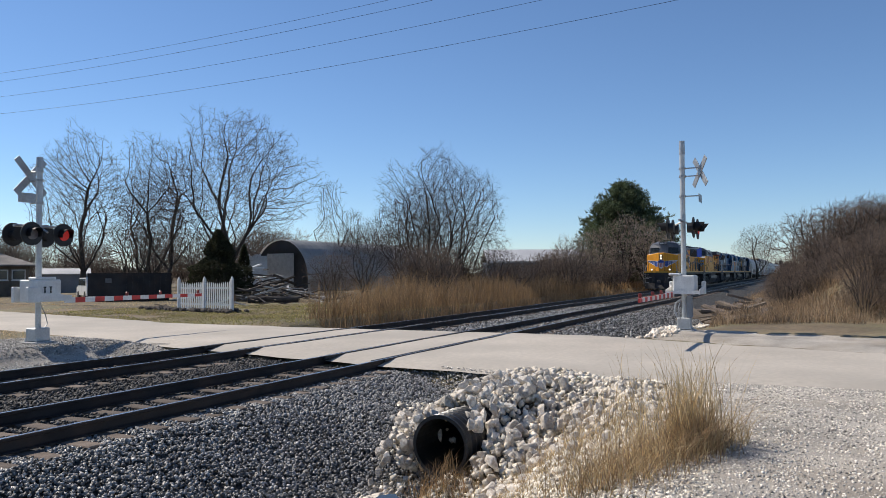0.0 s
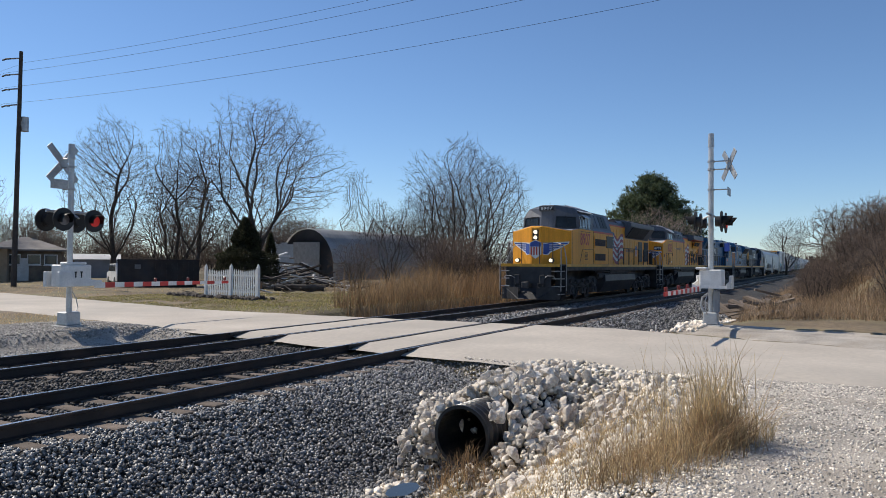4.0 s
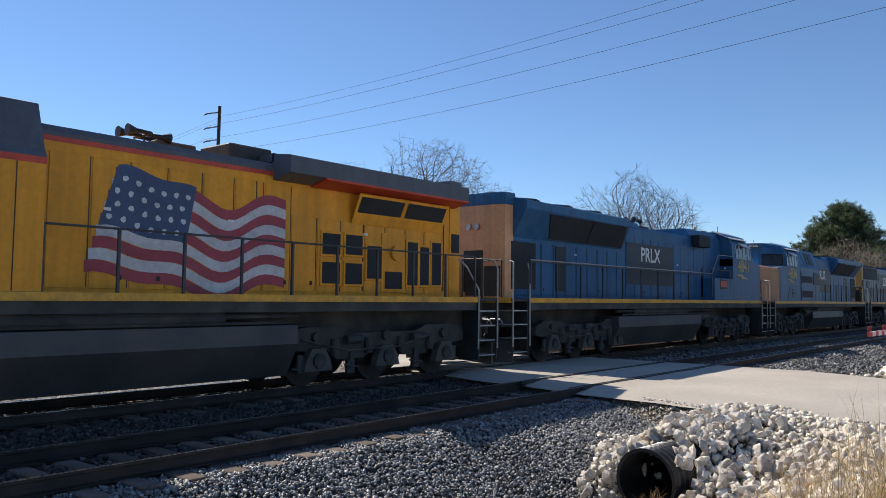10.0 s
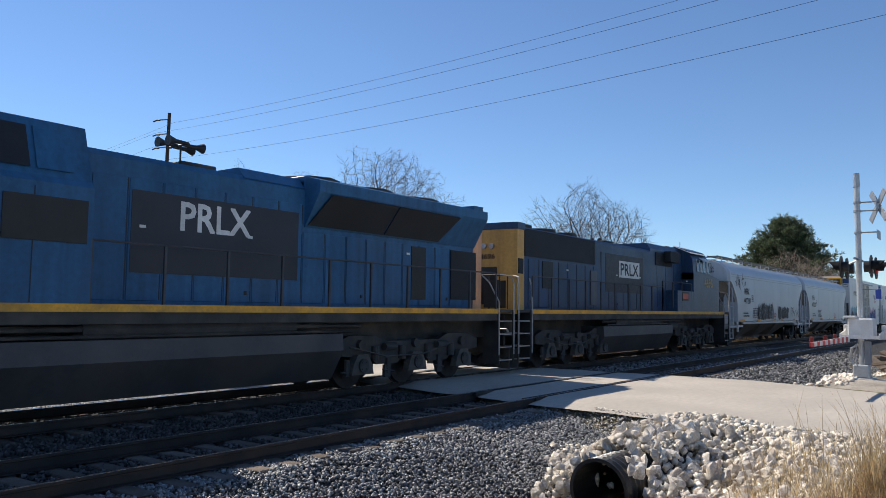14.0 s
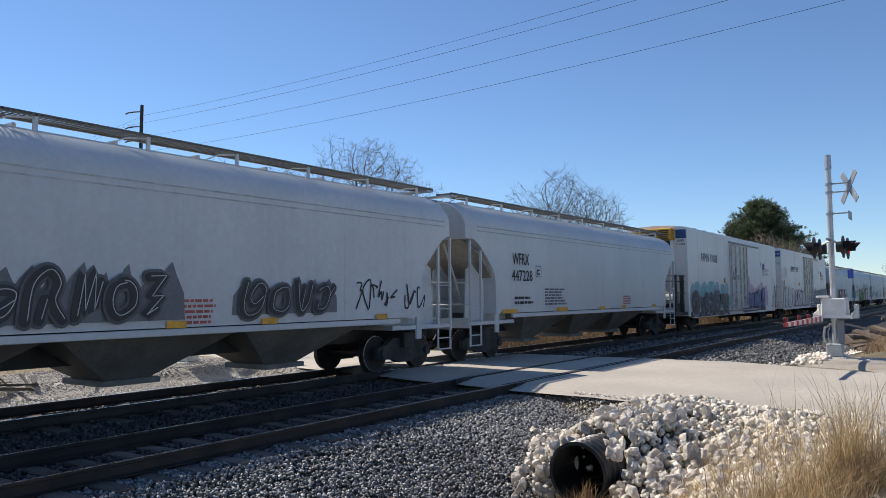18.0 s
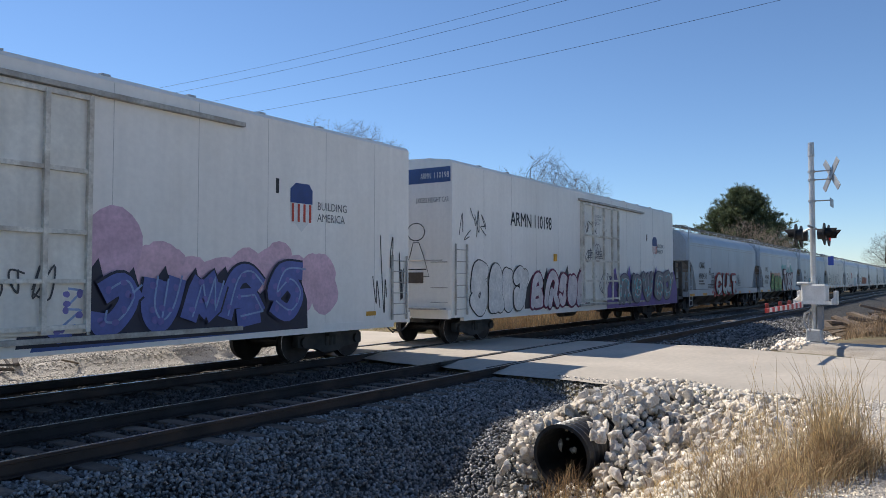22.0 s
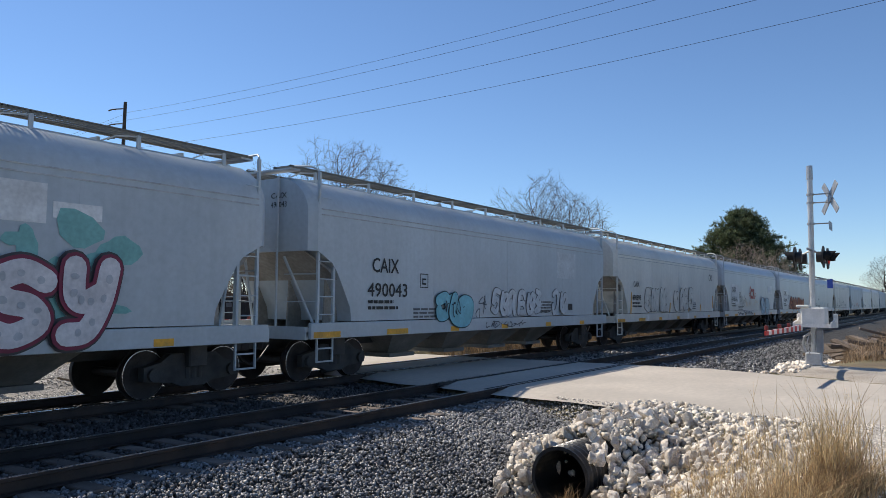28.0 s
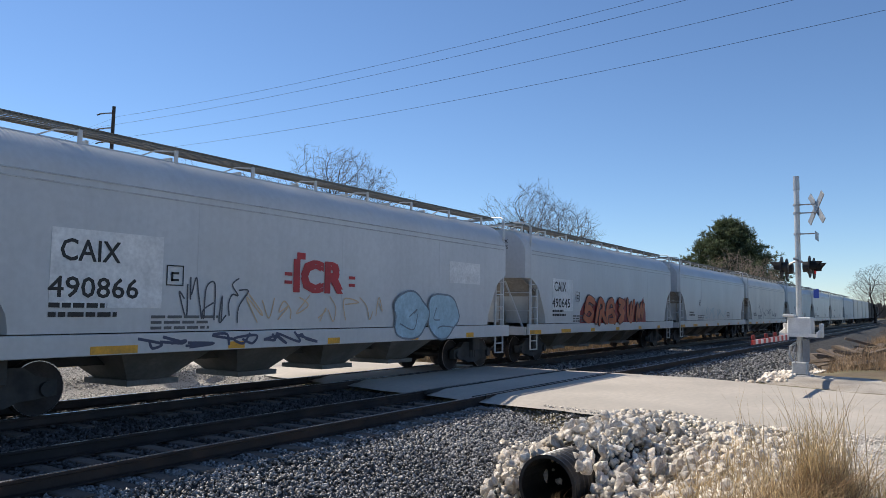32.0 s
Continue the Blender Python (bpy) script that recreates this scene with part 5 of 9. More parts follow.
for k in range(7):
    bm = bmesh.new()
    flat(bm, blob(3.7 + 0.62 * k, 2.2, 0.34, 0.22, random.Random(k), 14), -1.5615 - 0.0008 * k)
    part("paint_cloud", bm, paint((0.52, 0.30, 0.20)), c2)
word(c2, [("knot", 3.5, 4.9, 1.0, 2.3), ("fan", 4.75, 5.9, 0.98, 2.2), ("bolt", 5.7, 6.9, 0.96, 2.2), ("coil", 6.5, 7.85, 0.96, 2.25)], -1.600, 0.36, (0.07, 0.24, 0.06), (0.03, 0.08, 0.03), 0.05, core=(0.55, 0.50, 0.10), seed=33, lean=0.12, wild=0.04)
bm = bmesh.new()
r = random.Random(77)
for k in range(26):
    flat(bm, blob(r.uniform(8.2, 13.1), r.uniform(1.5, 2.9), r.uniform(.08, .5), r.uniform(.06, .3), r, 14), -1.5605 - 0.0004 * k)
part("paint_cloud", bm, paint((0.20, 0.45, 0.42)), c2)
word(c2, [("J", 8.25, 9.75, 0.94, 2.72), ("O", 9.6, 10.85, 0.96, 2.46), ("S", 10.72, 12.02, 1.0, 2.42), ("Y", 11.9, 13.0, 1.0, 2.5)], -1.600, 0.36, (0.66, 0.62, 0.62), (0.20, 0.015, 0.05), 0.06, halo=(0.05, 0.045, 0.05), hw=0.04, spots=(0.46, 0.46, 0.48), seed=34, lean=0.10)
c3 = hopper_car(301.0, 16.0, "grey covered hopper car with a teal tag on its side", "straight", "CAIX", "490043", "hopper2")
word(c3, [("hook", 4.3, 5.3, 1.22, 2.05), ("coil", 4.95, 6.3, 1.05, 2.1)], -1.592, 0.30, (0.20, 0.48, 0.54), (0.02, 0.05, 0.06), 0.03, seed=35, wild=0.04)
scrawl(c3, 4.7, 1.3, 0.8, 0.5, -1.66, (0.02, 0.03, 0.04), 351, 3, 0.025)
scrawl(c3, 6.4, 1.2, 0.6, 0.8, yg, (0.06, 0.07, 0.08), 352, 3, 0.025)
for x0, w0, sd, wd in ((7.25, 1.5, 36, ("knot", "coil", "arch")), (8.9, 1.7, 61, ("fan", "coil", "bolt")), (11.4, 1.7, 62, ("hook", "coil"))):
    word(c3, [(q, x0 + w0 * i / 3.0, x0 + w0 * (i + 1.25) / 3.0, 1.34, 2.2) for i, q in enumerate(wd)], yg, 0.17, (0.53, 0.56, 0.58), (0.08, 0.08, 0.09), 0.022, seed=sd, lean=0.10, wild=0.06)
scrawl(c3, 6.9, 1.0, 2.5, 0.2, -1.592, (0.05, 0.05, 0.06), 63, 9, 0.025)
text("stencil", "CH-100-244", c3, 10.55, 1.42, 0.75, 0.10, yg, M["black"], bold=0.02, slant=0.2)
patch(c3, 11.85, 13.4, 2.6, 3.5, (0.53, 0.56, 0.58))
part("data_plate", B(12.75, 13.1, -1.564, -1.556, 1.5, 1.72), M["black"], c3)
c4 = hopper_car(318.75, 16.0, "cream-grey covered hopper car with outlined throw-up graffiti", "straight", "CAIX", "490898", "hopper3")
CR, GL = (0.64, 0.62, 0.56), (0.14, 0.13, 0.11)
word(c4, [("knot", 3.05, 4.1, 1.32, 2.45), ("arch", 3.9, 4.7, 1.34, 2.44), ("fork", 4.55, 5.3, 1.34, 2.48), ("arch", 5.15, 5.95, 1.34, 2.5), ("fan", 5.75, 6.65, 1.34, 2.52)], yg, 0.27, CR, GL, 0.026, seed=37, wild=0.03)
word(c4, [("coil", 7.4, 8.5, 1.36, 2.46), ("arch", 8.3, 9.3, 1.38, 2.54), ("fan", 9.1, 10.0, 1.38, 2.56), ("knot", 9.8, 10.8, 1.38, 2.6)], yg, 0.28, CR, GL, 0.026, seed=38, wild=0.03)
for x0, z0, h0 in ((1.32, 1.29, 0.92), (3.62, 1.32, 0.43), (6.72, 1.32, 0.45), (9.96, 1.35, 0.4), (12.14, 1.36, 0.34), (14.73, 1.5, 0.7)):
    part("chevron_mark", P([(x0, z0), (x0 + 0.12, z0), (x0 + 0.24, z0 + h0), (x0 + 0.12, z0 + h0)], -1.564, -1.556, "y"), M["stripe"], c4)
for x0 in (3.3, 6.44, 9.56, 12.7):
    part("data_plate", B(x0, x0 + 0.38, -1.592, -1.58, 0.97, 1.25), M["white"], c4)
text("reporting_mark", "CAI", c4, 14.06, 3.02, 0.68, 0.36, -1.557, M["black"], bold=0.012)
c5 = hopper_car(336.6, 16.1, "pale grey covered hopper car with red letters and blue graffiti", "straight", "CAIX", "490866", "hopper")
patch(c5, 1.6, 3.6, 1.72, 2.95, (0.75, 0.75, 0.74))
patch(c5, 12.9, 14.6, 2.5, 3.1, (0.70, 0.70, 0.69))
text("graffiti_word", "ICR", c5, 6.85, 2.12, 1.5, 0.62, -1.564, paint((0.40, 0.03, 0.035)), bold=0.06)
bm = bmesh.new()
for a, b in ((6.55, 2.25), (6.55, 2.42), (8.6, 2.25), (8.6, 2.42)):
    box(bm, a, a + 0.22, -1.564, -1.561, b, b + 0.07)
box(bm, 6.9, 7.15, -1.564, -1.561, 2.78, 2.92)
part("graffiti_dash", bm, paint((0.40, 0.03, 0.035)), c5)
scrawl(c5, 3.9, 1.42, 1.7, 0.9, yg, (0.07, 0.075, 0.09), 40, 6, 0.03)
scrawl(c5, 5.4, 1.45, 4.6, 0.6, yg, (0.62, 0.45, 0.28), 41, 9, 0.03)
bubble_piece(c5, 10.3, 1.05, 3.0, 1.1, -1.592, (0.35, 0.50, 0.58), (0.16, 0.20, 0.24), 42, 2, width=0.05)
scrawl(c5, 3.0, 1.02, 4.5, 0.25, -1.592, (0.06, 0.07, 0.12), 43, 8, 0.05)
c6 = hopper_car(354.7, 15.9, "grey covered hopper car with red and orange graffiti letters", "straight", "CAIX", "490645", "hopper")
spikes(c6, 4.2, 11.8, 1.15, 2.5, 9, yg, (0.30, 0.035, 0.03), 44)
word(c6, [(q, 4.3 + 1.2 * k, 5.6 + 1.2 * k, 1.2, 2.35) for k, q in enumerate(("knot", "arch", "fan", "bolt", "fork", "wave"))], yg - 0.016, 0.24, (0.50, 0.13, 0.05), (0.06, 0.02, 0.03), 0.05, seed=44, lean=0.1, wild=0.06)
patch(c6, 1.6, 3.4, 1.75, 2.9, (0.75, 0.75, 0.74))
for k in range(6):
    cc = hopper_car(372.6 + 17.8 * k, 16.0, ("grey covered hopper car with faded pale graffiti", "cream-grey covered hopper car in a long string")[k % 2], "straight", "", "", ("hopper", "hopper3", "hopper2")[k % 3])
    if k < 3:
        scrawl(cc, 4.0, 1.3, 6.5, 0.8, yg, ((0.40, 0.5, 0.55), (0.2, 0.2, 0.2), (0.45, 0.2, 0.15))[k], 50 + k, 8, 0.06)
for k in range(4):
    v = vehicle("box_car", "dark weathered box car far down the train", "box car", 480.0 + 18.5 * k)
    part("body", P([(-1.5, 1.0), (-1.5, 4.3), (0, 4.55), (1.5, 4.3), (1.5, 1.0)], 0, 16.5), M["rust"] if k > 1 else M["hopper3"], v)
    part("side_door", B(6.7, 9.8, -1.56, -1.49, 1.05, 4.2), M["rust"] if k > 1 else M["hopper3"], v)
    for x in (2.0, 14.5):
        car_truck(v, x)
    coupler(v, -0.2, -1)

# ---------------------------------------------------------------- locomotives
def flag_mural(parent, x, z, w, h, y, seed=1, rag=0.0):
    """A waving striped flag painted on the hood: stripes, canton and stars."""
    r = random.Random(seed)

    def wave(u, q):
        return z + h * q + 0.10 * h * math.sin(u * 7.0 + 0.6) + 0.05 * h * math.sin(u * 15 + 1.5) - 0.06 * h * u

    n = 26
    reds, whites = bmesh.new(), bmesh.new()
    for k in range(9):
        bm = reds if k % 2 == 0 else whites
        lo, hi = k / 9, (k + 1) / 9
        top, bot = [], []
        for i in range(n + 1):
            u = i / n
            xx = x + w * u + rag * h * (lo + hi) / 2 * (1 - u)
            bot.append(bm.verts.new((xx, y, wave(u, lo))))
            top.append(bm.verts.new((xx, y, wave(u, hi))))
        for i in range(n):
            bm.faces.new((bot[i], bot[i + 1], top[i + 1], top[i]))
    part("red_stripes", reds, paint((0.36, 0.05, 0.07)), parent)
    part("white_stripes", whites, paint((0.58, 0.56, 0.56)), parent)
    bm = bmesh.new()
    bot, top = [], []
    for i in range(12):
        u = 0.42 * i / 11
        bot.append(bm.verts.new((x + w * u + rag * h * 0.44 * (1 - u), y - 0.002, wave(u, 0.44))))
        top.append(bm.verts.new((x + w * u + rag * h * 1.03 * (1 - u), y - 0.002, wave(u, 1.03))))
    for i in range(11):
        bm.faces.new((bot[i], bot[i + 1], top[i + 1], top[i]))
    part("canton", bm, paint((0.05, 0.08, 0.16)), parent)
    for i in range(6):
        for j in range(4):
            u, q = 0.035 + 0.066 * i + 0.02 * (j % 2), 0.52 + 0.125 * j
            star = bmesh.new()
            flat(star, blob(x + w * u + rag * h * q * (1 - u), wave(u, q), 0.05, 0.05, r, 8, 0.1), y - 0.004)
            part("flag_star", star, paint((0.6, 0.6, 0.6)), parent)


def wing_emblem(parent, inner, outer, mid, z, h):
    """A striped wing on the chamfer from inner to outer (x, y), and a shield about the nose's middle mid, as plain shapes."""
    Z = Vector((0, 0, 1))

    def put(name, shapes, mat, off, O, E, F):
        for s in shapes:
            bm = bmesh.new()
            bm.faces.new([bm.verts.new(O + E * a + Z * (z + b * h) + F * off) for a, b in s])
            part(name, bm, mat, parent)

    blue = paint((0.04, 0.09, 0.34))
    for k in (1, -1):
        A, C = Vector((inner[0], k * inner[1], 0)), Vector((outer[0], k * outer[1], 0))
        U = C - A
        N = Vector((U.y, -U.x, 0)).normalized()
        N = -N if N.y * k > 0 else N
        put("wing_outline", [[(-.02, -.50), (.18, -.56), (.28, -.36), (.42, -.22), (.58, -.08), (.78, .12), (.98, .36), (1.0, .52), (.1, .42), (-.02, .36)]], M["white"], 0.004, A, U, N)
        put("wing_root", [[(0.0, -.46), (.14, -.50), (.24, -.30), (.22, .36), (.0, .30)]], blue, 0.007, A, U, N)
        put("wing_feather", [[(.2, q), (e, q + .05), (e + .04, q + .15), (.2, q + .10)] for q, e in ((.27, .92), (.10, .74), (-.07, .56), (-.24, .38))], blue, 0.0075, A, U, N)
    O, E, F = Vector((*mid, 0)), Vector((0, -1, 0)), Vector((-1, 0, 0))
    put("shield", [[(-.30, .42), (0, .62), (.30, .42), (.30, -.5), (0, -.85), (-.30, -.5)]], M["white"], 0.006, O, E, F)
    put("shield_top", [[(-.27, .10), (-.27, .40), (0, .57), (.27, .40), (.27, .10)]], blue, 0.009, O, E, F)
    put("shield_stripe", [[(-.25 + .14 * k, .06), (-.18 + .14 * k, .06), (-.18 + .14 * k, -.55), (-.25 + .14 * k, -.55)] for k in range(4)], M["red_paint"], 0.009, O, E, F)


M["cap_dust"] = material("dusty cap", (0.085, 0.080, 0.074), 0.7, vary=0.35, scale=4, fine=25, bump=0.2, dirt=(0.10, 0.08, 0.06), dirt_amount=0.6)
LOCO_FRAME = []
for k in (-1, 1):
    bm = bmesh.new()
    y0, y1 = (1.0, 1.16) if k > 0 else (-1.16, -1.0)
    prism(bm, [(-2.75, 0.78), (-2.3, 0.72), (-1.62, 0.72), (-1.35, 0.52), (-0.62, 0.52), (-0.35, 0.72), (0.35, 0.72), (0.62, 0.52), (1.35, 0.52), (1.62, 0.72), (2.3, 0.72), (2.75, 0.78), (2.75, 1.02), (2.3, 1.18), (1.4, 1.18), (1.0, 1.04), (-1.0, 1.04), (-1.4, 1.18), (-2.3, 1.18), (-2.75, 1.02)], y0, y1, "y")
    for j in (-1.95, 0, 1.95):
        disc(bm, (j, k * 1.2, 0.98), 0.11, 0.06, "y", 12)
    for j in (-1.45, -0.5, 0.5, 1.45):
        disc(bm, (j, k * 1.2, 0.78), 0.10, 0.16, "z", 10)
    for j in (-1.0, 1.0):
        disc(bm, (j, k * 1.24, 0.92), 0.09, 0.2, "x", 10)
        box(bm, j - 0.1, j + 0.1, min(k * 1.12, k * 1.2), max(k * 1.12, k * 1.2), 0.22, 0.5)
    for j in (-2.35, -0.98, 0.98, 2.35):
        box(bm, j - 0.06, j + 0.06, min(k * 1.14, k * 1.22), max(k * 1.14, k * 1.22), 0.30, 0.66, 0.01)
        tube(bm, [(j - 0.2, k * 1.2, 0.40), (j + 0.2, k * 1.2, 0.34)], 0.025, 5)
    LOCO_FRAME.append(mesh_of("truck_frame", bm, M["truck"]))
JOURNAL_BOX = mesh_of("journal_box", P([(-0.36, -0.20), (0.36, -0.20), (0.30, 0.02), (0.17, 0.24), (-0.17, 0.24), (-0.30, 0.02)], -0.09, 0.09, "y"), M["cap_dust"])
bm = D((0, 0, 0), 0.15, 0.05, "y", 16)
for i in range(4):
    disc(bm, (0.10 * math.cos(0.785 + i * 1.571), 0, 0.10 * math.sin(0.785 + i * 1.571)), 0.022, 0.065, "y", 6)
JOURNAL_CAP = mesh_of("journal_cap", bm, M["truck"])


def loco_truck(parent, x):
    tr = new("truck")
    tr.parent = parent
    tr.matrix_basis = pose(x, 0, 0)
    for me in LOCO_FRAME:
        shared("truck_frame", me, tr, pose(0, 0, 0))
    for k in (-1.95, 0, 1.95):
        shared("wheelset", WHEEL_LOCO, tr, pose(k, 0, 0.51))
        for e in (-1, 1):
            shared("journal_box", JOURNAL_BOX, tr, pose(k, e * 1.20, 0.53), "dusty dark axle box")
            shared("journal_cap", JOURNAL_CAP, tr, pose(k, e * 1.29, 0.53), "dark round axle cap")
    bm = bmesh.new()
    for k in (-1, 1):
        tube(bm, [(-2.4, k * 1.3, 0.95), (-1.2, k * 1.32, 0.7), (0.2, k * 1.32, 0.72), (1.4, k * 1.3, 0.95)], 0.02, 5)
    for piece in islands(bm):
        part("sand_pipe", piece, M["under"], tr)


def steps_and_rails(v, X, e, mat_rail, deck, plates=True):
    """Corner steps, pilot, end rails. X maps distance from this end to local x; e is the outward sign."""
    for k in (-1, 1):
        y0, y1 = min(k * 1.0, k * 1.5), max(k * 1.0, k * 1.5)
        bm = bmesh.new()
        for i in range(4):
            z = 0.38 + 0.36 * i
            a = sorted((X(0.06), X(0.72)))
            box(bm, a[0], a[1], y0, y1, z, z + 0.03)
        for piece in islands(bm):
            part("step_tread", piece, M["galv"], v)
        a = sorted((X(0.72), X(0.78)))
        bm = B(a[0], a[1], y0, y1, 0.3, deck)
        for q in (0.02, 0.76):
            b = sorted((X(q), X(q + 0.03)))
            box(bm, b[0], b[1], k * 1.5 - 0.02, k * 1.5 + 0.02, 0.3, deck)
        part("step_well", bm, M["pilot"], v)
        bm = T([(X(0.02), k * 1.53, 0.55), (X(0.02), k * 1.53, deck + 0.75), (X(0.1), k * 1.48, deck + 0.95), (X(0.25), k * 1.2, deck + 1.0)], 0.022, 6)
        tube(bm, [(X(0.80), k * 1.53, 0.55), (X(0.80), k * 1.53, deck + 0.2), (X(1.05), k * 1.35, deck + 0.75), (X(1.2), k * 1.2, deck + 0.95)], 0.022, 6)
        for piece in islands(bm):
            part("grab_rail", piece, mat_rail, v)
    bm = bmesh.new()
    a = sorted((X(0.0), X(0.10)))
    box(bm, a[0], a[1], -1.04, 1.04, 0.55, deck - 0.02, 0.01)
    part("pilot", bm, M["pilot"], v)
    bm = bmesh.new()
    loft(bm, [[(X(0.05), -1.35, 0.75), (X(0.05), 1.35, 0.75), (X(0.1), 1.35, 0.75), (X(0.1), -1.35, 0.75)],
              [(X(-0.35), -0.5, 0.16), (X(-0.35), 0.5, 0.16), (X(-0.25), 0.5, 0.16), (X(-0.25), -0.5, 0.16)]])
    for k in (-1, 1):
        prism(bm, [(X(-0.32), k * 0.45), (X(0.1), k * 1.45), (X(0.16), k * 1.45), (X(-0.25), k * 0.45)], 0.14, 0.7, "z")
    part("snow_plow", bm, M["pilot"], v, "black steel plow")
    bm = bmesh.new()
    for y in (-1.1, -0.45, 0.45, 1.1):
        tube(bm, [(X(0.1), y, deck), (X(0.1), y, deck + 1.0)], 0.02, 6)
    tube(bm, [(X(0.1), -1.1, deck + 1.0), (X(0.1), -0.45, deck + 1.0)], 0.02, 6)
    tube(bm, [(X(0.1), 0.45, deck + 1.0), (X(0.1), 1.1, deck + 1.0)], 0.02, 6)
    for y in (-0.8, 0.8) if plates else ():
        box(bm, *sorted((X(0.06), X(0.1))), y - 0.25, y + 0.25, deck + 0.05, deck + 0.85)
    for piece in islands(bm):
        part("end_rail", piece, M["pilot"], v)
    for y in (-0.62, 0.62):
        part("pilot_bracket", B(*sorted((X(-0.08), X(0.02))), y - 0.12, y + 0.12, 0.85, 1.30, 0.02), M["truck"], v)
    bm = bmesh.new()
    for y in (-0.7, -0.45, 0.45, 0.7):
        tube(bm, [(X(0.0), y, 0.95), (X(-0.12), y, 0.8), (X(-0.2), y * 0.95, 0.5), (X(-0.1), y * 0.9, 0.42)], 0.024, 6)
    for piece in islands(bm):
        part("brake_hose", piece, M["black"], v)
    bm = bmesh.new()
    for k in (-1, 1):
        tube(bm, [(X(-0.06), k * 0.75, 1.15), (X(-0.1), k * 0.9, 1.25), (X(-0.1), k * 1.2, 1.25), (X(-0.06), k * 1.3, 1.1)], 0.018, 6)
    for piece in islands(bm):
        part("uncoupling_lever", piece, M["galv"], v)


def handrails(v, x0, x1, y, deck, mat, n, h=1.0, drop=None):
    bm = bmesh.new()
    tube(bm, [(x0, y, deck + h), (x1, y, deck + h)], 0.019, 6)
    for i in range(n):
        x = x0 + (x1 - x0) * i / (n - 1)
        box(bm, x - 0.022, x + 0.022, y - 0.022, y + 0.022, deck - 0.1, deck + h)
    part("handrail", bm, mat, v)


def diesel(front, L, label, p, cab_first, kind):
    """A six-axle diesel. p: paint names for body, roof, nose, stripe. kind flared, slab or plain: the radiator's form.
    Built with the cab at u = 0; a long-hood-first engine is turned end for end."""
    v = vehicle("diesel_locomotive", label, "locomotive", front)
    deck = 1.80
    turn = Matrix.Identity(4) if cab_first else Matrix.Translation((L, 0, 0)) @ Matrix.Rotation(math.pi, 4, "Z")

    def lp(name, bm, mat, lab="", parent=None):
        bmesh.ops.transform(bm, matrix=turn, verts=bm.verts)
        return part(name, bm, M[mat] if isinstance(mat, str) else mat, parent or v, lab)

    body, roof, nose = p["body"], p["roof"], p["nose"]
    ge = kind == "slab"
    near = -1 if cab_first else 1           # the side that the camera sees, in the engine's own space
    # frame, walkway and stripe
    lp("frame", B(0.1, L - 0.1, -0.55, 0.55, 1.0, deck - 0.06), "under")
    for k in (-1, 1):
        lp("side_sill", B(0.75, L - 0.75, min(k * 1.38, k * 1.47), max(k * 1.38, k * 1.47), 1.50, deck - 0.08), "under")
    lp("walkway", B(0.0, L, -1.5, 1.5, deck - 0.08, deck, 0.01), "under")
    for k in (-1, 1):
        lp("sill_stripe", B(0.8, L - 0.8, min(k * 1.49, k * 1.515), max(k * 1.49, k * 1.515), deck - 0.11, deck + 0.015), p["stripe"], "stripe along the sill")
    for a in (0.0, L - 0.06):
        lp("end_stripe", B(a - 0.01, a + 0.07, -1.48, 1.48, deck - 0.12, deck + 0.02), p["stripe"])
    bm = bmesh.new()
    for k in (-1, 1):
        tube(bm, [(6.2, k * 1.30, 1.42), (L - 6.2, k * 1.30, 1.42)], 0.05, 6)
        tube(bm, [(6.5, k * 1.34, 1.30), (L - 6.5, k * 1.34, 1.30)], 0.03, 6)
    for piece in islands(bm):
        lp("air_pipe", piece, "under")
    # nose: a front face with wide chamfers, and the lower cab sides behind it
    n0, nc, c0, c1 = p.get("plan") or ((0.85, 1.27, 2.60, 4.80) if ge else (0.82, 1.57, 2.88, 5.32))
    lo, ct = (3.74, 4.80) if ge else (3.57, 4.76)
    ntop = 3.42
    bm = bmesh.new()
    plan = [(n0, -0.28, 3.64), (n0, 0.28, 3.64), (nc, 1.495, ntop), (nc, -1.495, ntop)]
    loft(bm, [[(x, y, deck) for x, y, _ in plan], [(x, y, z - 0.05) for x, y, z in plan], [(x + 0.04, y * 0.97, z) for x, y, z in plan]])
    lp("nose", bm, nose)
    bm = bmesh.new()
    loft(bm, [[(x, -1.5, deck), (x, 1.5, deck), (x, 1.5, z), (x, -1.5, z)] for x, z in ((nc, ntop), (c0, lo), (c1, lo))])
    lp("cab_lower_body", bm, body)
    lp("nose_seam", B(nc + 0.16, nc + 0.185, -1.506, -1.49, deck + 0.02, ntop + 0.02), "black") if not ge else None
    bm = bmesh.new()
    loft(bm, [[(n0 - 0.07, -0.20, deck), (n0 - 0.07, 0.20, deck), (n0 - 0.07, 0.20, 3.56), (n0 - 0.07, -0.20, 3.56)],
              [(n0 + 0.03, -0.26, deck), (n0 + 0.03, 0.26, deck), (n0 + 0.03, 0.26, 3.61), (n0 + 0.03, -0.26, 3.61)]])
    lp("nose_door", bm, nose)
    lp("number_box", B(n0 - 0.02, n0 + 0.10, -0.62, -0.30, 3.02, 3.22, 0.01), "black") if nose == "tan" else None
    fv = Vector((nc - n0, -1.215, 0)).normalized()
    for u, z in ((0.45, 3.40), (0.85, 2.75), (1.0, 2.2), (0.35, 2.2)) if not ge else ((0.25, 2.2), (0.9, 2.1)):
        q = Vector((n0, -0.28, z)) + fv * u
        w = Vector((fv.y, -fv.x, 0)) * 0.06
        lp("nose_grab", T([q, q + w, q + w + fv * 0.22, q + fv * 0.22], 0.013, 5), nose)
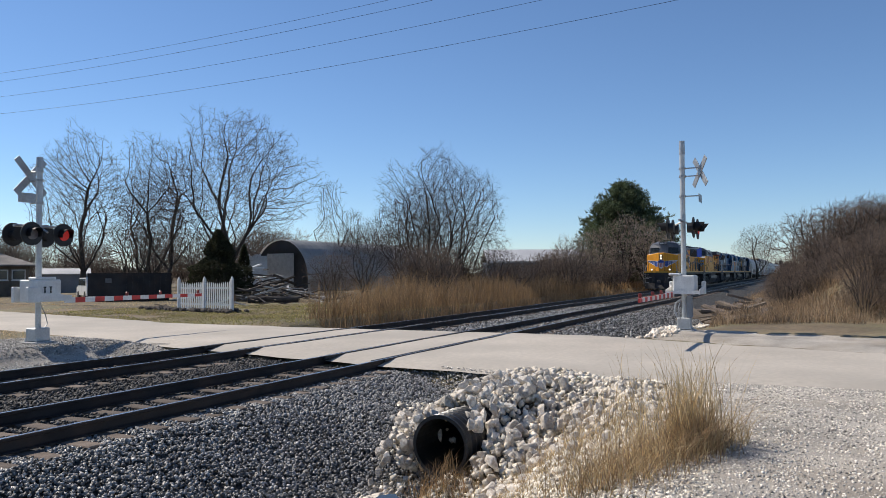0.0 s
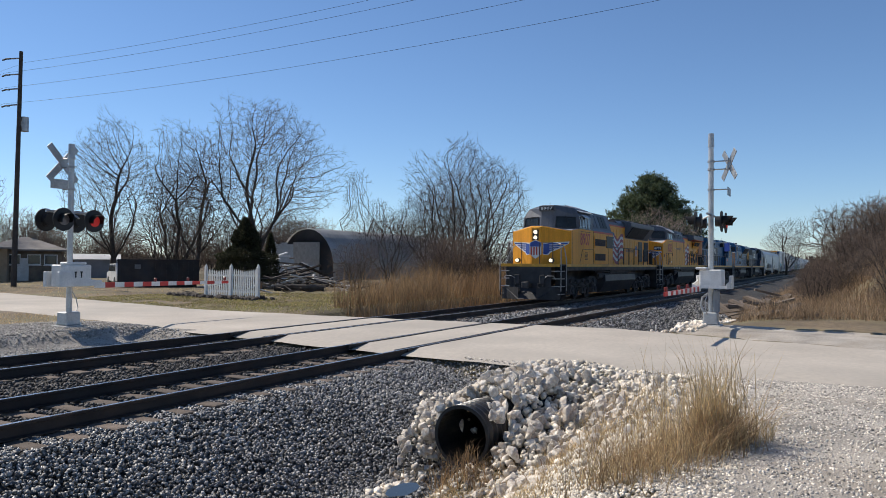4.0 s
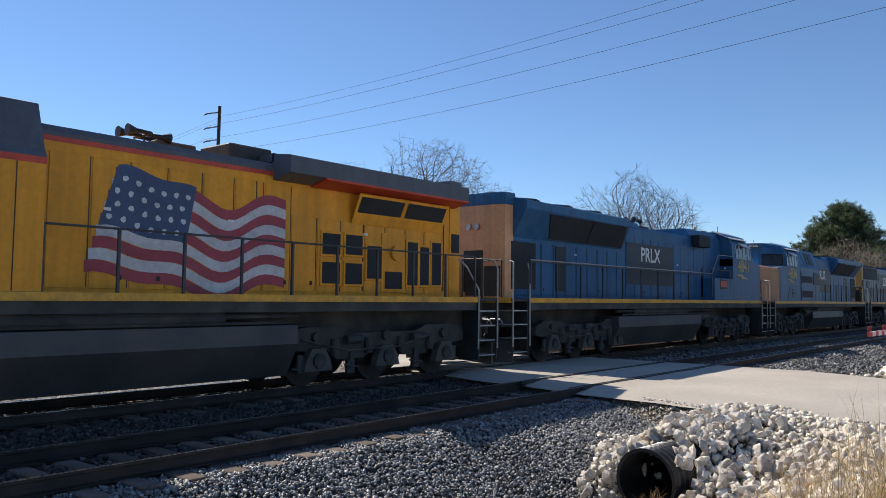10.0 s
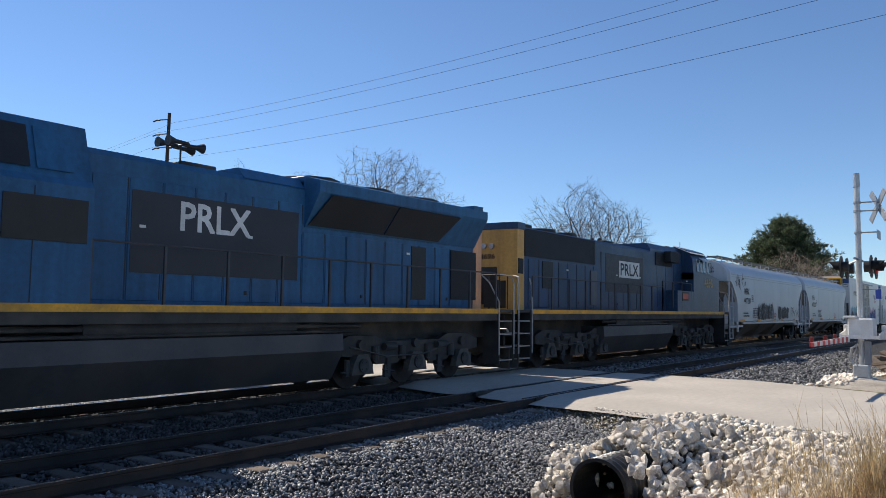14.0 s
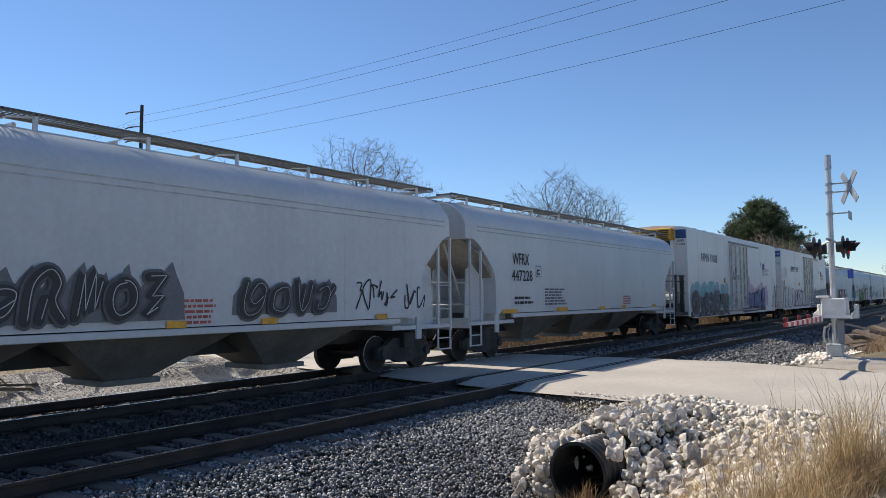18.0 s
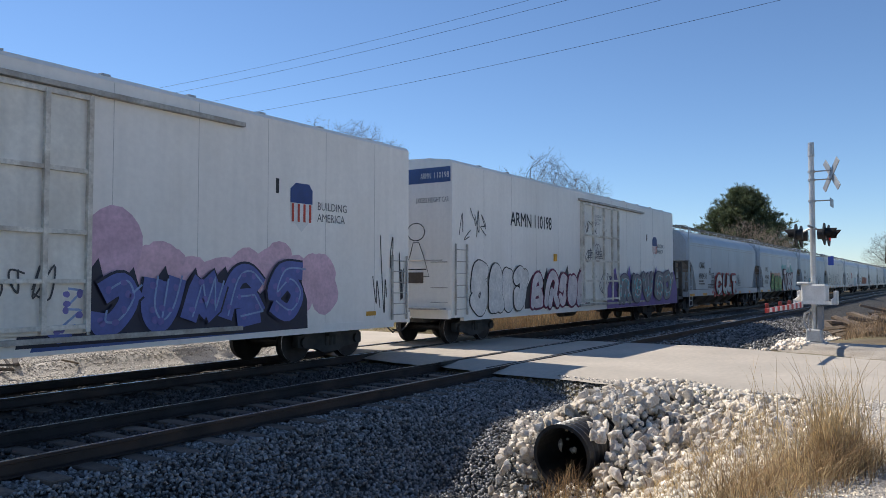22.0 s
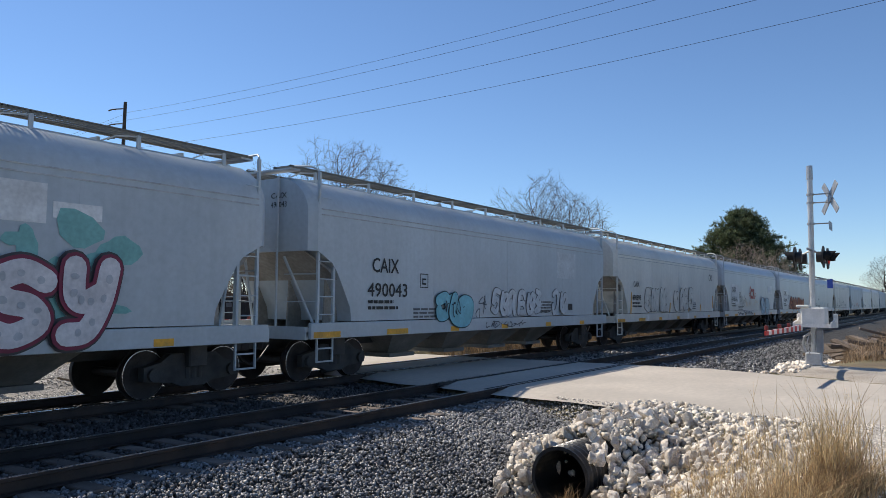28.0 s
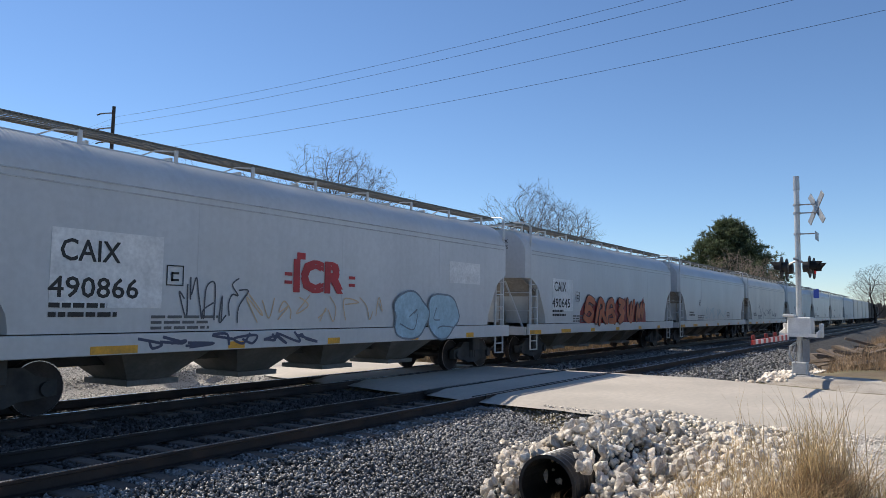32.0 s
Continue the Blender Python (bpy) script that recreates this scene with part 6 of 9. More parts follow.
    bm = bmesh.new()
    loft(bm, [[(n0 + 0.08, -0.24, 3.635), (n0 + 0.08, 0.24, 3.635), (n0 + 0.08, 0.24, 3.655), (n0 + 0.08, -0.24, 3.655)],
              [(nc, -1.40, ntop + 0.012), (nc, 1.40, ntop + 0.012), (nc, 1.40, ntop + 0.03), (nc, -1.40, ntop + 0.03)],
              [(c0 + 0.1, -1.45, lo + 0.008), (c0 + 0.1, 1.45, lo + 0.008), (c0 + 0.1, 1.45, lo + 0.02), (c0 + 0.1, -1.45, lo + 0.02)]])
    lp("nose_top", bm, "nose_sunlit" if ge else "nose_lit_grey", "anti-glare nose top with sunlight put into its colour")
    # cab with a blunt pointed front
    xf = c0 - 0.62

    def outline(f, c, w, z):
        return [(xf + f, -0.30, z), (xf + f, 0.30, z), (c0 + c, w, z), (c1, w, z), (c1, -w, z), (c0 + c, -w, z)]
    bm = bmesh.new()
    loft(bm, [outline(0, 0, 1.492, lo - 0.3), outline(0, 0, 1.492, lo), outline(0.10, 0.06, 1.45, lo + 0.62), outline(0.13, 0.12, 1.20, ct - 0.16), outline(0.22, 0.25, 0.75, ct)])
    lp("cab", bm, p["cab"])
    for k in (-1, 1):
        bm = bmesh.new()
        loft(bm, [[(x, k * 0.62, ct + 0.025), (x, k * 1.42, ct - 0.33), (x, k * 1.42, ct - 0.30), (x, k * 0.62, ct + 0.055)] for x in (c0 + 0.30, c1 + 0.15)])
        lp("roof_side_panel", bm, "roof_sunlit", "roof panel with sunlight put into its pale colour")
    # windshields
    for k in (-1, 1):
        pts = []
        for u, z in ((0.12, lo + 0.08), (0.88, lo + 0.08), (0.86, lo + 0.58), (0.12, lo + 0.60)):
            t = (z - lo) / 0.62
            pts.append((xf + 0.10 * t + u * (c0 - xf - 0.04 * t) - 0.012, k * (0.30 + u * (1.192 - 0.042 * t) + 0.012), z))
        bm = bmesh.new()
        bm.faces.new([bm.verts.new(q) for q in pts])
        bmesh.ops.solidify(bm, geom=bm.faces[:], thickness=0.012)
        w = lp("windshield", bm, "glass", "dark cab windshield")
        bm = bmesh.new()
        ctr = [Vector(q) + Vector((-0.012, k * 0.012, 0)) for q in pts]
        tube(bm, ctr + [ctr[0]], 0.024, 5)
        lp("window_gasket", bm, "black", "", w)
        bm = T([Vector(pts[3]).lerp(Vector(pts[2]), 0.45) + Vector((-0.04, k * 0.03, 0.08)), Vector(pts[0]).lerp(Vector(pts[1]), 0.62) + Vector((-0.03, k * 0.02, 0.2))], 0.013, 4)
        lp("wiper", bm, "black", "", w)
    # side windows with frames and sunshade
    d = c0 - 2.88
    for k in (-1, 1):
        for a, b, h in ((2.86, 3.17, 0.54), (3.29, 3.95, 0.44), (3.98, 4.63, 0.44)) if ge else ((2.96 + d, 3.33 + d, 0.62), (3.47 + d, 3.88 + d, 0.60), (3.91 + d, 4.31 + d, 0.60), (4.40 + d, 4.80 + d, 0.62)):
            wz0, wz1 = lo + 0.05, lo + h
            yb, yt = 1.497, 1.492 - 0.042 * h / 0.62
            g = lp("side_window", P([(k * (yb - 0.02), wz0), (k * (yb + 0.004), wz0), (k * (yt + 0.008), wz1), (k * (yt - 0.02), wz1)], a, b), "glass", "dark side window")
            bm = bmesh.new()
            tube(bm, [(a, k * (yb + 0.01), wz0), (b, k * (yb + 0.01), wz0), (b, k * (yt + 0.012), wz1), (a, k * (yt + 0.012), wz1), (a, k * (yb + 0.01), wz0)], 0.02, 4)
            lp("window_frame", bm, "frame_pale", "", g)
        sa, sb = (3.25, 4.68) if ge else (3.40 + d, 4.36 + d)
        lp("sunshade", P([(k * 1.44, lo + 0.70), (k * 1.66, lo + 0.55), (k * 1.66, lo + 0.57), (k * 1.44, lo + 0.74)], sa, sb), "roof_sunlit")
        lp("cab_grab", T([(c0 + 0.05, k * 1.47, lo + 0.1), (c0 - 0.06, k * 1.54, lo + 0.15), (c0 - 0.04, k * 1.53, lo + 0.55), (c0 + 0.08, k * 1.44, lo + 0.6)], 0.014, 5), "under")
    # number boards, lights
    if not ge:
        lp("number_housing", B(xf + 0.02, xf + 0.5, -0.42, 0.42, ct - 0.30, ct - 0.04, 0.03), p["cab"])
        lp("number_glass", B(xf + 0.005, xf + 0.03, -0.36, 0.36, ct - 0.27, ct - 0.07), "black")
    if p.get("lamps_nose"):
        lp("headlight_bezel", B(n0 - 0.10, n0 - 0.06, -0.15, 0.15, 2.96, 3.46, 0.01), "black")
        for z in (3.34, 3.08):
            lp("headlight", D((n0 - 0.10, 0, z), 0.095, 0.03, "x", 14), "headlight", "lit headlight")
        for k in (-1, 1):
            lp("ditch_light", D((n0 - 0.3, k * 0.85, 1.98), 0.085, 0.05, "x", 14), "headlight", "lit ditch light")
            lp("ditch_light_case", D((n0 - 0.2, k * 0.85, 1.98), 0.12, 0.09, "x", 14), "black")
    # wide body behind the cab on one side, hood behind
    h0 = p.get("hood", 9.15 if not ge else 10.2)
    ht = 4.38
    if near < 0 or ge:
        bm = P([(-1.5, deck), (-1.5, lo + 0.02), (-1.42, lo + 0.12), (-1.12, 4.58), (-0.8, 4.66), (0.8, 4.66), (0.95, 4.5), (0.95, deck)], c1, h0)
        lp("equipment_cabinet", bm, p["cab"])
        lp("cabinet_lower", B(c1 + 0.002, h0 - 0.005, -1.507, -1.48, deck + 0.02, lo - 0.02), body)
        q = h0 - c1
        if not ge:
            for z0 in (2.80, 2.02):
                fr = lp("grille_frame", B(c1 + 0.1, c1 + q * 0.62, -1.53, -1.5, z0 - 0.12, z0 + 0.52), body)
                lp("grille", B(c1 + 0.22, c1 + q * 0.58, -1.537, -1.52, z0, z0 + 0.36), "mesh_brown" if body == "yellow" else "screen", "dark mesh grille", fr)
            lp("grille", B(c1 + q * 0.65, h0 - 0.1, -1.53, -1.5, 2.72, 3.38), "black")
            for i in range(5):
                a = c1 + 0.35 + i * 0.66
                lp("cabinet_door", P([(-1.40, 3.80), (-1.42, 3.80), (-1.19, 4.45), (-1.17, 4.45)], a, a + 0.56), p["cab"] if i not in (2, 3) else "black")
        else:
            for i in range(3):
                a = 5.30 + i * 0.96
                g = lp("air_grille", P([(-1.30, 3.98), (-1.395, 3.96), (-1.15, 4.54), (-1.05, 4.54)], a, a + 0.72), "black", "slatted air intake")
                bm = bmesh.new()
                for z in range(8):
                    t = z / 7
                    box(bm, a + 0.02, a + 0.70, -1.405 + 0.22 * t - 0.015, -1.395 + 0.22 * t, 3.98 + 0.50 * t, 4.0 + 0.50 * t)
                lp("slat", bm, p["cab"], "", g)
            lp("hatch", P([(-1.36, 4.0), (-1.39, 3.98), (-1.25, 4.34), (-1.22, 4.34)], 8.40, 9.22), "black")
        bm = bmesh.new()
        for a in ([c1, c1 + 1.5, c1 + 2.9, h0 - 0.4] if ge else [c1, h0 - 0.9]):
            box(bm, a - 0.008, a + 0.008, -1.511, -1.50, deck + 0.03, lo - 0.05)
        for piece in islands(bm):
            lp("panel_joint", piece, "black")
        if ge:
            lp("access_panel", B(2.68, 3.40, -1.515, -1.495, deck + 0.06, 2.60, 0.008), body)
            lp("access_panel", B(3.44, 4.82, -1.515, -1.495, deck + 0.06, 2.52, 0.008), body)
            lp("small_grille", B(3.52, 3.80, -1.522, -1.51, 2.0, 2.40), "mesh_brown")
            lp("small_grille", B(1.45, 1.72, -1.507, -1.49, 2.42, 2.62), "mesh_brown")
            va, vb, vz = 2.88, 3.36, 1.86
        else:
            bm = bmesh.new()
            for q0, q1 in (((2.98, 1.86), (3.40, 2.55)), ((3.40, 2.55), (5.30, 2.58))):
                tube(bm, [(q0[0] + c0 - 2.88, -1.502, q0[1]), (q1[0] + c0 - 2.88, -1.502, q1[1])], 0.013, 4)
            lp("panel_edge", bm, "black")
            va, vb, vz = 3.81 + c0 - 2.88, 4.27 + c0 - 2.88, 2.05
        for i in range(6):
            lp("vent_slot", B(va, vb, -1.522, -1.50, vz + i * 0.066, vz + 0.03 + i * 0.066), "black")
        lp("panel_joint", B(c0 + 0.2, c0 + 1.9, -1.505, -1.49, lo - 0.13, lo - 0.11), "black")
    else:
        # the other side: a low box and a walkway behind the cab
        lp("equipment_cabinet", P([(-1.42, deck), (-1.42, lo), (-1.05, 4.55), (-0.8, 4.66), (0.8, 4.66), (0.95, 4.42), (0.95, deck)], c1, h0), p["cab"])
        lp("battery_box", B(c1, c1 + 2.1, 0.9, 1.5, deck, 2.72, 0.02), body)
        lp("tail_lamp_recess", B(c1 + 0.75, c1 + 1.55, 1.5, 1.512, 2.28, 2.66), "black")
        lp("red_panel", B(c1 + 0.8, c1 + 1.5, 1.508, 1.518, 2.36, 2.6), "red_paint", "red reflective panel")
        bm = bmesh.new()
        for a in (5.6, 6.6, 7.6):
            box(bm, a, a + 0.8, 0.952, 0.962, 2.0, 4.1)
        for piece in islands(bm):
            lp("hood_door", piece, body)
        lp("blower_grille", B(6.5, 7.66, 1.0, 1.30, 3.93, 4.40, 0.01), "screen", "dark blower grille")
    top = [(-0.95, deck), (-0.95, ht - 0.16), (-0.88, ht - 0.05), (-0.7, ht), (0.7, ht), (0.88, ht - 0.05), (0.95, ht - 0.16), (0.95, deck)]
    hend = L - p.get("tail", 0.75)
    lp("hood", P(top, h0, hend - 0.5), body)
    for k in (-1, 1):
        lp("hood_cap", P([(k * 0.955, ht - 0.20), (k * 0.955, ht - 0.13), (k * 0.89, ht - 0.03), (k * 0.7, ht + 0.008), (k * 0.7, ht - 0.1)], h0, hend - 0.5), roof)
        if p.get("red"):
            lp("red_line", B(c1 if k < 0 else h0, h0 + 0.001, min(k * 1.505, k * 1.512), max(k * 1.505, k * 1.512), lo - 0.10, lo - 0.005), "red_paint") if k < 0 else None
            lp("red_line", B(h0, hend - 0.6, min(k * 0.955, k * 0.960), max(k * 0.955, k * 0.960), ht - 0.28, ht - 0.20), "red_paint")
    # rear end with chamfered corners
    et = ht + 0.26 if kind != "plain" else ht + 0.05
    bm = P([(hend - 0.52, -0.97), (hend - 0.12, -0.97), (hend, -0.55), (hend, 0.55), (hend - 0.12, 0.97), (hend - 0.52, 0.97)], deck, et, "z")
    lp("hood_end", bm, p["end"])
    lp("end_cap", P([(hend - 0.54, -1.0), (hend - 0.1, -1.0), (hend + 0.02, -0.57), (hend + 0.02, 0.57), (hend - 0.1, 1.0), (hend - 0.54, 1.0)], et - (0.30 if kind == "flared" else 0.18), et + 0.03, "z"), p["flare"])
    lp("end_door", B(hend - 0.01, hend + 0.03, -0.32, 0.32, deck + 0.15, 3.1), "black" if body != "yellow" else p["end"])
    for z in (3.75,):
        for y in (-0.14, 0.14):
            lp("rear_headlight", D((hend + 0.04, y, z), 0.09, 0.03, "x", 12), "galv")
    for k in (-1, 1):
        ga, gb, gz = (hend - 1.60, hend - 0.42, 2.05) if kind == "flared" else (hend - 0.45, hend - 0.16, 2.9)
        lp("end_grille", B(ga, gb, min(k * 0.965, k * 0.99), max(k * 0.965, k * 0.99), gz, 3.36), "screen", "dark louvred end door")
        if kind == "flared":
            lp("dark_door", B(hend - 3.26, hend - 2.68, min(k * 0.965, k * 0.985), max(k * 0.965, k * 0.985), 2.02, 3.34), "black")
        elif kind == "plain":
            lp("dark_door", B(L - 3.11, L - 2.41, min(k * 0.965, k * 0.985), max(k * 0.965, k * 0.985), 2.49, 3.36), "black")
            lp("open_door", B(L - 6.40, L - 5.90, min(k * 0.965, k * 1.0), max(k * 0.965, k * 1.0), 2.0, 3.22), "grey_paint", "pale open door")
            lp("cabinet_grille", B(L - 14.2, L - 12.2, min(k * 0.955, k * 0.985), max(k * 0.955, k * 0.985), 3.75, 4.30), "screen")
    # radiator section
    r0, r1 = (hend - 6.85, hend - 0.50) if kind == "flared" else (15.4, hend - 0.4) if ge else (L - 6.30, L - 1.31)
    if kind == "flared":
        for k in (-1, 1):
            bm = bmesh.new()
            loft(bm, [[(r0, k * 0.9, 3.48), (r0, k * 0.97, 3.48), (r0 + 0.05, k * 1.35, 4.22), (r0 + 0.05, k * 1.35, 4.46), (r0, k * 0.9, 4.58)],
                      [(r1, k * 0.9, 3.48), (r1, k * 0.97, 3.48), (r1 + 0.0, k * 1.42, 4.25), (r1, k * 1.42, 4.46), (r1, k * 0.9, 4.58)]])
            lp("radiator_flare", bm, p["flare"])
            rm = r0 + 2.45
            for (a0, a1), (b0, b1) in (((r0 + 0.05, r0 + 0.40), (rm - 0.03, rm + 0.12)), ((rm + 0.03, rm + 0.18), (r1 - 1.75, r1 - 1.25))):
                bm = bmesh.new()
                loft(bm, [[(a0, k * 1.00, 3.54), (b0, k * 1.00, 3.54), (b1, k * 1.375, 4.19), (a1, k * 1.375, 4.19)], [(a0, k * 1.03, 3.52), (b0, k * 1.03, 3.52), (b1, k * 1.405, 4.17), (a1, k * 1.405, 4.17)]])
                lp("radiator_screen", bm, "screen", "black radiator screen")
        lp("radiator_roof", B(r0, r1, -0.95, 0.95, 4.44, 4.585, 0.02), p["flare"])
        bm = bmesh.new()
        for a in range(3):
            x = r0 + 1.0 + a * 1.9
            disc(bm, (x, 0, 4.63), 0.72, 0.05, "z", 24)
            tube(bm, [(x + 0.7 * math.cos(i / 4 * math.pi), 0.7 * math.sin(i / 4 * math.pi), 4.69) for i in range(9)], 0.015, 4)
        for piece in islands(bm):
            lp("roof_fan", piece, "under")
        lp("tapered_hatch", P([(-0.95, 4.3), (-0.75, 4.52), (0.75, 4.52), (0.95, 4.3)], r0 - 1.6, r0), p["flare"])
    elif ge:
        for k in (-1, 1):
            bm = bmesh.new()
            loft(bm, [[(q, k * 0.9, 4.02), (q, k * 1.0, 4.02), (q, k * 1.47, 4.13), (q, k * 1.47, 4.46), (q, k * 0.9, 4.54)] for q in (r0 - 0.8, r1)])
            lp("radiator_wing", bm, roof)
            lp("red_line", P([(k * 1.0, 3.98), (k * 1.47, 4.09), (k * 1.475, 4.13), (k * 1.0, 4.02)], r0 + 0.1, r1), "red_paint")
            for i in range(2):
                a = 16.7 + i * 1.45
                fr = lp("screen_frame", P([(k * 0.955, 3.36), (k * 0.985, 3.34), (k * 1.26, 3.96), (k * 1.23, 3.98)], a - 0.07, a + 1.42), body)
                lp("radiator_screen", P([(k * 0.990, 3.41), (k * 1.005, 3.40), (k * 1.245, 3.90), (k * 1.23, 3.91)], a, a + 1.33), "screen", "black radiator screen", fr)
        lp("radiator_roof", B(r0 - 0.8, r1, -0.95, 0.95, 4.38, 4.545), roof)
        lp("exhaust_stack", B(13.9, 14.9, -0.5, 0.5, ht, ht + 0.32, 0.03), "under")
        for a, b, z0, z1 in ((15.84, 16.32, 2.66, 3.09), (16.48, 16.96, 2.68, 3.10), (15.84, 16.32, 2.06, 2.50), (16.48, 16.96, 2.06, 2.50), (17.11, 17.55, 2.19, 2.90), (17.66, 18.22, 1.98, 2.36), (18.40, 18.74, 2.07, 3.06), (18.83, 19.14, 2.08, 2.97), (19.25, 19.58, 2.09, 3.10)):
            fr = lp("grille_frame", B(a - 0.05, b + 0.05, -0.995, -0.945, z0 - 0.05, z1 + 0.05, 0.01), body)
            lp("door_window", B(a, b, -1.002, -0.97, z0, z1), "screen", "dark louvred opening", fr)
        lp("hood_frame", B(17.56, 18.32, -0.99, -0.94, 1.90, 3.22, 0.01), body, "flat equipment door")
        lp("fan_motor", D((17.98, -1.02, 2.78), 0.17, 0.05, "y", 16), body)
        for a, b in ((14.2, 15.7), (17.0, 17.05), (19.7, 19.75)):
            lp("panel_joint", B(a, a + 0.02, -0.972, -0.94, 1.95, 3.95), "black")
    else:
        for k in (-1, 1):
            lp("radiator_screen", B(r0, r1, min(k * 0.94, k * 0.98), max(k * 0.94, k * 0.98), 3.45, 4.30), "screen", "long black radiator grille")
        bm = bmesh.new()
        for a in range(3):
            disc(bm, (r0 + 0.9 + 1.6 * a, 0, ht + 0.07), 0.62, 0.07, "z", 24)
        for piece in islands(bm):
            lp("roof_fan", piece, "under")
    # hood doors
    bm, lat = bmesh.new(), bmesh.new()
    a = h0 + 0.25
    while a < (r1 if kind != "flared" else hend - 0.6) - 0.5:
        for k in (-1, 1):
            zt2 = 3.38 if a > r0 - 0.6 else 3.95
            box(bm, a, a + 0.60, min(k * 0.95, k * 0.966), max(k * 0.95, k * 0.966), deck + 0.08, zt2, 0.006)
            box(lat, a + 0.622, a + 0.638, min(k * 0.945, k * 0.953), max(k * 0.945, k * 0.953), deck + 0.1, zt2)
            if int(a * 10) % 3 == 0:
                box(lat, a + 0.47, a + 0.53, min(k * 0.96, k * 0.98), max(k * 0.96, k * 0.98), 2.02, 2.10)
        a += 0.66
    for piece in islands(bm):
        lp("hood_door", piece, body)
    for piece in islands(lat):
        lp("door_joint", piece, "black")
    for a, b in p.get("dark_panels", ()):
        lp("dark_door", B(a, b, near * 0.95 - 0.03, near * 0.95 + 0.03, 2.0, 3.35), "black")
    # small plates and the worn walkway edge
    for k, a in enumerate((c1 + 0.9, h0 + 1.1, h0 + 3.4, L - 4.2)):
        lp("placard", B(a, a + 0.12, near * 0.972 - 0.012 if a > h0 else near * 1.505 - 0.012, near * 0.972 + 0.012 if a > h0 else near * 1.505 + 0.012, 3.12, 3.17), "white")
    # horn, antenna, exhaust
    hx = h0 + (2.1 if ge else 2.3)
    hz = ht + p.get("horn_lift", 0.2)
    bm = bmesh.new()
    tube(bm, [(hx, -0.3, ht), (hx, -0.3, hz)], 0.02, 5)
    tube(bm, [(hx, -0.55, hz), (hx, 0.05, hz)], 0.025, 6)
    for i, y in enumerate((-0.55, -0.38, -0.22, -0.06)):
        e = 1 if i % 2 else -1
        tube(bm, [(hx, y, hz), (hx + 0.28 * e, y, hz)], 0.03, 8, 0.045)
        disc(bm, (hx + 0.36 * e, y, hz), 0.045 if e > 0 else 0.10, 0.08, "x", 12, 0.10 if e > 0 else 0.045)
    lp("horn", bm, "black", "triple black air horn")
    lp("engine_exhaust", B(h0 + 2.3, h0 + 3.1, -0.35, 0.35, ht, ht + 0.16, 0.02), "under")
    bm = bmesh.new()
    for a in (c0 + 1.0, c0 + 2.0):
        box(bm, a, a + 0.5, -0.3, 0.3, ct, ct + 0.06, 0.015)
    tube(bm, [(c0 + 1.6, 0.6, ct), (c0 + 1.6, 0.6, ct + 0.3)], 0.012, 5)
    lp("roof_equipment", bm, "under")
    # fuel tank and trucks
    t0, t1 = (7.9, 14.8) if not ge else (7.4, 14.9)
    lp("fuel_tank", P([(-1.42, 1.25), (-1.45, 0.9), (-1.1, 0.28), (1.1, 0.28), (1.45, 0.9), (1.42, 1.25)], t0, t1), "tank", "long dark fuel tank")
    bm = bmesh.new()
    for k in (-1, 1):
        disc(bm, (t0 - 0.5, k * 1.15, 1.2), 0.2, 0.45, "x", 14)
        disc(bm, ((t0 + t1) / 2, k * 1.2, 1.4), 0.17, 2.2, "x", 14)
    for piece in islands(bm):
        lp("air_reservoir", piece, "under")
    for a in ((4.4, L - 4.1) if not ge else (4.1, L - 3.7)):
        loco_truck(v, a)
    # ends
    for s in (0, 1):
        def X(a):
            return a if s == 0 else L - a
        steps_and_rails(v, X, -1 if s == 0 else 1, M["rail_pale"], deck, (s == 1) == cab_first)
        coupler(v, X(0.05), -1 if s == 0 else 1)
    m = M["rail_dark"] if body != "blue" else M["rail_dark"]
    for k in (-1, 1):
        a, b = (h0 - (0 if k * near > 0 else 0), L - 0.9)
        if not cab_first:
            a, b = 0.9, L - h0
        handrails(v, a, b, k * 1.48, deck, m, 10)
    if near > 0:
        handrails(v, L - h0, L - c1 - 0.3, -1.48, deck + 0.25, m, 4)
    return v


M["black_blue"] = material("blackish blue patch paint", (0.018, 0.022, 0.032), 0.5, vary=0.2, scale=1, fine=15, bump=0.03)
# Both nose-top colours are lightened to carry the sunlight falling on them.
M["nose_sunlit"] = material("sunlit pale nose paint", (0.62, 0.60, 0.57), 0.45, vary=0.15, scale=2, fine=15, bump=0.03)
M["nose_lit_grey"] = material("anti-glare grey lightened for sun", (0.46, 0.46, 0.46), 0.5, vary=0.15, scale=2, fine=15, bump=0.03)
# Pale tone puts sunlight into the colour of the roof panels and sunshades.
M["roof_sunlit"] = material("sunlit pale roof paint", (0.62, 0.60, 0.56), 0.5, vary=0.2, scale=2, fine=15, bump=0.05)
M["frame_pale"] = material("aluminium window frame", (0.42, 0.43, 0.44), 0.4, 0.6, vary=0.15, scale=3, fine=20, bump=0.03)
M["mesh_brown"] = material("brown mesh", (0.055, 0.035, 0.028), 0.8, vary=0.4, scale=4, fine=60, bump=0.6)
M["screen"] = material("radiator screen", (0.016, 0.018, 0.022), 0.7, vary=0.4, scale=1, fine=60, bump=0.6)
M["tank"] = material("dusty fuel tank", (0.055, 0.055, 0.06), 0.55, vary=0.3, scale=1, fine=12, bump=0.08, dirt=(0.10, 0.085, 0.07), dirt_amount=0.6)
M["rail_pale"] = material("pale handrail paint", (0.36, 0.35, 0.33), 0.5, vary=0.2, scale=3, fine=20, bump=0.03)
M["rail_dark"] = material("grimy handrail paint", (0.06, 0.06, 0.065), 0.6, vary=0.3, scale=3, fine=20, bump=0.03)
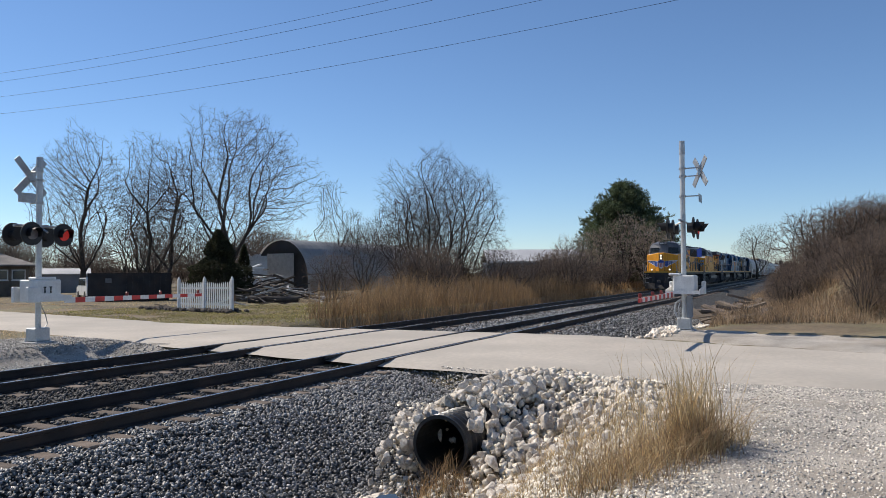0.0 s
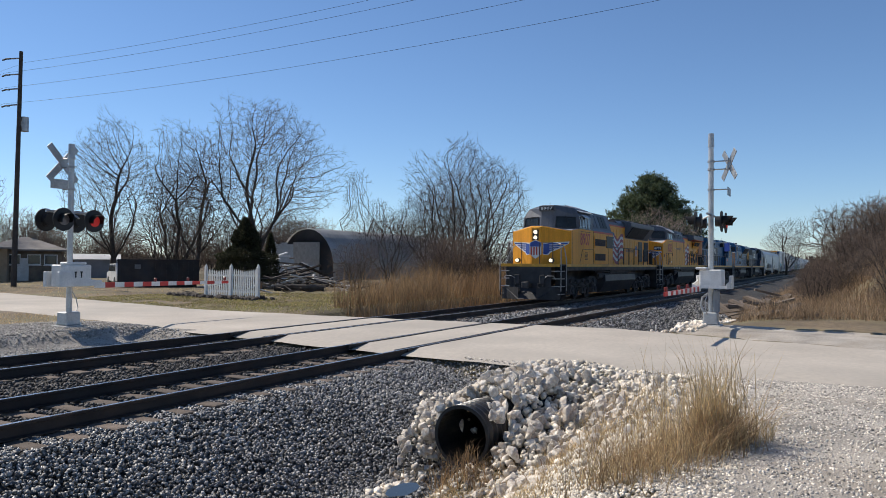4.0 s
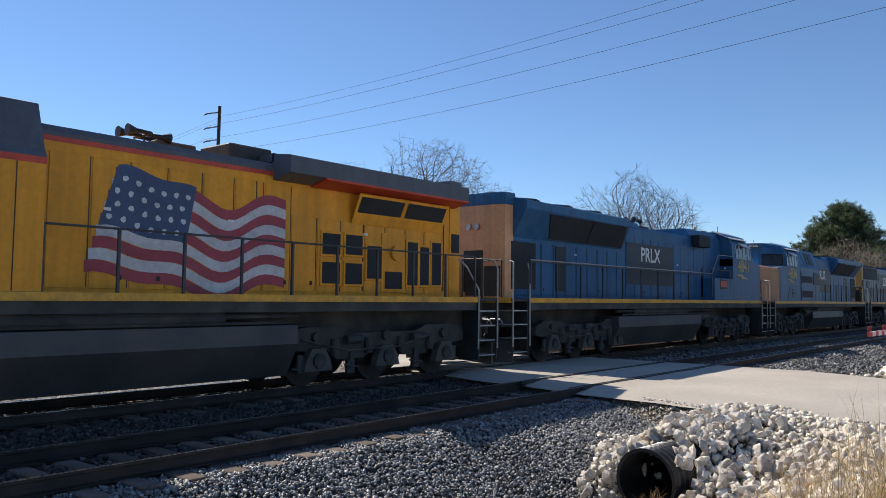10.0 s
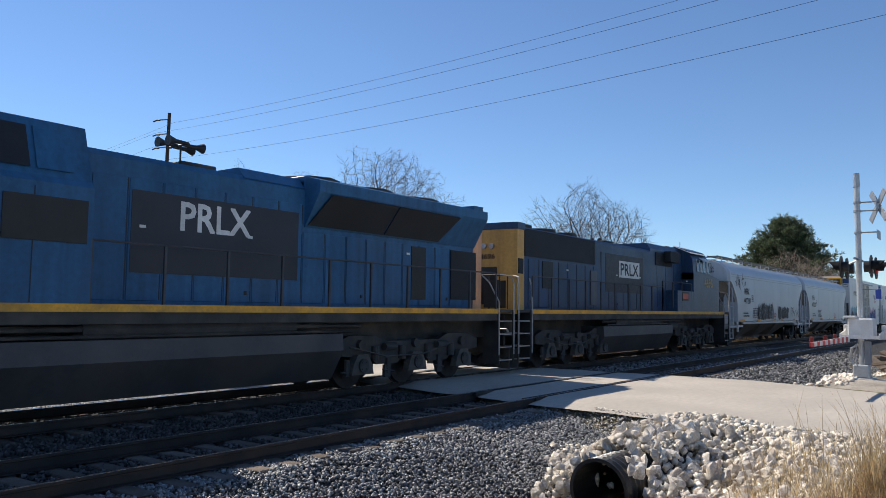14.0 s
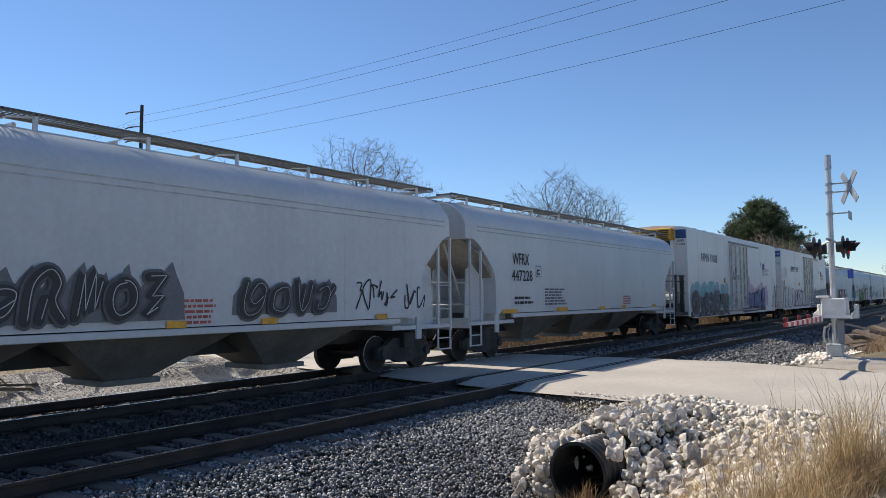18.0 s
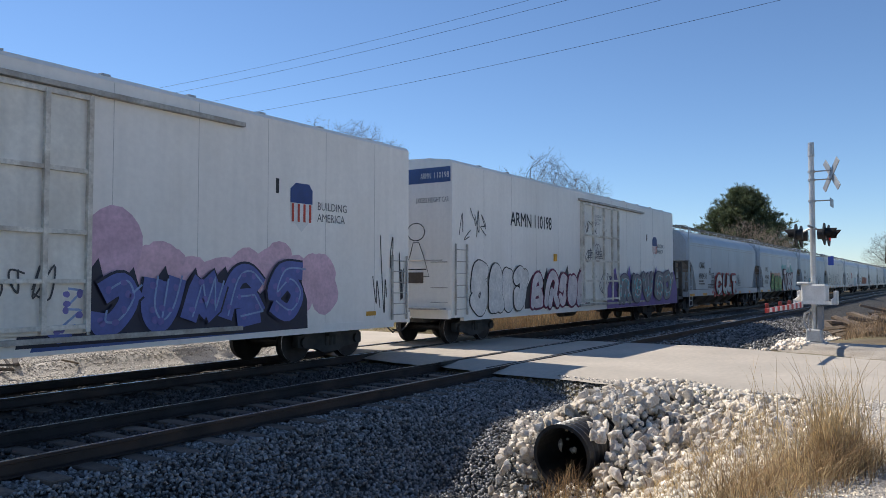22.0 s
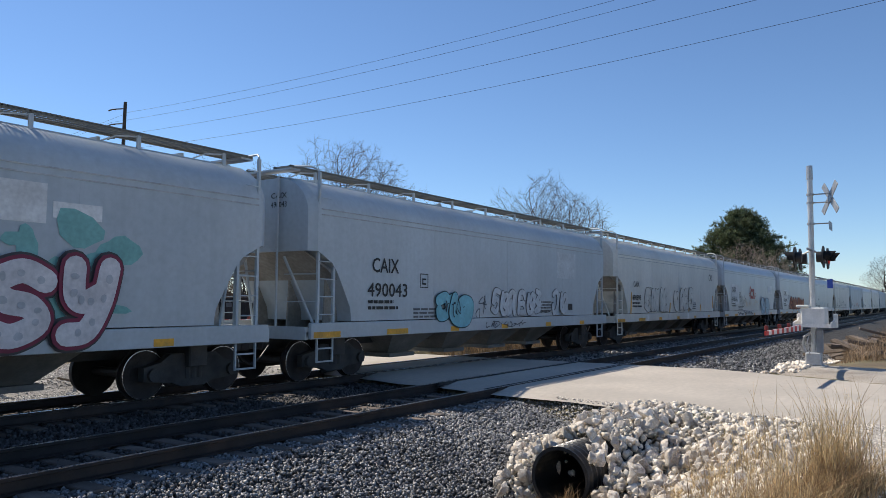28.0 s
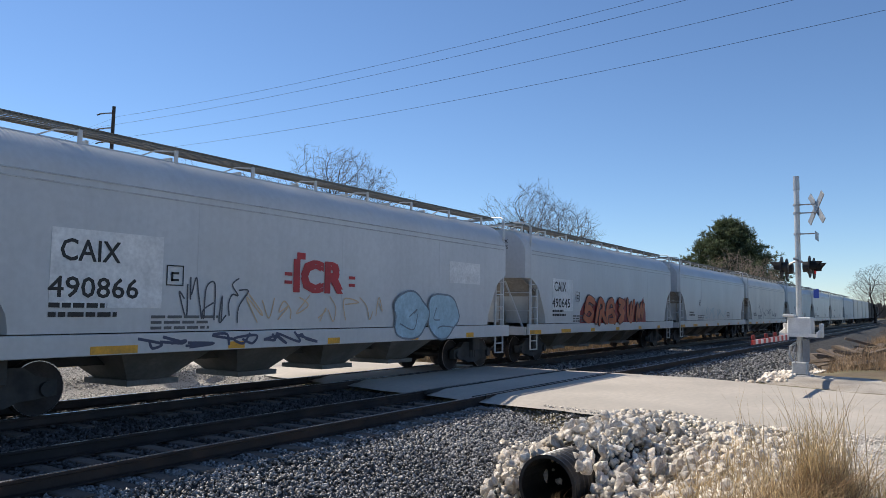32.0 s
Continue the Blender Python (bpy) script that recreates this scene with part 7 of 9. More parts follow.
M["number_red"] = material("red numeral paint", (0.48, 0.055, 0.03), 0.5, vary=0.15, scale=3, fine=15, bump=0.02)
M["number_yellow"] = material("yellow numeral paint", (0.52, 0.34, 0.09), 0.5, vary=0.15, scale=3, fine=15, bump=0.02)
UP = dict(body="yellow", roof="grey_paint", nose="yellow", stripe="stripe", cab="grey_paint", end="yellow", flare="grey_paint", red=True, lamps_nose=False)
e1 = diesel(75.45, 21.65, "yellow and grey diesel locomotive with a flag mural, leading the train", dict(UP, lamps_nose=True, dark_panels=((18.15, 18.75), (19.5, 19.9))), True, "flared")
text("road_number", "8907", e1, 3.03, 2.78, 1.66, 0.60, -1.512, M["number_red"], bold=0.014)
text("number_board", "8907", e1, 0.31, 4.53, 0.62, 0.13, 2.262, M["white"], face="front", bold=0.02)
flag_mural(e1, 9.55, 2.12, 4.05, 1.55, -0.975, 3, 0.24)
text("slogan", "BUILDING AMERICA", e1, 14.3, 2.62, 2.2, 0.17, -0.972, M["print_grey"], bold=0.02)
bm = bmesh.new()
flat(bm, [(16.75, 2.55), (16.75, 3.0), (17.00, 3.1), (17.25, 3.0), (17.25, 2.55), (17.00, 2.3)], -0.972)
part("shield_emblem", bm, M["white"], e1)
bm = bmesh.new()
flat(bm, [(16.75, 2.8), (16.75, 3.0), (17.00, 3.1), (17.25, 3.0), (17.25, 2.8)], -0.975)
part("emblem_top", bm, paint((0.03, 0.06, 0.2)), e1)
bm = bmesh.new()
for k in range(4):
    box(bm, 16.78 + k * 0.13, 16.83 + k * 0.13, -0.976, -0.973, 2.45, 2.78)
part("emblem_stripe", bm, M["red_paint"], e1)
wing_emblem(e1, (0.865, -0.35), (1.53, -1.43), (0.745, 0), 2.58, 0.62)
e2 = diesel(97.4, 21.2, "yellow and grey diesel locomotive with wide cab and flag mural", dict(UP, snow=True), True, "slab")
text("road_number", "6703", e2, 2.99, 2.80, 1.50, 0.62, -1.512, M["number_red"], bold=0.014)
text("slogan", "BUILDING AMERICA", e2, 6.4, 3.02, 2.0, 0.17, -1.512, M["print_grey"], bold=0.02)
face = Vector((0.42, -1.215, 0)).normalized()
out = Vector((-1.215, -0.42, 0)).normalized()
foot = Vector((0.85, -0.28, 0)) + face * 0.60
bm = bmesh.new()
loft(bm, [[tuple(foot + face * u + out * w + Vector((0, 0, z))) for u, w in ((0, -0.01), (0.56, -0.01), (0.56, 0.015), (0, 0.015))] for z in (2.92, 3.18)])
part("number_plate_panel", bm, M["black"], e2)
tx = text("number_board", "6703", e2, 0.05, 2.97, 0.46, 0.16, 0, M["white"], bold=0.03)
tx.matrix_basis = Matrix.Translation(foot + out * 0.02) @ Matrix.Rotation(math.atan2(face.y, face.x), 4, "Z")
flag_mural(e2, 11.0, 1.95, 3.9, 1.7, -0.975, 4, 0.3)
bm = T([(4.65, -1.56, 4.24), (6.08, -1.56, 4.24), (7.29, -1.56, 4.24), (8.4, -1.56, 4.24), (9.36, -1.53, 3.6), (9.37, -1.53, 2.85)], 0.02, 6)
for q in (6.08, 7.3, 8.3):
    tube(bm, [(q, -1.56, 4.24), (q, -1.50, 3.66)], 0.018, 5)
part("upper_handrail", bm, M["rail_pale"], e2, "pale stepped handrail along the cabinet")
for q in (5.56, 6.72, 7.87):
    part("sill_plate", B(q - 0.06, q + 0.06, -1.482, -1.47, 1.56, 1.66), M["white"], e2, "small white plate on the sill")
for q, e in ((2.30, 3.05), (3.15, 4.70)):
    bm = bmesh.new()
    for u0, u1, z0, z1 in ((q, e, 2.70, 2.72), (q, e, 1.88, 1.90), (q, q + 0.02, 1.88, 2.72), (e - 0.02, e, 1.88, 2.72)):
        box(bm, u0, u1, -1.521, -1.50, z0, z1)
    part("panel_rim", bm, M["under"], e2)
part("data_label", B(4.05, 4.25, -1.523, -1.51, 2.0, 2.14), M["white"], e2)
part("data_label", B(3.62, 3.9, -1.516, -1.50, 2.86, 2.91), M["black"], e2)
wing_emblem(e2, (0.88, -0.38), (1.235, -1.40), (0.775, 0), 2.48, 0.70)
BL = dict(horn_lift=0.45, body="blue", roof="blue", nose="tan", stripe="stripe", cab="blue", end="tan", flare="blue")
e3 = diesel(119.25, 20.9, "blue diesel locomotive running long hood first, faded orange hood end", dict(BL, nose="blue", plan=(0.40, 0.92, 2.15, 4.48), hood=7.9, tail=0.30), False, "flared")
part("patch_panel", B(7.59, 11.41, -0.974, -0.95, 2.32, 3.77), M["black_blue"], e3, "dark repainted panel")
text("reporting_mark", "PRLX", e3, 8.71, 3.15, 1.56, 0.48, -0.976, M["white"], bold=0.02)
text("road_number", "4841", e3, 17.03, 3.05, 1.33, 0.52, -1.512, M["number_yellow"], bold=0.02)
part("upper_handrail", T([(0.9, -1.49, 2.84), (14.05, -1.49, 2.88), (14.75, -1.49, 3.66), (16.4, -1.47, 3.68)], 0.017, 6), M["rail_pale"], e3, "pale stepped handrail")
e4 = diesel(140.52, 21.65, "blue diesel locomotive with a faded orange nose, cab leading", BL, True, "flared")
text("road_number", "4836", e4, 3.14, 2.98, 1.5, 0.52, -1.512, M["number_yellow"], bold=0.02)
text("number_board", "4836", e4, 0.31, 4.53, 0.62, 0.13, 2.262, M["white"], face="front", bold=0.02)
part("patch_panel", B(10.1, 13.87, -0.974, -0.95, 2.35, 3.76), M["black_blue"], e4, "dark repainted panel")
text("reporting_mark", "PRLX", e4, 11.06, 3.15, 1.55, 0.50, -0.976, M["white"], bold=0.02)
for e, a in ((e3, 16.95), (e4, 3.0)):
    bm = bmesh.new()
    for j, q in enumerate(([(0, 2.86), (0.10, 2.94), (0.72, 2.94), (0.86, 2.86)], [(0.42, 2.80), (0.66, 2.945), (0.80, 2.90), (0.58, 2.76)], [(0.56, 2.76), (0.62, 2.83), (1.05, 2.83), (1.33, 2.72), (1.02, 2.76)])):
        flat(bm, [(a + u, z) for u, z in q], -1.511 - 0.001 * j)
    part("lightning_stripe", bm, M["number_yellow"], e, "yellow lightning bolt")
DB = dict(body="dark_blue", roof="dark_blue", nose="dark_blue", stripe="stripe", cab="dark_blue", end="ochre", flare="dark_blue")
e5 = diesel(162.4, 20.8, "dark blue diesel locomotive running long hood first, ochre hood end", DB, False, "plain")
part("dark_panel", B(7.19, 10.8, -0.972, -0.95, 2.5, 3.94), M["black_blue"], e5, "dark repainted panel")
part("patch_panel", B(8.42, 10.42, -0.978, -0.95, 3.08, 3.72), M["white"], e5, "white lettering panel")
text("reporting_mark", "PRLX", e5, 8.55, 3.18, 1.72, 0.44, -0.982, M["black"], bold=0.02)
text("road_number", "4696", e5, 17.0, 2.95, 1.2, 0.42, -1.512, M["number_yellow"], bold=0.02)
text("end_number", "4696", e5, 0.3, 3.35, 0.55, 0.16, 0.73, M["black"], face="front", bold=0.01)

# ---------------------------------------------------------------- crossing signals
M["lamp_red"] = material("dull red lamp plastic", (0.20, 0.025, 0.02), 0.4, vary=0.2, scale=6, fine=40, bump=0.02)


def crossing_signal(x, y, label, toward, arm, height, lean=0):
    """toward: the sign of y to which the front faces; arm: the sign of x to which the gate reaches."""
    s = thing("crossing_signal", label, "crossing signal", pose(x, y, 0), "crossing signals")
    f = toward
    bm = B(-0.32, 0.32, -0.32, 0.32, -0.15, 0.06, 0.02)
    part("foundation", bm, M["concrete"], s)
    bm = B(-0.22, 0.22, -0.2, 0.2, 0.06, 0.42, 0.03)
    for a in (-0.2, 0.2):
        for b in (-0.2, 0.2):
            disc(bm, (a, b, 0.08), 0.03, 0.05, "z", 8)
    part("base_casting", bm, M["alu"], s, "cast base with bolts")
    part("mast", T([(0, 0, 0.3), (0, 0, height)], 0.075, 14), M["alu"], s, "silver-painted steel mast")
    part("mast_cap", D((0, 0, height - 0.2), 0.09, 0.2, "z", 14, 0.08), M["galv"], s, "bell at the top")
    tall = height > 5.2
    yb = f * (0.50 if tall else 0.34)
    zc = height - (0.95 if tall else 0.50)
    cb = thing_part = new("crossbuck")
    cb.parent = s
    for k, sgn in enumerate((1, -1)):
        half = 0.54 if tall else 0.62
        bm = B(-half, half, -0.012, 0.012, -0.095, 0.095, 0.004)
        bmesh.ops.rotate(bm, verts=bm.verts, cent=(0, 0, 0), matrix=Matrix.Rotation(radians(48 * sgn), 3, "Y"))
        bmesh.ops.translate(bm, verts=bm.verts, vec=(0, yb + 0.02 * k * f, zc))
        part("blade", bm, M["sign_back"], cb, "aluminium crossbuck blade")
        bm = B(-0.5, 0.5, -0.003, 0.003, -0.05, 0.05)
        bmesh.ops.rotate(bm, verts=bm.verts, cent=(0, 0, 0), matrix=Matrix.Rotation(radians(48 * sgn), 3, "Y"))
        bmesh.ops.translate(bm, verts=bm.verts, vec=(0, yb + 0.02 * k * f + 0.018 * f, zc))
        part("blade_letters", bm, M["black"], cb)
    if tall:
        cb.matrix_basis = pose(0, yb, 0, 0, 0, 36) @ pose(0, -yb, 0)
        part("number_sign", B(-0.006, 0.006, -0.52, -0.38, 2.22, 2.48, 0.003), paint((0.04, 0.09, 0.42)), s, "small blue sign")
        part("sign_bracket", B(-0.012, 0.012, -0.45, 0.0, 2.46, 2.485), M["galv"], s)
        part("junction_box", B(-0.10, 0.10, -0.24, -0.07, 0.42, 1.06, 0.02), M["metal_wall"], s, "grey cable box on the base")
        part("conduit", T([(0, 0.1, 0.95), (0, 0.24, 0.85), (0, 0.28, 0.6), (0, 0.2, 0.4)], 0.035, 8), M["galv"], s)
    bm = bmesh.new()
    for zz in (zc + 0.12, zc - 0.12, zc - 0.72):
        tube(bm, [(0, 0, zz), (0, yb, zz)], 0.018, 6)
        disc(bm, (0, 0, zz), 0.10, 0.03, "z", 12)
    for piece in islands(bm):
        part("sign_bracket", piece, M["galv"], s)
    part("track_count_sign", B(-0.36, 0.36, min(yb, yb + f * 0.01), max(yb, yb + f * 0.01), zc - (0.92 if tall else 0.70), zc - (0.68 if tall else 0.44), 0.003), M["sign_back"], s)
    zl = 2.86 if height < 5.2 else 3.08
    part("cross_arm", T([(-0.72, 0, zl + 0.22), (0.72, 0, zl + 0.22)], 0.035, 8), M["galv"], s)
    for side in (-1, 1):
        for k, a in enumerate((-0.47, 0.45)):
            lit = (k == 1) if side < 0 else (k == 0)
            c = (a, side * 0.36, zl)
            lamp = part("flasher", D((c[0], c[1], c[2]), 0.305, 0.015, "y", 28), M["black"], s, "round black flasher background")
            part("housing", D((c[0], c[1] - side * 0.09, c[2]), 0.15, 0.08, "y", 18), M["black"], lamp)
            part("lens", D((c[0], c[1] + side * 0.03, c[2]), 0.15, 0.012, "y", 24), M["lens_red"] if lit else M["lens_dark"], lamp, "lit red lens" if lit else "unlit lens")
            bm = bmesh.new()
            n = 14
            ring = []
            for i in range(n + 1):
                t = math.pi * (-0.15 + 1.3 * i / n)
                ring.append((math.cos(t) * 0.165, math.sin(t) * 0.165))
            lo = [bm.verts.new((c[0] + p, c[1] + side * 0.015, c[2] + q)) for p, q in ring]
            hi = [bm.verts.new((c[0] + p * 0.95, c[1] + side * (0.18 + 0.14 * max(q, 0) / 0.165), c[2] + q * 0.95)) for p, q in ring]
            for i in range(n):
                bm.faces.new((lo[i], lo[i + 1], hi[i + 1], hi[i]))
            bmesh.ops.solidify(bm, geom=bm.faces[:], thickness=0.006)
            part("hood", bm, M["black"], lamp)
        part("flasher_bracket", T([(0, 0, zl + 0.22), (0, side * 0.34, zl + 0.05)], 0.025, 6), M["galv"], s)
    # gate mechanism and arm
    gy = -f * 0.30 if height < 5.2 else 0.22
    mech = part("gate_mechanism", B(-0.62 if arm > 0 else -0.32, 0.30 if arm > 0 else 0.45, gy - (0.56 if tall else 0.2), gy + (0.06 if tall else 0.2), 1.18 if tall else 1.10, 1.68, 0.03), M["white"], s, "white gate machine housing")
    bm = bmesh.new()
    for a in (-0.22, -0.05):
        box(bm, a, a + 0.07, gy - 0.212, gy - 0.2, 1.47, 1.5)
        box(bm, a + 0.02, a + 0.05, gy - 0.212, gy - 0.2, 1.33, 1.47)
    part("latch", bm, M["black"], mech)
    part("mechanism_lid", B(-0.4, 0.18, gy - 0.16, gy + 0.16, 1.68, 1.75, 0.02), M["white"], mech)
    bm = bmesh.new()
    gap, mid = (0.47, 0.25) if tall else (0.28, 0.0)
    for k in (-1, 1):
        prism(bm, [(arm * -0.55, 1.12), (arm * 0.55, 1.12), (arm * 0.55, 1.26), (arm * -0.3, 1.34), (arm * -0.55, 1.45)], gy + k * gap - mid - 0.012, gy + k * gap - mid + 0.012, "y")
        box(bm, min(arm * -0.75, arm * -0.4), max(arm * -0.75, arm * -0.4), gy + k * gap - mid - 0.05, gy + k * gap - mid + 0.05, 1.1, 1.5, 0.02)
    if tall:
        box(bm, -0.5, -0.44, gy - mid - gap, gy - mid + gap, 1.13, 1.22)
    part("counterweight_arm", bm, M["white"], s, "gate support arms with counterweights")
    arm_ob = new("gate_arm")
    arm_ob.parent = s
    x0, n = 0.55, 16
    ln = 5.1 / n
    for i in range(n):
        a, b = x0 + i * ln, x0 + (i + 1) * ln
        hh = 0.075 - 0.03 * i / n
        part("arm_stripe", B(min(arm * a, arm * b), max(arm * a, arm * b), gy - 0.022, gy + 0.022, 1.12 - hh, 1.12 + hh), M["red"] if i % 2 else M["white"], arm_ob)
    for i in (6, 10, 15):
        a = x0 + (i + 0.5) * ln
        part("arm_lamp", B(arm * a - 0.035, arm * a + 0.035, gy - 0.04, gy + 0.04, 1.18, 1.29, 0.015), M["lamp_red"], arm_ob, "small red gate lamp")
    part("cable", T([(0.05, 0.05, 1.1), (0.3 * arm, 0.12, 0.75), (0.35 * arm, 0.1, 0.5), (0.15 * arm, 0.05, 0.3)], 0.014, 6), M["galv"], s)
    return s


M["sign_back"] = material("bare sign aluminium", (0.36, 0.37, 0.38), 0.45, 0.5, vary=0.2, scale=3, fine=20, bump=0.05)
crossing_signal(13.52, 18.16, "silver crossing signal with crossbuck, red flashers and lowered gate", 1, 1, 4.92)
crossing_signal(23.73, 3.23, "tall silver crossing signal with flashers and lowered gate", -1, -1, 5.72)

# ---------------------------------------------------------------- power line
def utility_pole(x, y, h, label):
    s = thing("utility_pole", label, "utility pole", pose(x, y, ground_z(x, y) - 0.3), "utility poles")
    part("pole", T([(0, 0, 0), (0.05, -0.1, h * 0.5), (0.1, -0.2, h)], 0.19, 12, 0.12), M["bark"], s, "weathered wooden pole")
    for k, z in enumerate((h - 0.5, h - 1.6, h - 2.6, h - 3.7)):
        side = -1 if k % 2 else 1
        a = s
        bm = T([(0, -0.15, z), (-0.9, -0.15, z - 0.25)], 0.05, 6)
        part("bracket", bm, M["galv"], s)
        bm = bmesh.new()
        tube(bm, [(-0.9, -0.15, z - 0.25), (-0.9, 0.25, z - 0.3)], 0.055, 8)
        tube(bm, [(-0.9, -0.15, z - 0.25), (-0.9, -0.55, z - 0.3)], 0.055, 8)
        part("insulator", bm, M["black"], s)
    part("transformer", D((0.45, -0.2, h - 5.0), 0.26, 0.5, "z", 16), M["galv"], s, "grey transformer can")
    part("transformer_bracket", B(0.1, 0.3, -0.26, -0.14, h - 5.2, h - 4.8), M["galv"], s)
    return s


PH = 16.6
pole_at = [(32.8, 50.2), (28.3, -12.0), (39.0, 112.0)]
for k, (x, y) in enumerate(pole_at):
    utility_pole(x, y, PH, "tall wooden utility pole with a transformer beside the road")
for j, dz in enumerate((0.8, 1.9, 2.9, 4.0)):
    for a, b in ((0, 1), (0, 2)):
        off = 0.6 if j == 0 else -0.9
        A = Vector((pole_at[a][0] + off, pole_at[a][1], PH - dz - 0.2))
        Bv = Vector((pole_at[b][0] + off, pole_at[b][1], PH - dz - 0.2))
        pts = []
        for i in range(25):
            t = i / 24
            p = A.lerp(Bv, t)
            p.z -= 4 * 0.9 * t * (1 - t)
            pts.append(p)
        w = part("power_line", T(pts, 0.008, 5), M["black"])
        tagged(w, "thin black overhead power line between poles", "power line", "power lines")

# ---------------------------------------------------------------- trees
class Skin:
    def __init__(self):
        self.v, self.f = [], []

    def limb(self, pts, r0, r1, n):
        base = len(self.v)
        m = len(pts)
        u = None
        for i, p in enumerate(pts):
            d = (pts[min(i + 1, m - 1)] - pts[max(i - 1, 0)]).normalized()
            u = d.orthogonal().normalized() if u is None else (u - d * u.dot(d)).normalized()
            w = d.cross(u)
            r = r0[i] if r1 is None else r0 + (r1 - r0) * i / (m - 1)
            for j in range(n):
                a = 2 * math.pi * j / n
                self.v.append(p + (u * math.cos(a) + w * math.sin(a)) * r)
        for i in range(m - 1):
            for j in range(n):
                a, b = base + i * n + j, base + i * n + (j + 1) % n
                self.f.append((a, b, b + n, a + n))

    def mesh(self, name, mat):
        me = bpy.data.meshes.new(name)
        me.from_pydata([tuple(p) for p in self.v], [], self.f)
        me.materials.append(mat)
        me.polygons.foreach_set("use_smooth", [True] * len(me.polygons))
        me.update()
        return me


def grow(seed, height, base, rx, trunks=1, n=2200, step=0.45, kill=0.7, tip=0.009, twigs=3, twig_len=0.7, wood="twig", lean=0.0):
    """A leafless tree that fills a rounded crown from height base to the top: limbs reach for points spread through the crown,
    thicken where they join, and end in fine twigs. Returns the meshes of its trunk and of its crown."""
    rs = np.random.RandomState(seed)
    mid, hz = (base + height) / 2, (height - base) / 2
    d = rs.normal(size=(n, 3))
    d /= np.linalg.norm(d, axis=1)[:, None]
    rim = np.array([1 + 0.42 * noise.noise((q[0] * 1.7 + seed, q[1] * 1.7, q[2] * 1.7)) for q in d])
    rad = rs.uniform(0, 1, n) ** 0.42 * rim
    goal = d * rad[:, None] * np.array([rx, rx, hz])
    goal[:, 2] += mid
    goal[:, 0] += lean * goal[:, 2]
    goal = goal[goal[:, 2] > base * 0.8]
    nodes, parent = [], []
    for k in range(trunks):
        a = 2 * math.pi * k / max(trunks, 1) + seed
        out = 0.0 if trunks == 1 else rs.uniform(0.12, 0.42)
        p = np.array([0.25 * math.cos(a), 0.25 * math.sin(a), -0.25]) if trunks > 1 else np.array([0.0, 0.0, -0.25])
        e = np.array([out * math.cos(a), out * math.sin(a), 1.0])
        e /= np.linalg.norm(e)
        last = -1
        rise = max(base * rs.uniform(0.8, 1.15), step * 3)
        while p[2] < rise:
            nodes.append(p.copy())
            parent.append(last)
            last = len(nodes) - 1
            e = e + rs.normal(size=3) * 0.05
            e /= np.linalg.norm(e)
            p = p + e * step
        stem = [q for q in range(len(nodes)) if nodes[q][2] > rise * 0.55 and q > last - int(rise / step)]

        def reach(frm, way, length, bend):
            q, at = nodes[frm].copy(), frm
            n0 = len(nodes)
            for i in range(max(int(length / step), 2)):
                way = way + rs.normal(size=3) * 0.09 + np.array([0, 0, bend])
                way = way / np.linalg.norm(way)
                q = q + way * step
                nodes.append(q.copy())
                parent.append(at)
                at = len(nodes) - 1
            return list(range(n0, len(nodes))), way

        crown_h = height - rise
        limbs = [(last, e, crown_h * 0.62, 0.02)]
        many = 6 if trunks == 1 else 4 if trunks == 2 else 1
        for i in range(many):
            b = a + 2.4 * i + rs.uniform(-0.4, 0.4)
            tilt = rs.uniform(0.45, 0.95) if trunks < 3 else rs.uniform(0.2, 0.5)
            limbs.append((stem[int(rs.uniform(0.2, 1) * (len(stem) - 1))] if stem else last, np.array([math.sin(tilt) * math.cos(b), math.sin(tilt) * math.sin(b), math.cos(tilt)]), math.hypot(rx * math.sin(tilt), crown_h * 0.62 * math.cos(tilt)) * rs.uniform(0.75, 1.0), 0.035))
        for frm, way, length, bend in limbs:
            run_of, way = reach(frm, way, length, bend)
            for i in range(3 if trunks < 3 else 2):
                k2 = run_of[int(len(run_of) * rs.uniform(0.3, 0.75))]
                side = rs.normal(size=3)
                w2 = way + side / np.linalg.norm(side) * 0.75
                reach(k2, w2 / np.linalg.norm(w2), length * rs.uniform(0.3, 0.5), 0.02)
    kids = [0] * len(nodes)
    for q in parent:
        if q >= 0:
            kids[q] += 1
    near_d = np.full(len(goal), 1e9)
    near_i = np.zeros(len(goal), int)
    fresh = list(range(len(nodes)))
    for turn in range(90):
        F = np.array([nodes[i] for i in fresh])
        for c in range(0, len(F), 400):
            dd = np.linalg.norm(goal[:, None, :] - F[None, c:c + 400, :], axis=2)
            j = dd.argmin(1)
            m = dd[np.arange(len(goal)), j]
            better = m < near_d
            near_d = np.where(better, m, near_d)
            near_i = np.where(better, np.array(fresh)[c + j], near_i)
        keep = near_d > kill
        goal, near_d, near_i = goal[keep], near_d[keep], near_i[keep]
        if not len(goal):
            break
        fresh = []
        for i in np.unique(near_i[near_d < max(5 * step, 0.9)]):
            if kids[i] >= 3:
                continue
            pull = goal[(near_i == i) & (near_d < max(5 * step, 0.9))] - nodes[i]
            pull = (pull / np.linalg.norm(pull, axis=1)[:, None]).sum(0)
            pull = pull / max(np.linalg.norm(pull), 1e-6)
            if parent[i] >= 0:
                go = nodes[i] - nodes[parent[i]]
                pull = pull + 0.35 * go / max(np.linalg.norm(go), 1e-6)
            pull = pull + rs.normal(size=3) * 0.11 + np.array([0, 0, 0.05])
            nodes.append(nodes[i] + pull / np.linalg.norm(pull) * step)
            parent.append(int(i))
            kids.append(0)
            kids[i] += 1
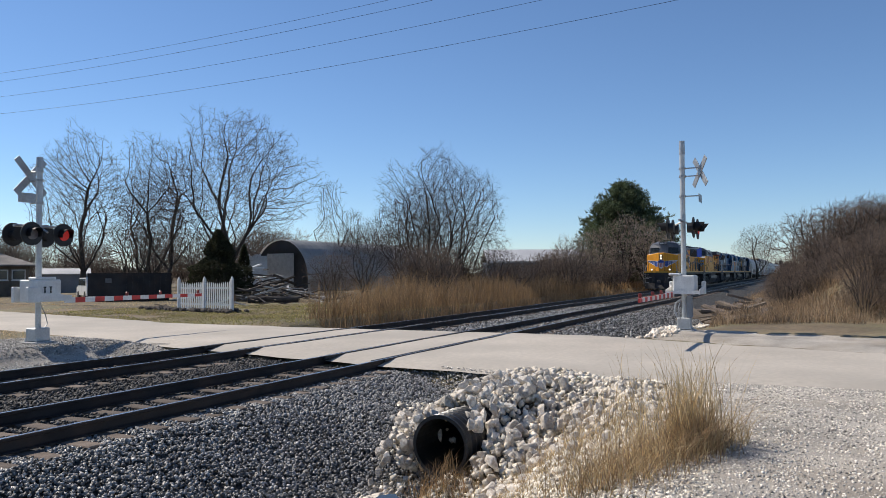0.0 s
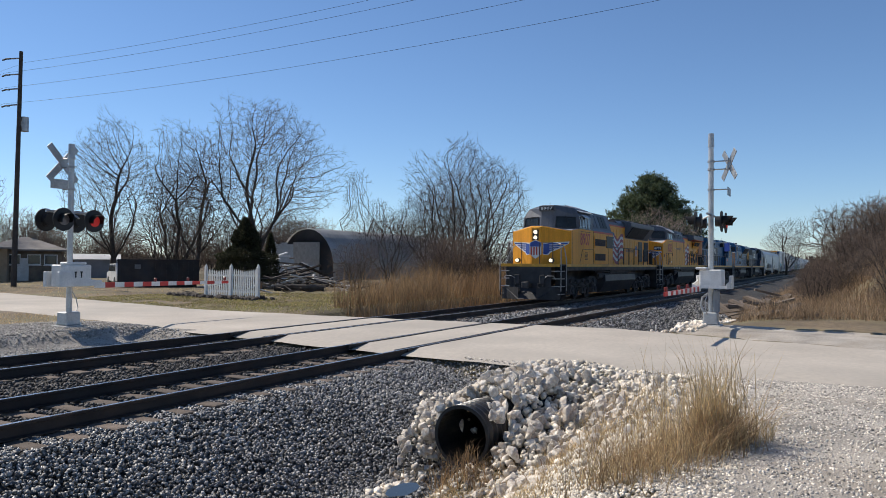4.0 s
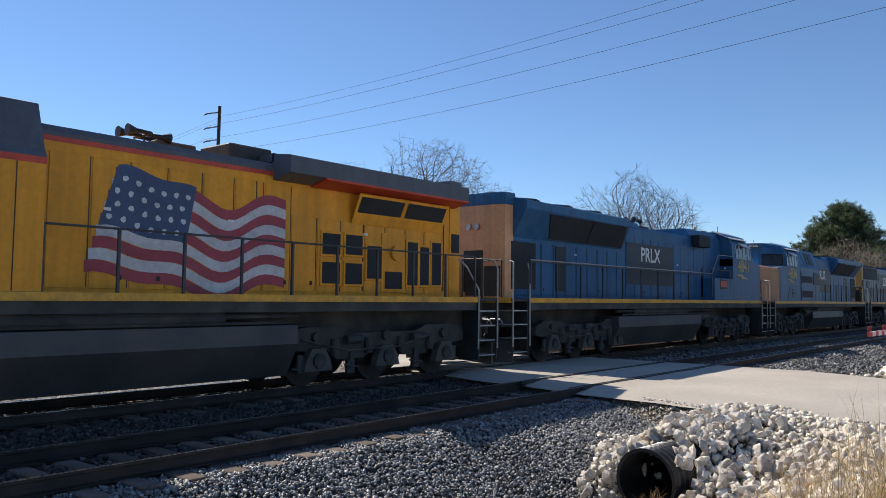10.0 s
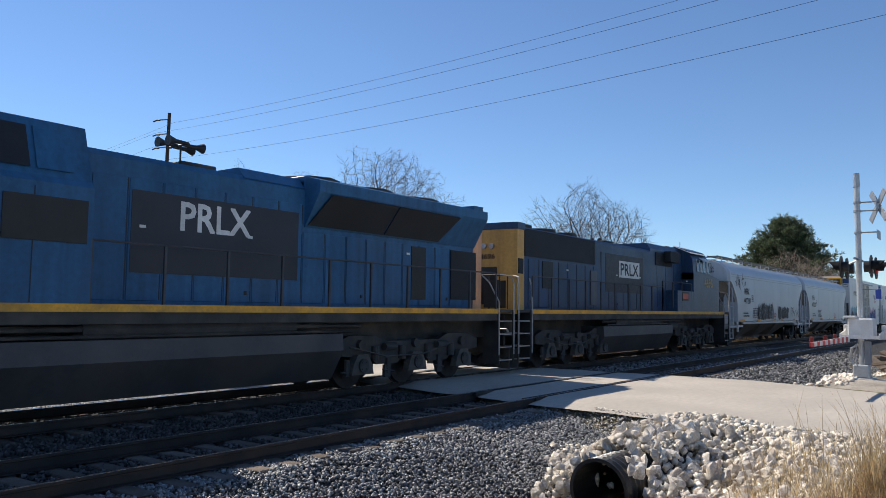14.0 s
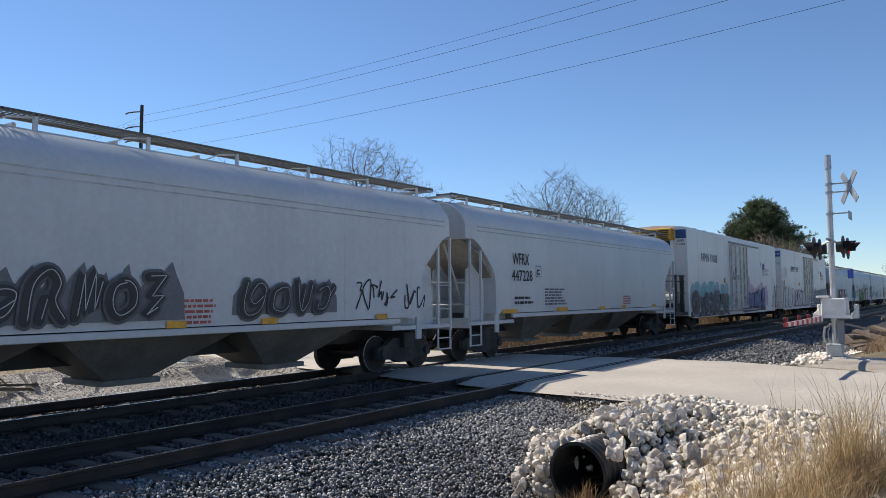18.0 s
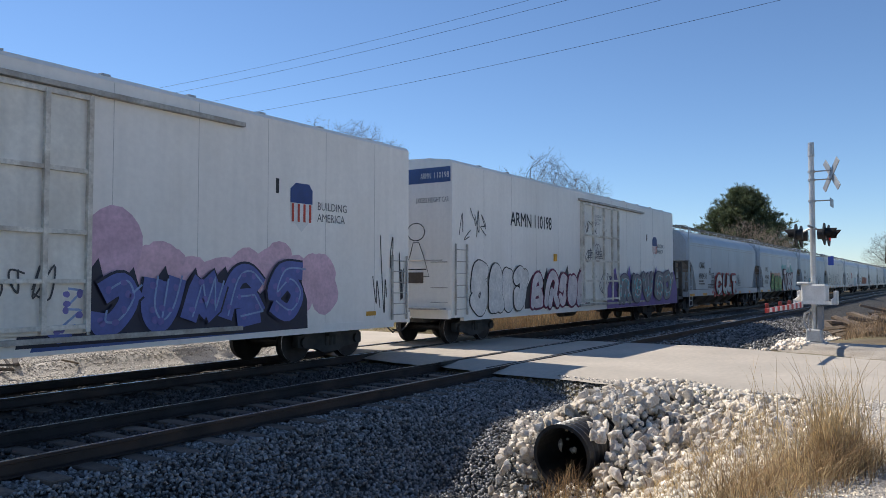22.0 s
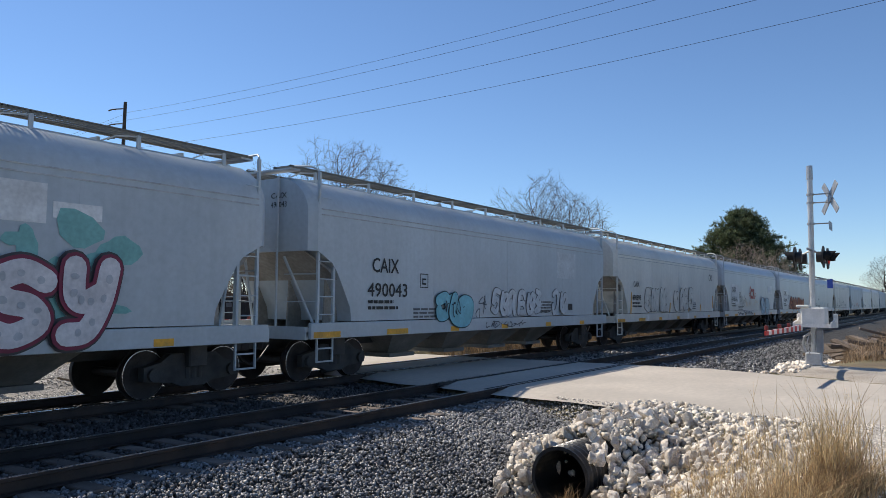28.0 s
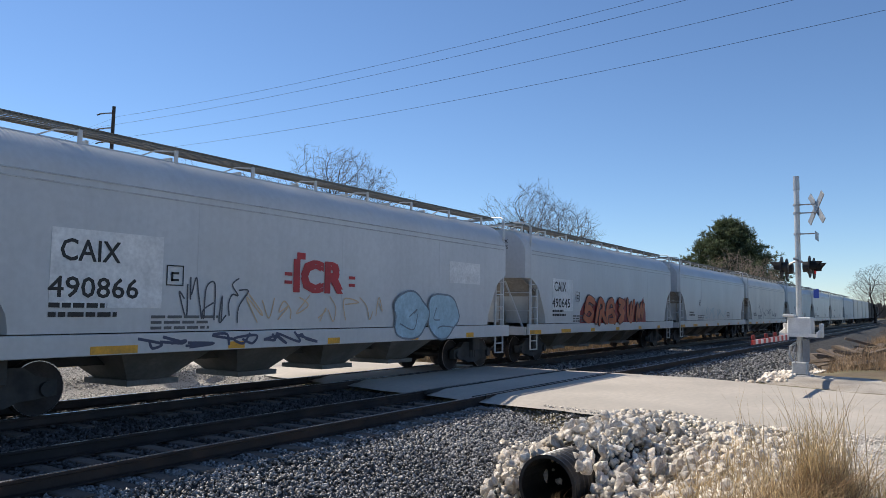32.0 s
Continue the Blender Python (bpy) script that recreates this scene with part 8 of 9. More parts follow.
            fresh.append(len(nodes) - 1)
        if not fresh:
            break
    N = len(nodes)
    area = [0.0] * N
    child = [[] for _ in range(N)]
    for i in range(N - 1, -1, -1):
        if not child[i]:
            area[i] = tip ** 2.1
        if parent[i] >= 0:
            area[parent[i]] += area[i]
            child[parent[i]].append(i)
    r = [q ** (1 / 2.1) for q in area]
    pts = [Vector(p) for p in nodes]
    trunk, crown = Skin(), Skin()
    starts = [(-1, i) for i in range(N) if parent[i] < 0]
    big = max(r)
    while starts:
        frm, i = starts.pop()
        line, width = ([pts[frm]], [min(r[frm], r[i] * 1.15)]) if frm >= 0 else ([], [])
        first = r[i]
        while True:
            line.append(pts[i])
            width.append(r[i] * (1.35 if parent[i] < 0 else 1.0))
            if not child[i]:
                break
            c = sorted(child[i], key=lambda q: -r[q])
            starts += [(i, q) for q in c[1:]]
            i = c[0]
        if len(line) > 1:
            (trunk if first > big * 0.22 else crown).limb(line, width, None, 9 if first > 0.14 else 5 if first > 0.05 else 3)
    rg = random.Random(seed)
    for i in range(N):
        if parent[i] < 0 or r[i] > tip * 2.2:
            continue
        go = (pts[i] - pts[parent[i]]).normalized()
        for _ in range(twigs if not child[i] else 1):
            e = (go + Vector((rg.gauss(0, .42), rg.gauss(0, .42), rg.gauss(0.15, .35)))).normalized()
            ln = twig_len * rg.uniform(0.4, 1.2)
            bend = (e + Vector((rg.gauss(0, .12), rg.gauss(0, .12), rg.gauss(0.08, .12)))).normalized()
            crown.limb([pts[i], pts[i] + e * ln * 0.5, pts[i] + e * ln * 0.5 + bend * ln * 0.5], [tip * 0.75, tip * 0.55, tip * 0.25], None, 3)
    return trunk.mesh("trunk", M["bark"]), crown.mesh("crown", M[wood])


def plant(name, meshes, x, y, label, turn=0, scale=1.0, category="tree", group="bare trees", sink=0.0):
    s = thing(name, label, category, pose(x, y, ground_z(x, y) - sink, 0, 0, turn) @ Matrix.Scale(scale, 4), group)
    for nm, me in zip(("trunk", "crown"), meshes):
        if len(me.polygons):
            shared(nm, me, s, pose(0, 0, 0))
    return s


maple_a = grow(1, 17.3, 3.2, 4.9, 1, 5200, 0.36, 0.42, 0.011, 4, 0.75)
maple_b = grow(5, 16.6, 3.2, 4.8, 2, 5200, 0.36, 0.42, 0.011, 4, 0.75)
maple_c = grow(8, 18.8, 3.6, 7.8, 2, 7500, 0.42, 0.5, 0.0115, 4, 0.8, lean=0.05)
yard_tree = grow(23, 13.2, 2.2, 5.1, 1, 5200, 0.34, 0.4, 0.0105, 4, 0.7)
scrub = grow(11, 11.6, 1.0, 4.6, 8, 5200, 0.34, 0.4, 0.009, 4, 0.7)
thicket = grow(12, 9.0, 0.8, 3.8, 7, 3200, 0.34, 0.42, 0.014, 4, 0.7, "pale_twig")
slim = grow(14, 13.0, 1.2, 1.8, 1, 2000, 0.34, 0.4, 0.011, 4, 0.7)
brush = grow(17, 4.2, 0.3, 2.1, 9, 2200, 0.2, 0.22, 0.008, 4, 0.45, "brushwood")
brush2 = grow(19, 3.2, 0.2, 2.2, 11, 2000, 0.2, 0.22, 0.008, 4, 0.42, "brushwood")
for m, x, y, sc, tn, lab in (
        (maple_a, 50.3, 62.2, 0.89, 0, "tall leafless shade tree with upswept limbs behind the yard"),
        (maple_b, 55.6, 57.5, 0.93, 40, "leafless shade tree with twin trunks behind the yard"),
        (maple_c, 58.1, 50.9, 0.94, -40, "broad leafless shade tree with dark spreading limbs"),
        (maple_b, 66.0, 70.0, 0.85, 160, "leafless shade tree far behind the yard"),
        (scrub, 53.8, 26.6, 1.0, 20, "many-stemmed leafless tree among the reeds"),
        (scrub, 57.6, 26.1, 0.94, 140, "many-stemmed leafless tree among the reeds"),
        (scrub, 58.0, 30.8, 0.78, 250, "many-stemmed leafless tree among the reeds"),
        (scrub, 52.5, 32.0, 0.55, 90, "low many-stemmed leafless tree among the reeds"),
        (slim, 74.6, 50.2, 1.0, 0, "slim leafless tree behind the arched shed"),
        (slim, 76.6, 48.6, 0.75, 100, "slim leafless tree behind the arched shed"),
        (slim, 63.0, 34.5, 0.72, 70, "slim leafless tree behind the reeds"),
        (slim, 66.0, 33.5, 0.62, 170, "slim leafless tree behind the reeds"),
        (yard_tree, 27.6, 59.9, 1.0, 60, "broad leafless yard tree beside the house"),
        (yard_tree, 41.2, 75.2, 1.08, 130, "leafless yard tree behind the house"),
        (maple_a, 21.0, 74.0, 0.8, 300, "leafless yard tree beyond the evergreens"),
        (yard_tree, 199.0, 11.0, 0.95, 10, "small leafless tree far along the track"),
        (thicket, 88.0, 18.9, 0.92, 10, "leafless thicket tree near the evergreen"),
        (thicket, 87.0, 15.6, 0.86, 80, "leafless thicket tree near the evergreen"),
        (thicket, 85.0, 21.5, 0.72, 160, "leafless thicket tree near the evergreen"),
        (thicket, 78.0, 22.5, 0.62, 260, "leafless thicket tree near the evergreen")):
    plant("bare_tree", m, x, y, lab, tn, sc)
rg = random.Random(9)
for k in range(120):
    x = rg.uniform(30.5, 58)
    y = rg.uniform(-9, 1.2) - max(33 - x, 0) * 0.5
    plant("brush_shrub", (brush, brush2)[k % 2], x, y, "tangled leafless brush on the bank", rg.uniform(0, 360), rg.uniform(0.28, 0.62), "shrub", "brush")
for k in range(16):
    x = rg.uniform(41, 56)
    plant("brush_shrub", brush, x, rg.uniform(-7.5, 0.2) + (x - 48) * 0.06, "tall tangled leafless brush on the bank", rg.uniform(0, 360), rg.uniform(0.75, 1.05), "shrub", "brush")
for k in range(46):
    a, d = radians(rg.uniform(26, 62)), rg.uniform(95, 135)
    plant("brush_shrub", (brush, brush2)[k % 2], d * math.sin(a), d * math.cos(a), "distant leafless hedgerow brush behind the yard", rg.uniform(0, 360), rg.uniform(1.1, 2.1), "shrub", "brush")
for k in range(34):
    x, y = rg.uniform(60, 96), rg.uniform(17, 30)
    if 0.325 < y / x < 0.425:
        continue
    plant("brush_shrub", (brush, brush2)[k % 2], x, y, "tangled leafless brush behind the track", rg.uniform(0, 360), rg.uniform(0.7, 1.15), "shrub", "brush")
for k in range(22):
    x, y = rg.uniform(42, 62), rg.uniform(19, 30)
    plant("brush_shrub", (brush, brush2)[k % 2], x, y, "tangled leafless brush among the reeds", rg.uniform(0, 360), rg.uniform(0.6, 1.0), "shrub", "brush")


def pine(x, y, h, w, label, seed):
    """A broad old pine: whorls of upswept branches that end in many needle tufts, uneven at the rim."""
    rg = random.Random(seed)
    s = thing("pine_tree", label, "evergreen tree", pose(x, y, ground_z(x, y)), "evergreens")
    part("trunk", T([(0, 0, -0.2), (0.08, 0, h * 0.5), (0, 0.05, h * 0.95)], h * 0.022, 8, 0.04), M["bark"], s)
    wood, v, f = Skin(), [], []
    prof = [(0.0, 0.80), (0.12, 0.98), (0.3, 0.96), (0.5, 0.80), (0.7, 0.56), (0.85, 0.36), (0.95, 0.18), (1.0, 0.06)]

    def tuft(c, go):
        for _ in range(11):
            e = (go * 0.9 + Vector((rg.gauss(0, .6), rg.gauss(0, .6), rg.gauss(.15, .5)))).normalized()
            side = e.cross(Vector((rg.gauss(0, 1), rg.gauss(0, 1), rg.gauss(0, 1)))).normalized() * rg.uniform(.022, .045)
            b = len(v)
            q = c + Vector((rg.gauss(0, .10), rg.gauss(0, .10), rg.gauss(0, .08)))
            v.extend((q - side, q + side, q + e * rg.uniform(0.20, 0.48)))
            f.append((b, b + 1, b + 2))

    t = 0.05
    while t < 0.99:
        reach = w * float(np.interp(t, [p for p, _ in prof], [q for _, q in prof]))
        for k in range(8 if t < 0.8 else 6):
            a = rg.uniform(0, 6.283)
            ln = reach * rg.uniform(0.70, 1.12)
            lift = rg.uniform(0.0, 0.25) + 0.55 * t
            p0 = Vector((0, 0, h * t * 0.92))
            line = [p0]
            for i in range(1, 6):
                u = i / 5
                line.append(p0 + Vector((math.cos(a + 0.15 * u) * ln * u, math.sin(a + 0.15 * u) * ln * u, ln * (lift * u * u - 0.10 * u) + rg.gauss(0, 0.05))))
            wood.limb(line, 0.05, 0.012, 4)
            m = int(6 + ln * 4.5)
            for j in range(m):
                u = 0.30 + 0.70 * (j + rg.random()) / m
                i = min(int(u * 5), 4)
                c = line[i].lerp(line[i + 1], u * 5 - i)
                go = (line[i + 1] - line[i]).normalized()
                for _ in range(3):
                    off = Vector((rg.gauss(0, .30), rg.gauss(0, .30), rg.gauss(.08, .16))) * (0.5 + 0.9 * (1 - abs(u - 0.7)))
                    tuft(c + off, (go + off + Vector((0, 0, .25))).normalized())
        t += 0.028
    shared("branchwork", wood.mesh("branchwork", M["bark"]), s, pose(0, 0, 0))
    from_lists("crown", [tuple(p) for p in v], f, M["needle"], s)
    return s


def evergreen(name, x, y, h, w, label, seed, low=0.0, density=1.0, blunt=2.6):
    """A dense evergreen: trunk and a crown of many small needle sprays."""
    rg = random.Random(seed)
    s = thing(name, label, "evergreen tree", pose(x, y, ground_z(x, y)), "evergreens")
    part("trunk", T([(0, 0, -0.2), (0.05, 0, h * 0.5), (0, 0.05, h * 0.97)], h * 0.02, 8, 0.03), M["bark"], s)
    v, f = [], []
    n = int(2600 * density)
    k2 = 0.85 if name == "cedar_bush" else 0.8
    for k in range(n):
        t = rg.random() ** 0.8
        z = h * (low + (1 - low) * t)
        prof = (1 - t ** blunt) ** (0.8 if blunt > 2 else 1.0) * (0.65 + 0.35 * min(t * 4, 1)) * (1 + 0.08 * math.sin(t * 23 + seed) + 0.06 * math.sin(t * 57))
        a = rg.uniform(0, 6.283)
        rr = w * prof * (0.45 + 0.55 * rg.random() ** 0.5) * (1 + 0.65 * noise.noise((math.cos(a) * 1.6 + seed, math.sin(a) * 1.6, t * 5.5)))
        c = Vector((math.cos(a) * rr, math.sin(a) * rr, z))
        out = Vector((math.cos(a), math.sin(a), rg.uniform(0.0, 0.7))).normalized()
        for _ in range(5):
            d = (out + Vector((rg.gauss(0, .5), rg.gauss(0, .5), rg.gauss(0, .4)))).normalized()
            side = d.cross(Vector((rg.gauss(0, 1), rg.gauss(0, 1), rg.gauss(0, 1)))).normalized() * h * k2 * rg.uniform(.005, .010)
            ln = h * k2 * rg.uniform(0.025, 0.055)
            b = len(v)
            v += [c - side, c + side, c + d * ln]
            f.append((b, b + 1, b + 2))
    ob = from_lists("crown", [tuple(p) for p in v], f, M["cedar" if name == "cedar_bush" else "needle"], s)
    return s


pine(95.5, 20.4, 13.7, 6.3, "large dark green evergreen beside the track", 2)
evergreen("cedar_bush", 42.0, 37.8, 5.0, 2.1, "dark green cedar bush by the sheds", 4, 0.0, 3.6, 1.5)
evergreen("cedar_bush", 45.0, 38.0, 4.0, 0.8, "small dark green cedar by the sheds", 5, 0.0, 1.0, 1.4)
evergreen("cedar_bush", 29.9, 74.1, 5.2, 3.4, "dark green evergreen shrubs in the yard", 6, 0.0, 0.8)
evergreen("spruce_tree", 24.5, 70.8, 14.0, 2.0, "tall thin evergreen tree in the yard", 7, 0.12, 0.2, 1.0)
evergreen("spruce_tree", 26.2, 70.2, 13.6, 1.8, "tall thin evergreen tree in the yard", 8, 0.12, 0.2, 1.0)
# far woods on the horizon
sk = Skin()
rg = random.Random(21)
v, f = [], []
for k in range(2600):
    a = rg.uniform(radians(-14), radians(100))
    d = rg.uniform(380, 620)
    x, y = d * math.cos(a), d * math.sin(a)
    h = rg.uniform(2, 6) * (1 + 0.4 * math.sin(a * 31)) * (0.6 + 0.4 * math.sin(a * 9 + 1))
    for _ in range(5):
        dx, dy = rg.gauss(0, 2.5), rg.gauss(0, 2.5)
        b = len(v)
        w = rg.uniform(1.5, 4.0)
        v += [(x + dx - w * math.sin(a), y + dy + w * math.cos(a), 0), (x + dx + w * math.sin(a), y + dy - w * math.cos(a), 0), (x + dx + rg.gauss(0, .8), y + dy, h * rg.uniform(.6, 1.1))]
        f.append((b, b + 1, b + 2))
tagged(from_lists("far_woods", v, f, M["twig"]), "line of bare woods along the horizon", "woods", kind="stuff")

# ---------------------------------------------------------------- buildings and yard
def house(x, y, turn, w, d, h, label, roof="shingle", wall="brick", rise=1.75):
    s = thing("house", label, "house", pose(x, y, ground_z(x, y), 0, 0, turn))
    part("wall", B(-w / 2, w / 2, -d / 2, d / 2, -0.2, h), M[wall], s, "plain outer walls")
    e = 0.6
    bm = bmesh.new()
    loft(bm, [[(-w / 2 - e, -d / 2 - e, h), (w / 2 + e, -d / 2 - e, h), (w / 2 + e, d / 2 + e, h), (-w / 2 - e, d / 2 + e, h)],
              [(-w / 2 - e, -d / 2 - e, h + 0.15), (w / 2 + e, -d / 2 - e, h + 0.15), (w / 2 + e, d / 2 + e, h + 0.15), (-w / 2 - e, d / 2 + e, h + 0.15)],
              [(-w / 2 + d / 2, -0.05, h + rise), (w / 2 - d / 2, -0.05, h + rise), (w / 2 - d / 2, 0.05, h + rise), (-w / 2 + d / 2, 0.05, h + rise)]])
    roof_ob = part("roof", bm, M[roof], s, "low hipped shingle roof")
    part("chimney", B(0.3, 0.9, -0.3, 0.3, h + rise - 0.45, h + rise + 0.4, 0.02), M["brick"], roof_ob)
    for a in (-0.36, -0.12, 0.14, 0.36):
        win = part("window", B(a * w - 0.55, a * w + 0.55, -d / 2 - 0.06, -d / 2 + 0.02, h - 1.25, h - 0.3), M["white"], s)
        part("pane", B(a * w - 0.47, a * w + 0.47, -d / 2 - 0.075, -d / 2 - 0.05, h - 1.17, h - 0.38), M["glass"], win)
        part("sill", B(a * w - 0.6, a * w + 0.6, -d / 2 - 0.13, -d / 2, h - 1.32, h - 1.25), M["white"], win)
    part("door", B(-0.45, 0.45, -d / 2 - 0.05, -d / 2 + 0.02, 0.0, 2.05), M["white"], s)
    part("porch_post", B(-w / 2 - 0.4, -w / 2 - 0.28, -d / 2 - 0.4, -d / 2 - 0.28, -0.2, h), M["white"], s)
    return s


house(38.4, 67.8, -35, 9.0, 7.6, 2.75, "low tan brick house with a grey hipped roof")
house(45.2, 67.5, -38, 6.2, 5.6, 2.7, "brown wooden house with a chimney behind the yard", wall="wood", rise=1.35)
s = thing("garden_shed", "low pale shed behind the yard", "shed", pose(56.4, 72.0, -0.1, 0, 0, -38))
part("wall", B(-2.2, 2.2, -1.5, 1.5, 0, 2.0), M["metal_wall"], s)
part("roof", P([(-1.7, 1.95), (0, 2.5), (1.7, 1.95), (1.7, 2.03), (0, 2.6), (-1.7, 2.03)], -2.4, 2.4), M["tin"], s)
# arched shed
s = thing("arched_shed", "long arched shed with a ribbed steel roof and pale door", "shed", pose(67.0, 51.7, 0, 0, 0, 0))
ax = Vector((23.5, -1.5, 0)).normalized()
nx = Vector((ax.y, -ax.x, 0))
W, H = 3.9, 4.3


def arch(k, n=18, grow_by=0.0):
    return [nx * ((W + grow_by) * math.cos(math.pi * i / n)) + Vector((0, 0, 1.2 + (H + grow_by) * math.sin(math.pi * i / n))) + ax * k for i in range(n + 1)]


bm = bmesh.new()
prev = None
for k in range(49):
    ring = [bm.verts.new(p) for p in arch(k * 0.55, 18, 0.04 * (k % 2))]
    if prev:
        for i in range(18):
            bm.faces.new((prev[i], prev[i + 1], ring[i + 1], ring[i]))
    prev = ring
bmesh.ops.solidify(bm, geom=bm.faces[:], thickness=0.05)
part("roof", bm, M["tin"], s, "ribbed pale steel arched roof")
bm = bmesh.new()
pts = [p + ax * 0.25 for p in arch(0, 18, -0.05)]
lo = [bm.verts.new(p) for p in pts + [nx * -W + Vector((0, 0, -0.2)) + ax * 0.25, nx * W + Vector((0, 0, -0.2)) + ax * 0.25]]
bm.faces.new(lo)
bmesh.ops.solidify(bm, geom=bm.faces[:], thickness=0.15)
part("front_wall", bm, M["shed_wall"], s)
bm = bmesh.new()
q = [nx * a + Vector((0, 0, z)) + ax * 0.05 for a, z in ((-1.9, 0), (1.9, 0), (1.9, 4.0), (-1.9, 4.0))]
bm.faces.new([bm.verts.new(p) for p in q])
bmesh.ops.solidify(bm, geom=bm.faces[:], thickness=0.06)
part("door", bm, M["white"], s, "pale roll-up door")
for k in (-1, 1):
    bm = bmesh.new()
    a, b = nx * k * W, nx * k * W + ax * 26
    f4 = [a + Vector((0, 0, -0.2)), b + Vector((0, 0, -0.2)), b + Vector((0, 0, 1.2)), a + Vector((0, 0, 1.2))]
    bm.faces.new([bm.verts.new(p) for p in f4])
    bmesh.ops.solidify(bm, geom=bm.faces[:], thickness=0.12)
    part("side_wall", bm, M["concrete"], s)
# pale ribbed sheets leaning beside the shed front
for k in range(4):
    sh = thing("steel_sheet", "pale corrugated steel sheet standing beside the shed", "steel sheet", pose(62.6 + 0.45 * k, 52.9 - 0.55 * k, 0, -4, 3 - 2 * k, -51))
    part("sheet", P([(-0.36 + 0.06 * i, 0.03 * (i % 2)) for i in range(13)] + [(0.36, -0.02), (-0.36, -0.02)], 0, 3.9 - 0.2 * (k % 2), "z"), M["tin"], sh)
# low grey building
s = thing("metal_building", "long low grey metal building with a rusty roof", "building", pose(104.5, 36.5, 0, 0, 0, -62))
part("wall", B(-6, 8, -5, 5, -0.2, 3.2), M["metal_wall"], s)
part("roof", P([(-5.3, 3.15), (-5.3, 3.35), (0, 5.1), (5.3, 3.35), (5.3, 3.15), (0, 4.9)], -6.3, 8.3), M["tin"], s, "ribbed metal roof")
part("door", B(2, 5, -5.06, -4.98, 0, 2.6), M["white"], s)
# roll-off container
s = thing("roll_off_container", "dark rusty roll-off container in the yard", "container", pose(39.5, 43.7, -0.12, 0, 0, -40))
part("floor_pan", B(-2.7, 2.7, -1.1, 1.1, 0.3, 0.42), M["rust"], s)
for k in (-1, 1):
    part("side", B(-2.7, 2.7, k * 1.1 - 0.04, k * 1.1 + 0.04, 0.3, 1.95), M["rust"], s)
    for i in range(8):
        a = -0.25 + i * 0.37
        part("rib", B(a, a + 0.1, min(k * 1.13, k * 1.23), max(k * 1.13, k * 1.23), 0.3, 1.9), M["rust"], s)
    part("end", B(k * 2.68 - 0.05, k * 2.68 + 0.05, -1.1, 1.1, 0.3, 1.95), M["rust"], s)
    part("top_rail", B(-2.75, 2.75, k * 1.1 - 0.08, k * 1.1 + 0.08, 1.9, 2.02), M["rust"], s)
    part("skid", B(-2.6, 2.6, k * 0.5 - 0.08, k * 0.5 + 0.08, 0.0, 0.3), M["rust"], s)
part("side_plate", B(-2.6, -0.35, -1.165, -1.14, 0.36, 1.86), M["rust"], s, "flat rusty side plate")
part("notice", B(-1.62, -1.22, -1.175, -1.166, 1.35, 1.66), M["print_grey"], s, "faded pale notice")
# white car behind it
s = thing("parked_car", "white van parked behind the container", "car", pose(41.0, 49.2, -0.1, 0, 0, 60))
bm = bmesh.new()
prism(bm, [(-2.2, 0.35), (2.2, 0.35), (2.25, 0.9), (1.5, 1.05), (0.9, 1.65), (-1.9, 1.7), (-2.2, 1.0)], -0.85, 0.85, "y")
part("body", bm, M["white"], s)
part("window", P([(-1.7, 1.1), (1.3, 1.1), (0.85, 1.58), (-1.7, 1.6)], -0.87, 0.87, "y"), M["glass"], s)
for a in (-1.4, 1.4):
    for k in (-1, 1):
        part("wheel", D((a, k * 0.78, 0.33), 0.33, 0.1, "y", 18), M["black"], s)


# white picket fence, two panels
def picket_panel(p0, p1, label):
    a, b = Vector((*p0, 0)), Vector((*p1, 0))
    s = thing("picket_fence", label, "fence", pose(a.x, a.y, ground_z(a.x, a.y), 0, 0, math.degrees(math.atan2(b.y - a.y, b.x - a.x))), "fences")
    ln = (b - a).length
    for x in (0, ln):
        bm = B(x - 0.07, x + 0.07, -0.07, 0.07, -0.2, 1.6, 0.01)
        part("post", bm, M["white"], s)
        part("post_cap", T([(x, 0, 1.6), (x, 0, 1.78)], 0.1, 4, 0.01), M["white"], s)
    for z in (0.35, 1.15):
        part("rail", B(0, ln, -0.02, 0.02, z, z + 0.09), M["white"], s)
    n = int(ln / 0.16)
    pk = mesh_of("picket", P([(-0.045, 0.08), (0.045, 0.08), (0.045, 1.35), (0, 1.45), (-0.045, 1.35)], -0.035, -0.02, "y"), M["white"])
    for i in range(1, n):
        x = ln * i / n
        shared("picket", pk, s, pose(x, 0, 0.1 * abs(2 * x / ln - 1)))


picket_panel((29.8, 29.4), (29.2, 27.1), "white picket fence panel with capped posts")
picket_panel((29.2, 27.1), (28.7, 24.9), "white picket fence panel with capped posts")

# lumber and scrap beside the shed, old ties by the track, sticks on the verge
def heap(name, label, cat, cx, cy, rx, ry, n, lmin, lmax, thick, mats, seed, rise=0.6):
    rg = random.Random(seed)
    s = thing(name, label, cat, pose(cx, cy, ground_z(cx, cy)))
    for k in range(n):
        x, y = rg.gauss(0, rx), rg.gauss(0, ry)
        t = max(0, 1 - (abs(x) / (2.2 * rx) + abs(y) / (2.2 * ry)))
        ln, th = rg.uniform(lmin, lmax), rg.uniform(*thick)
        bm = B(-ln / 2, ln / 2, -th, th, -th * 0.5, th * 0.5, 0.006)
        ob = part("board", bm, M[rg.choice(mats)], s)
        ob.matrix_basis = pose(x, y, 0.06 + rise * t * rg.uniform(0.2, 1), rg.uniform(-15, 15), rg.uniform(-18, 18), rg.uniform(0, 180))
    return s


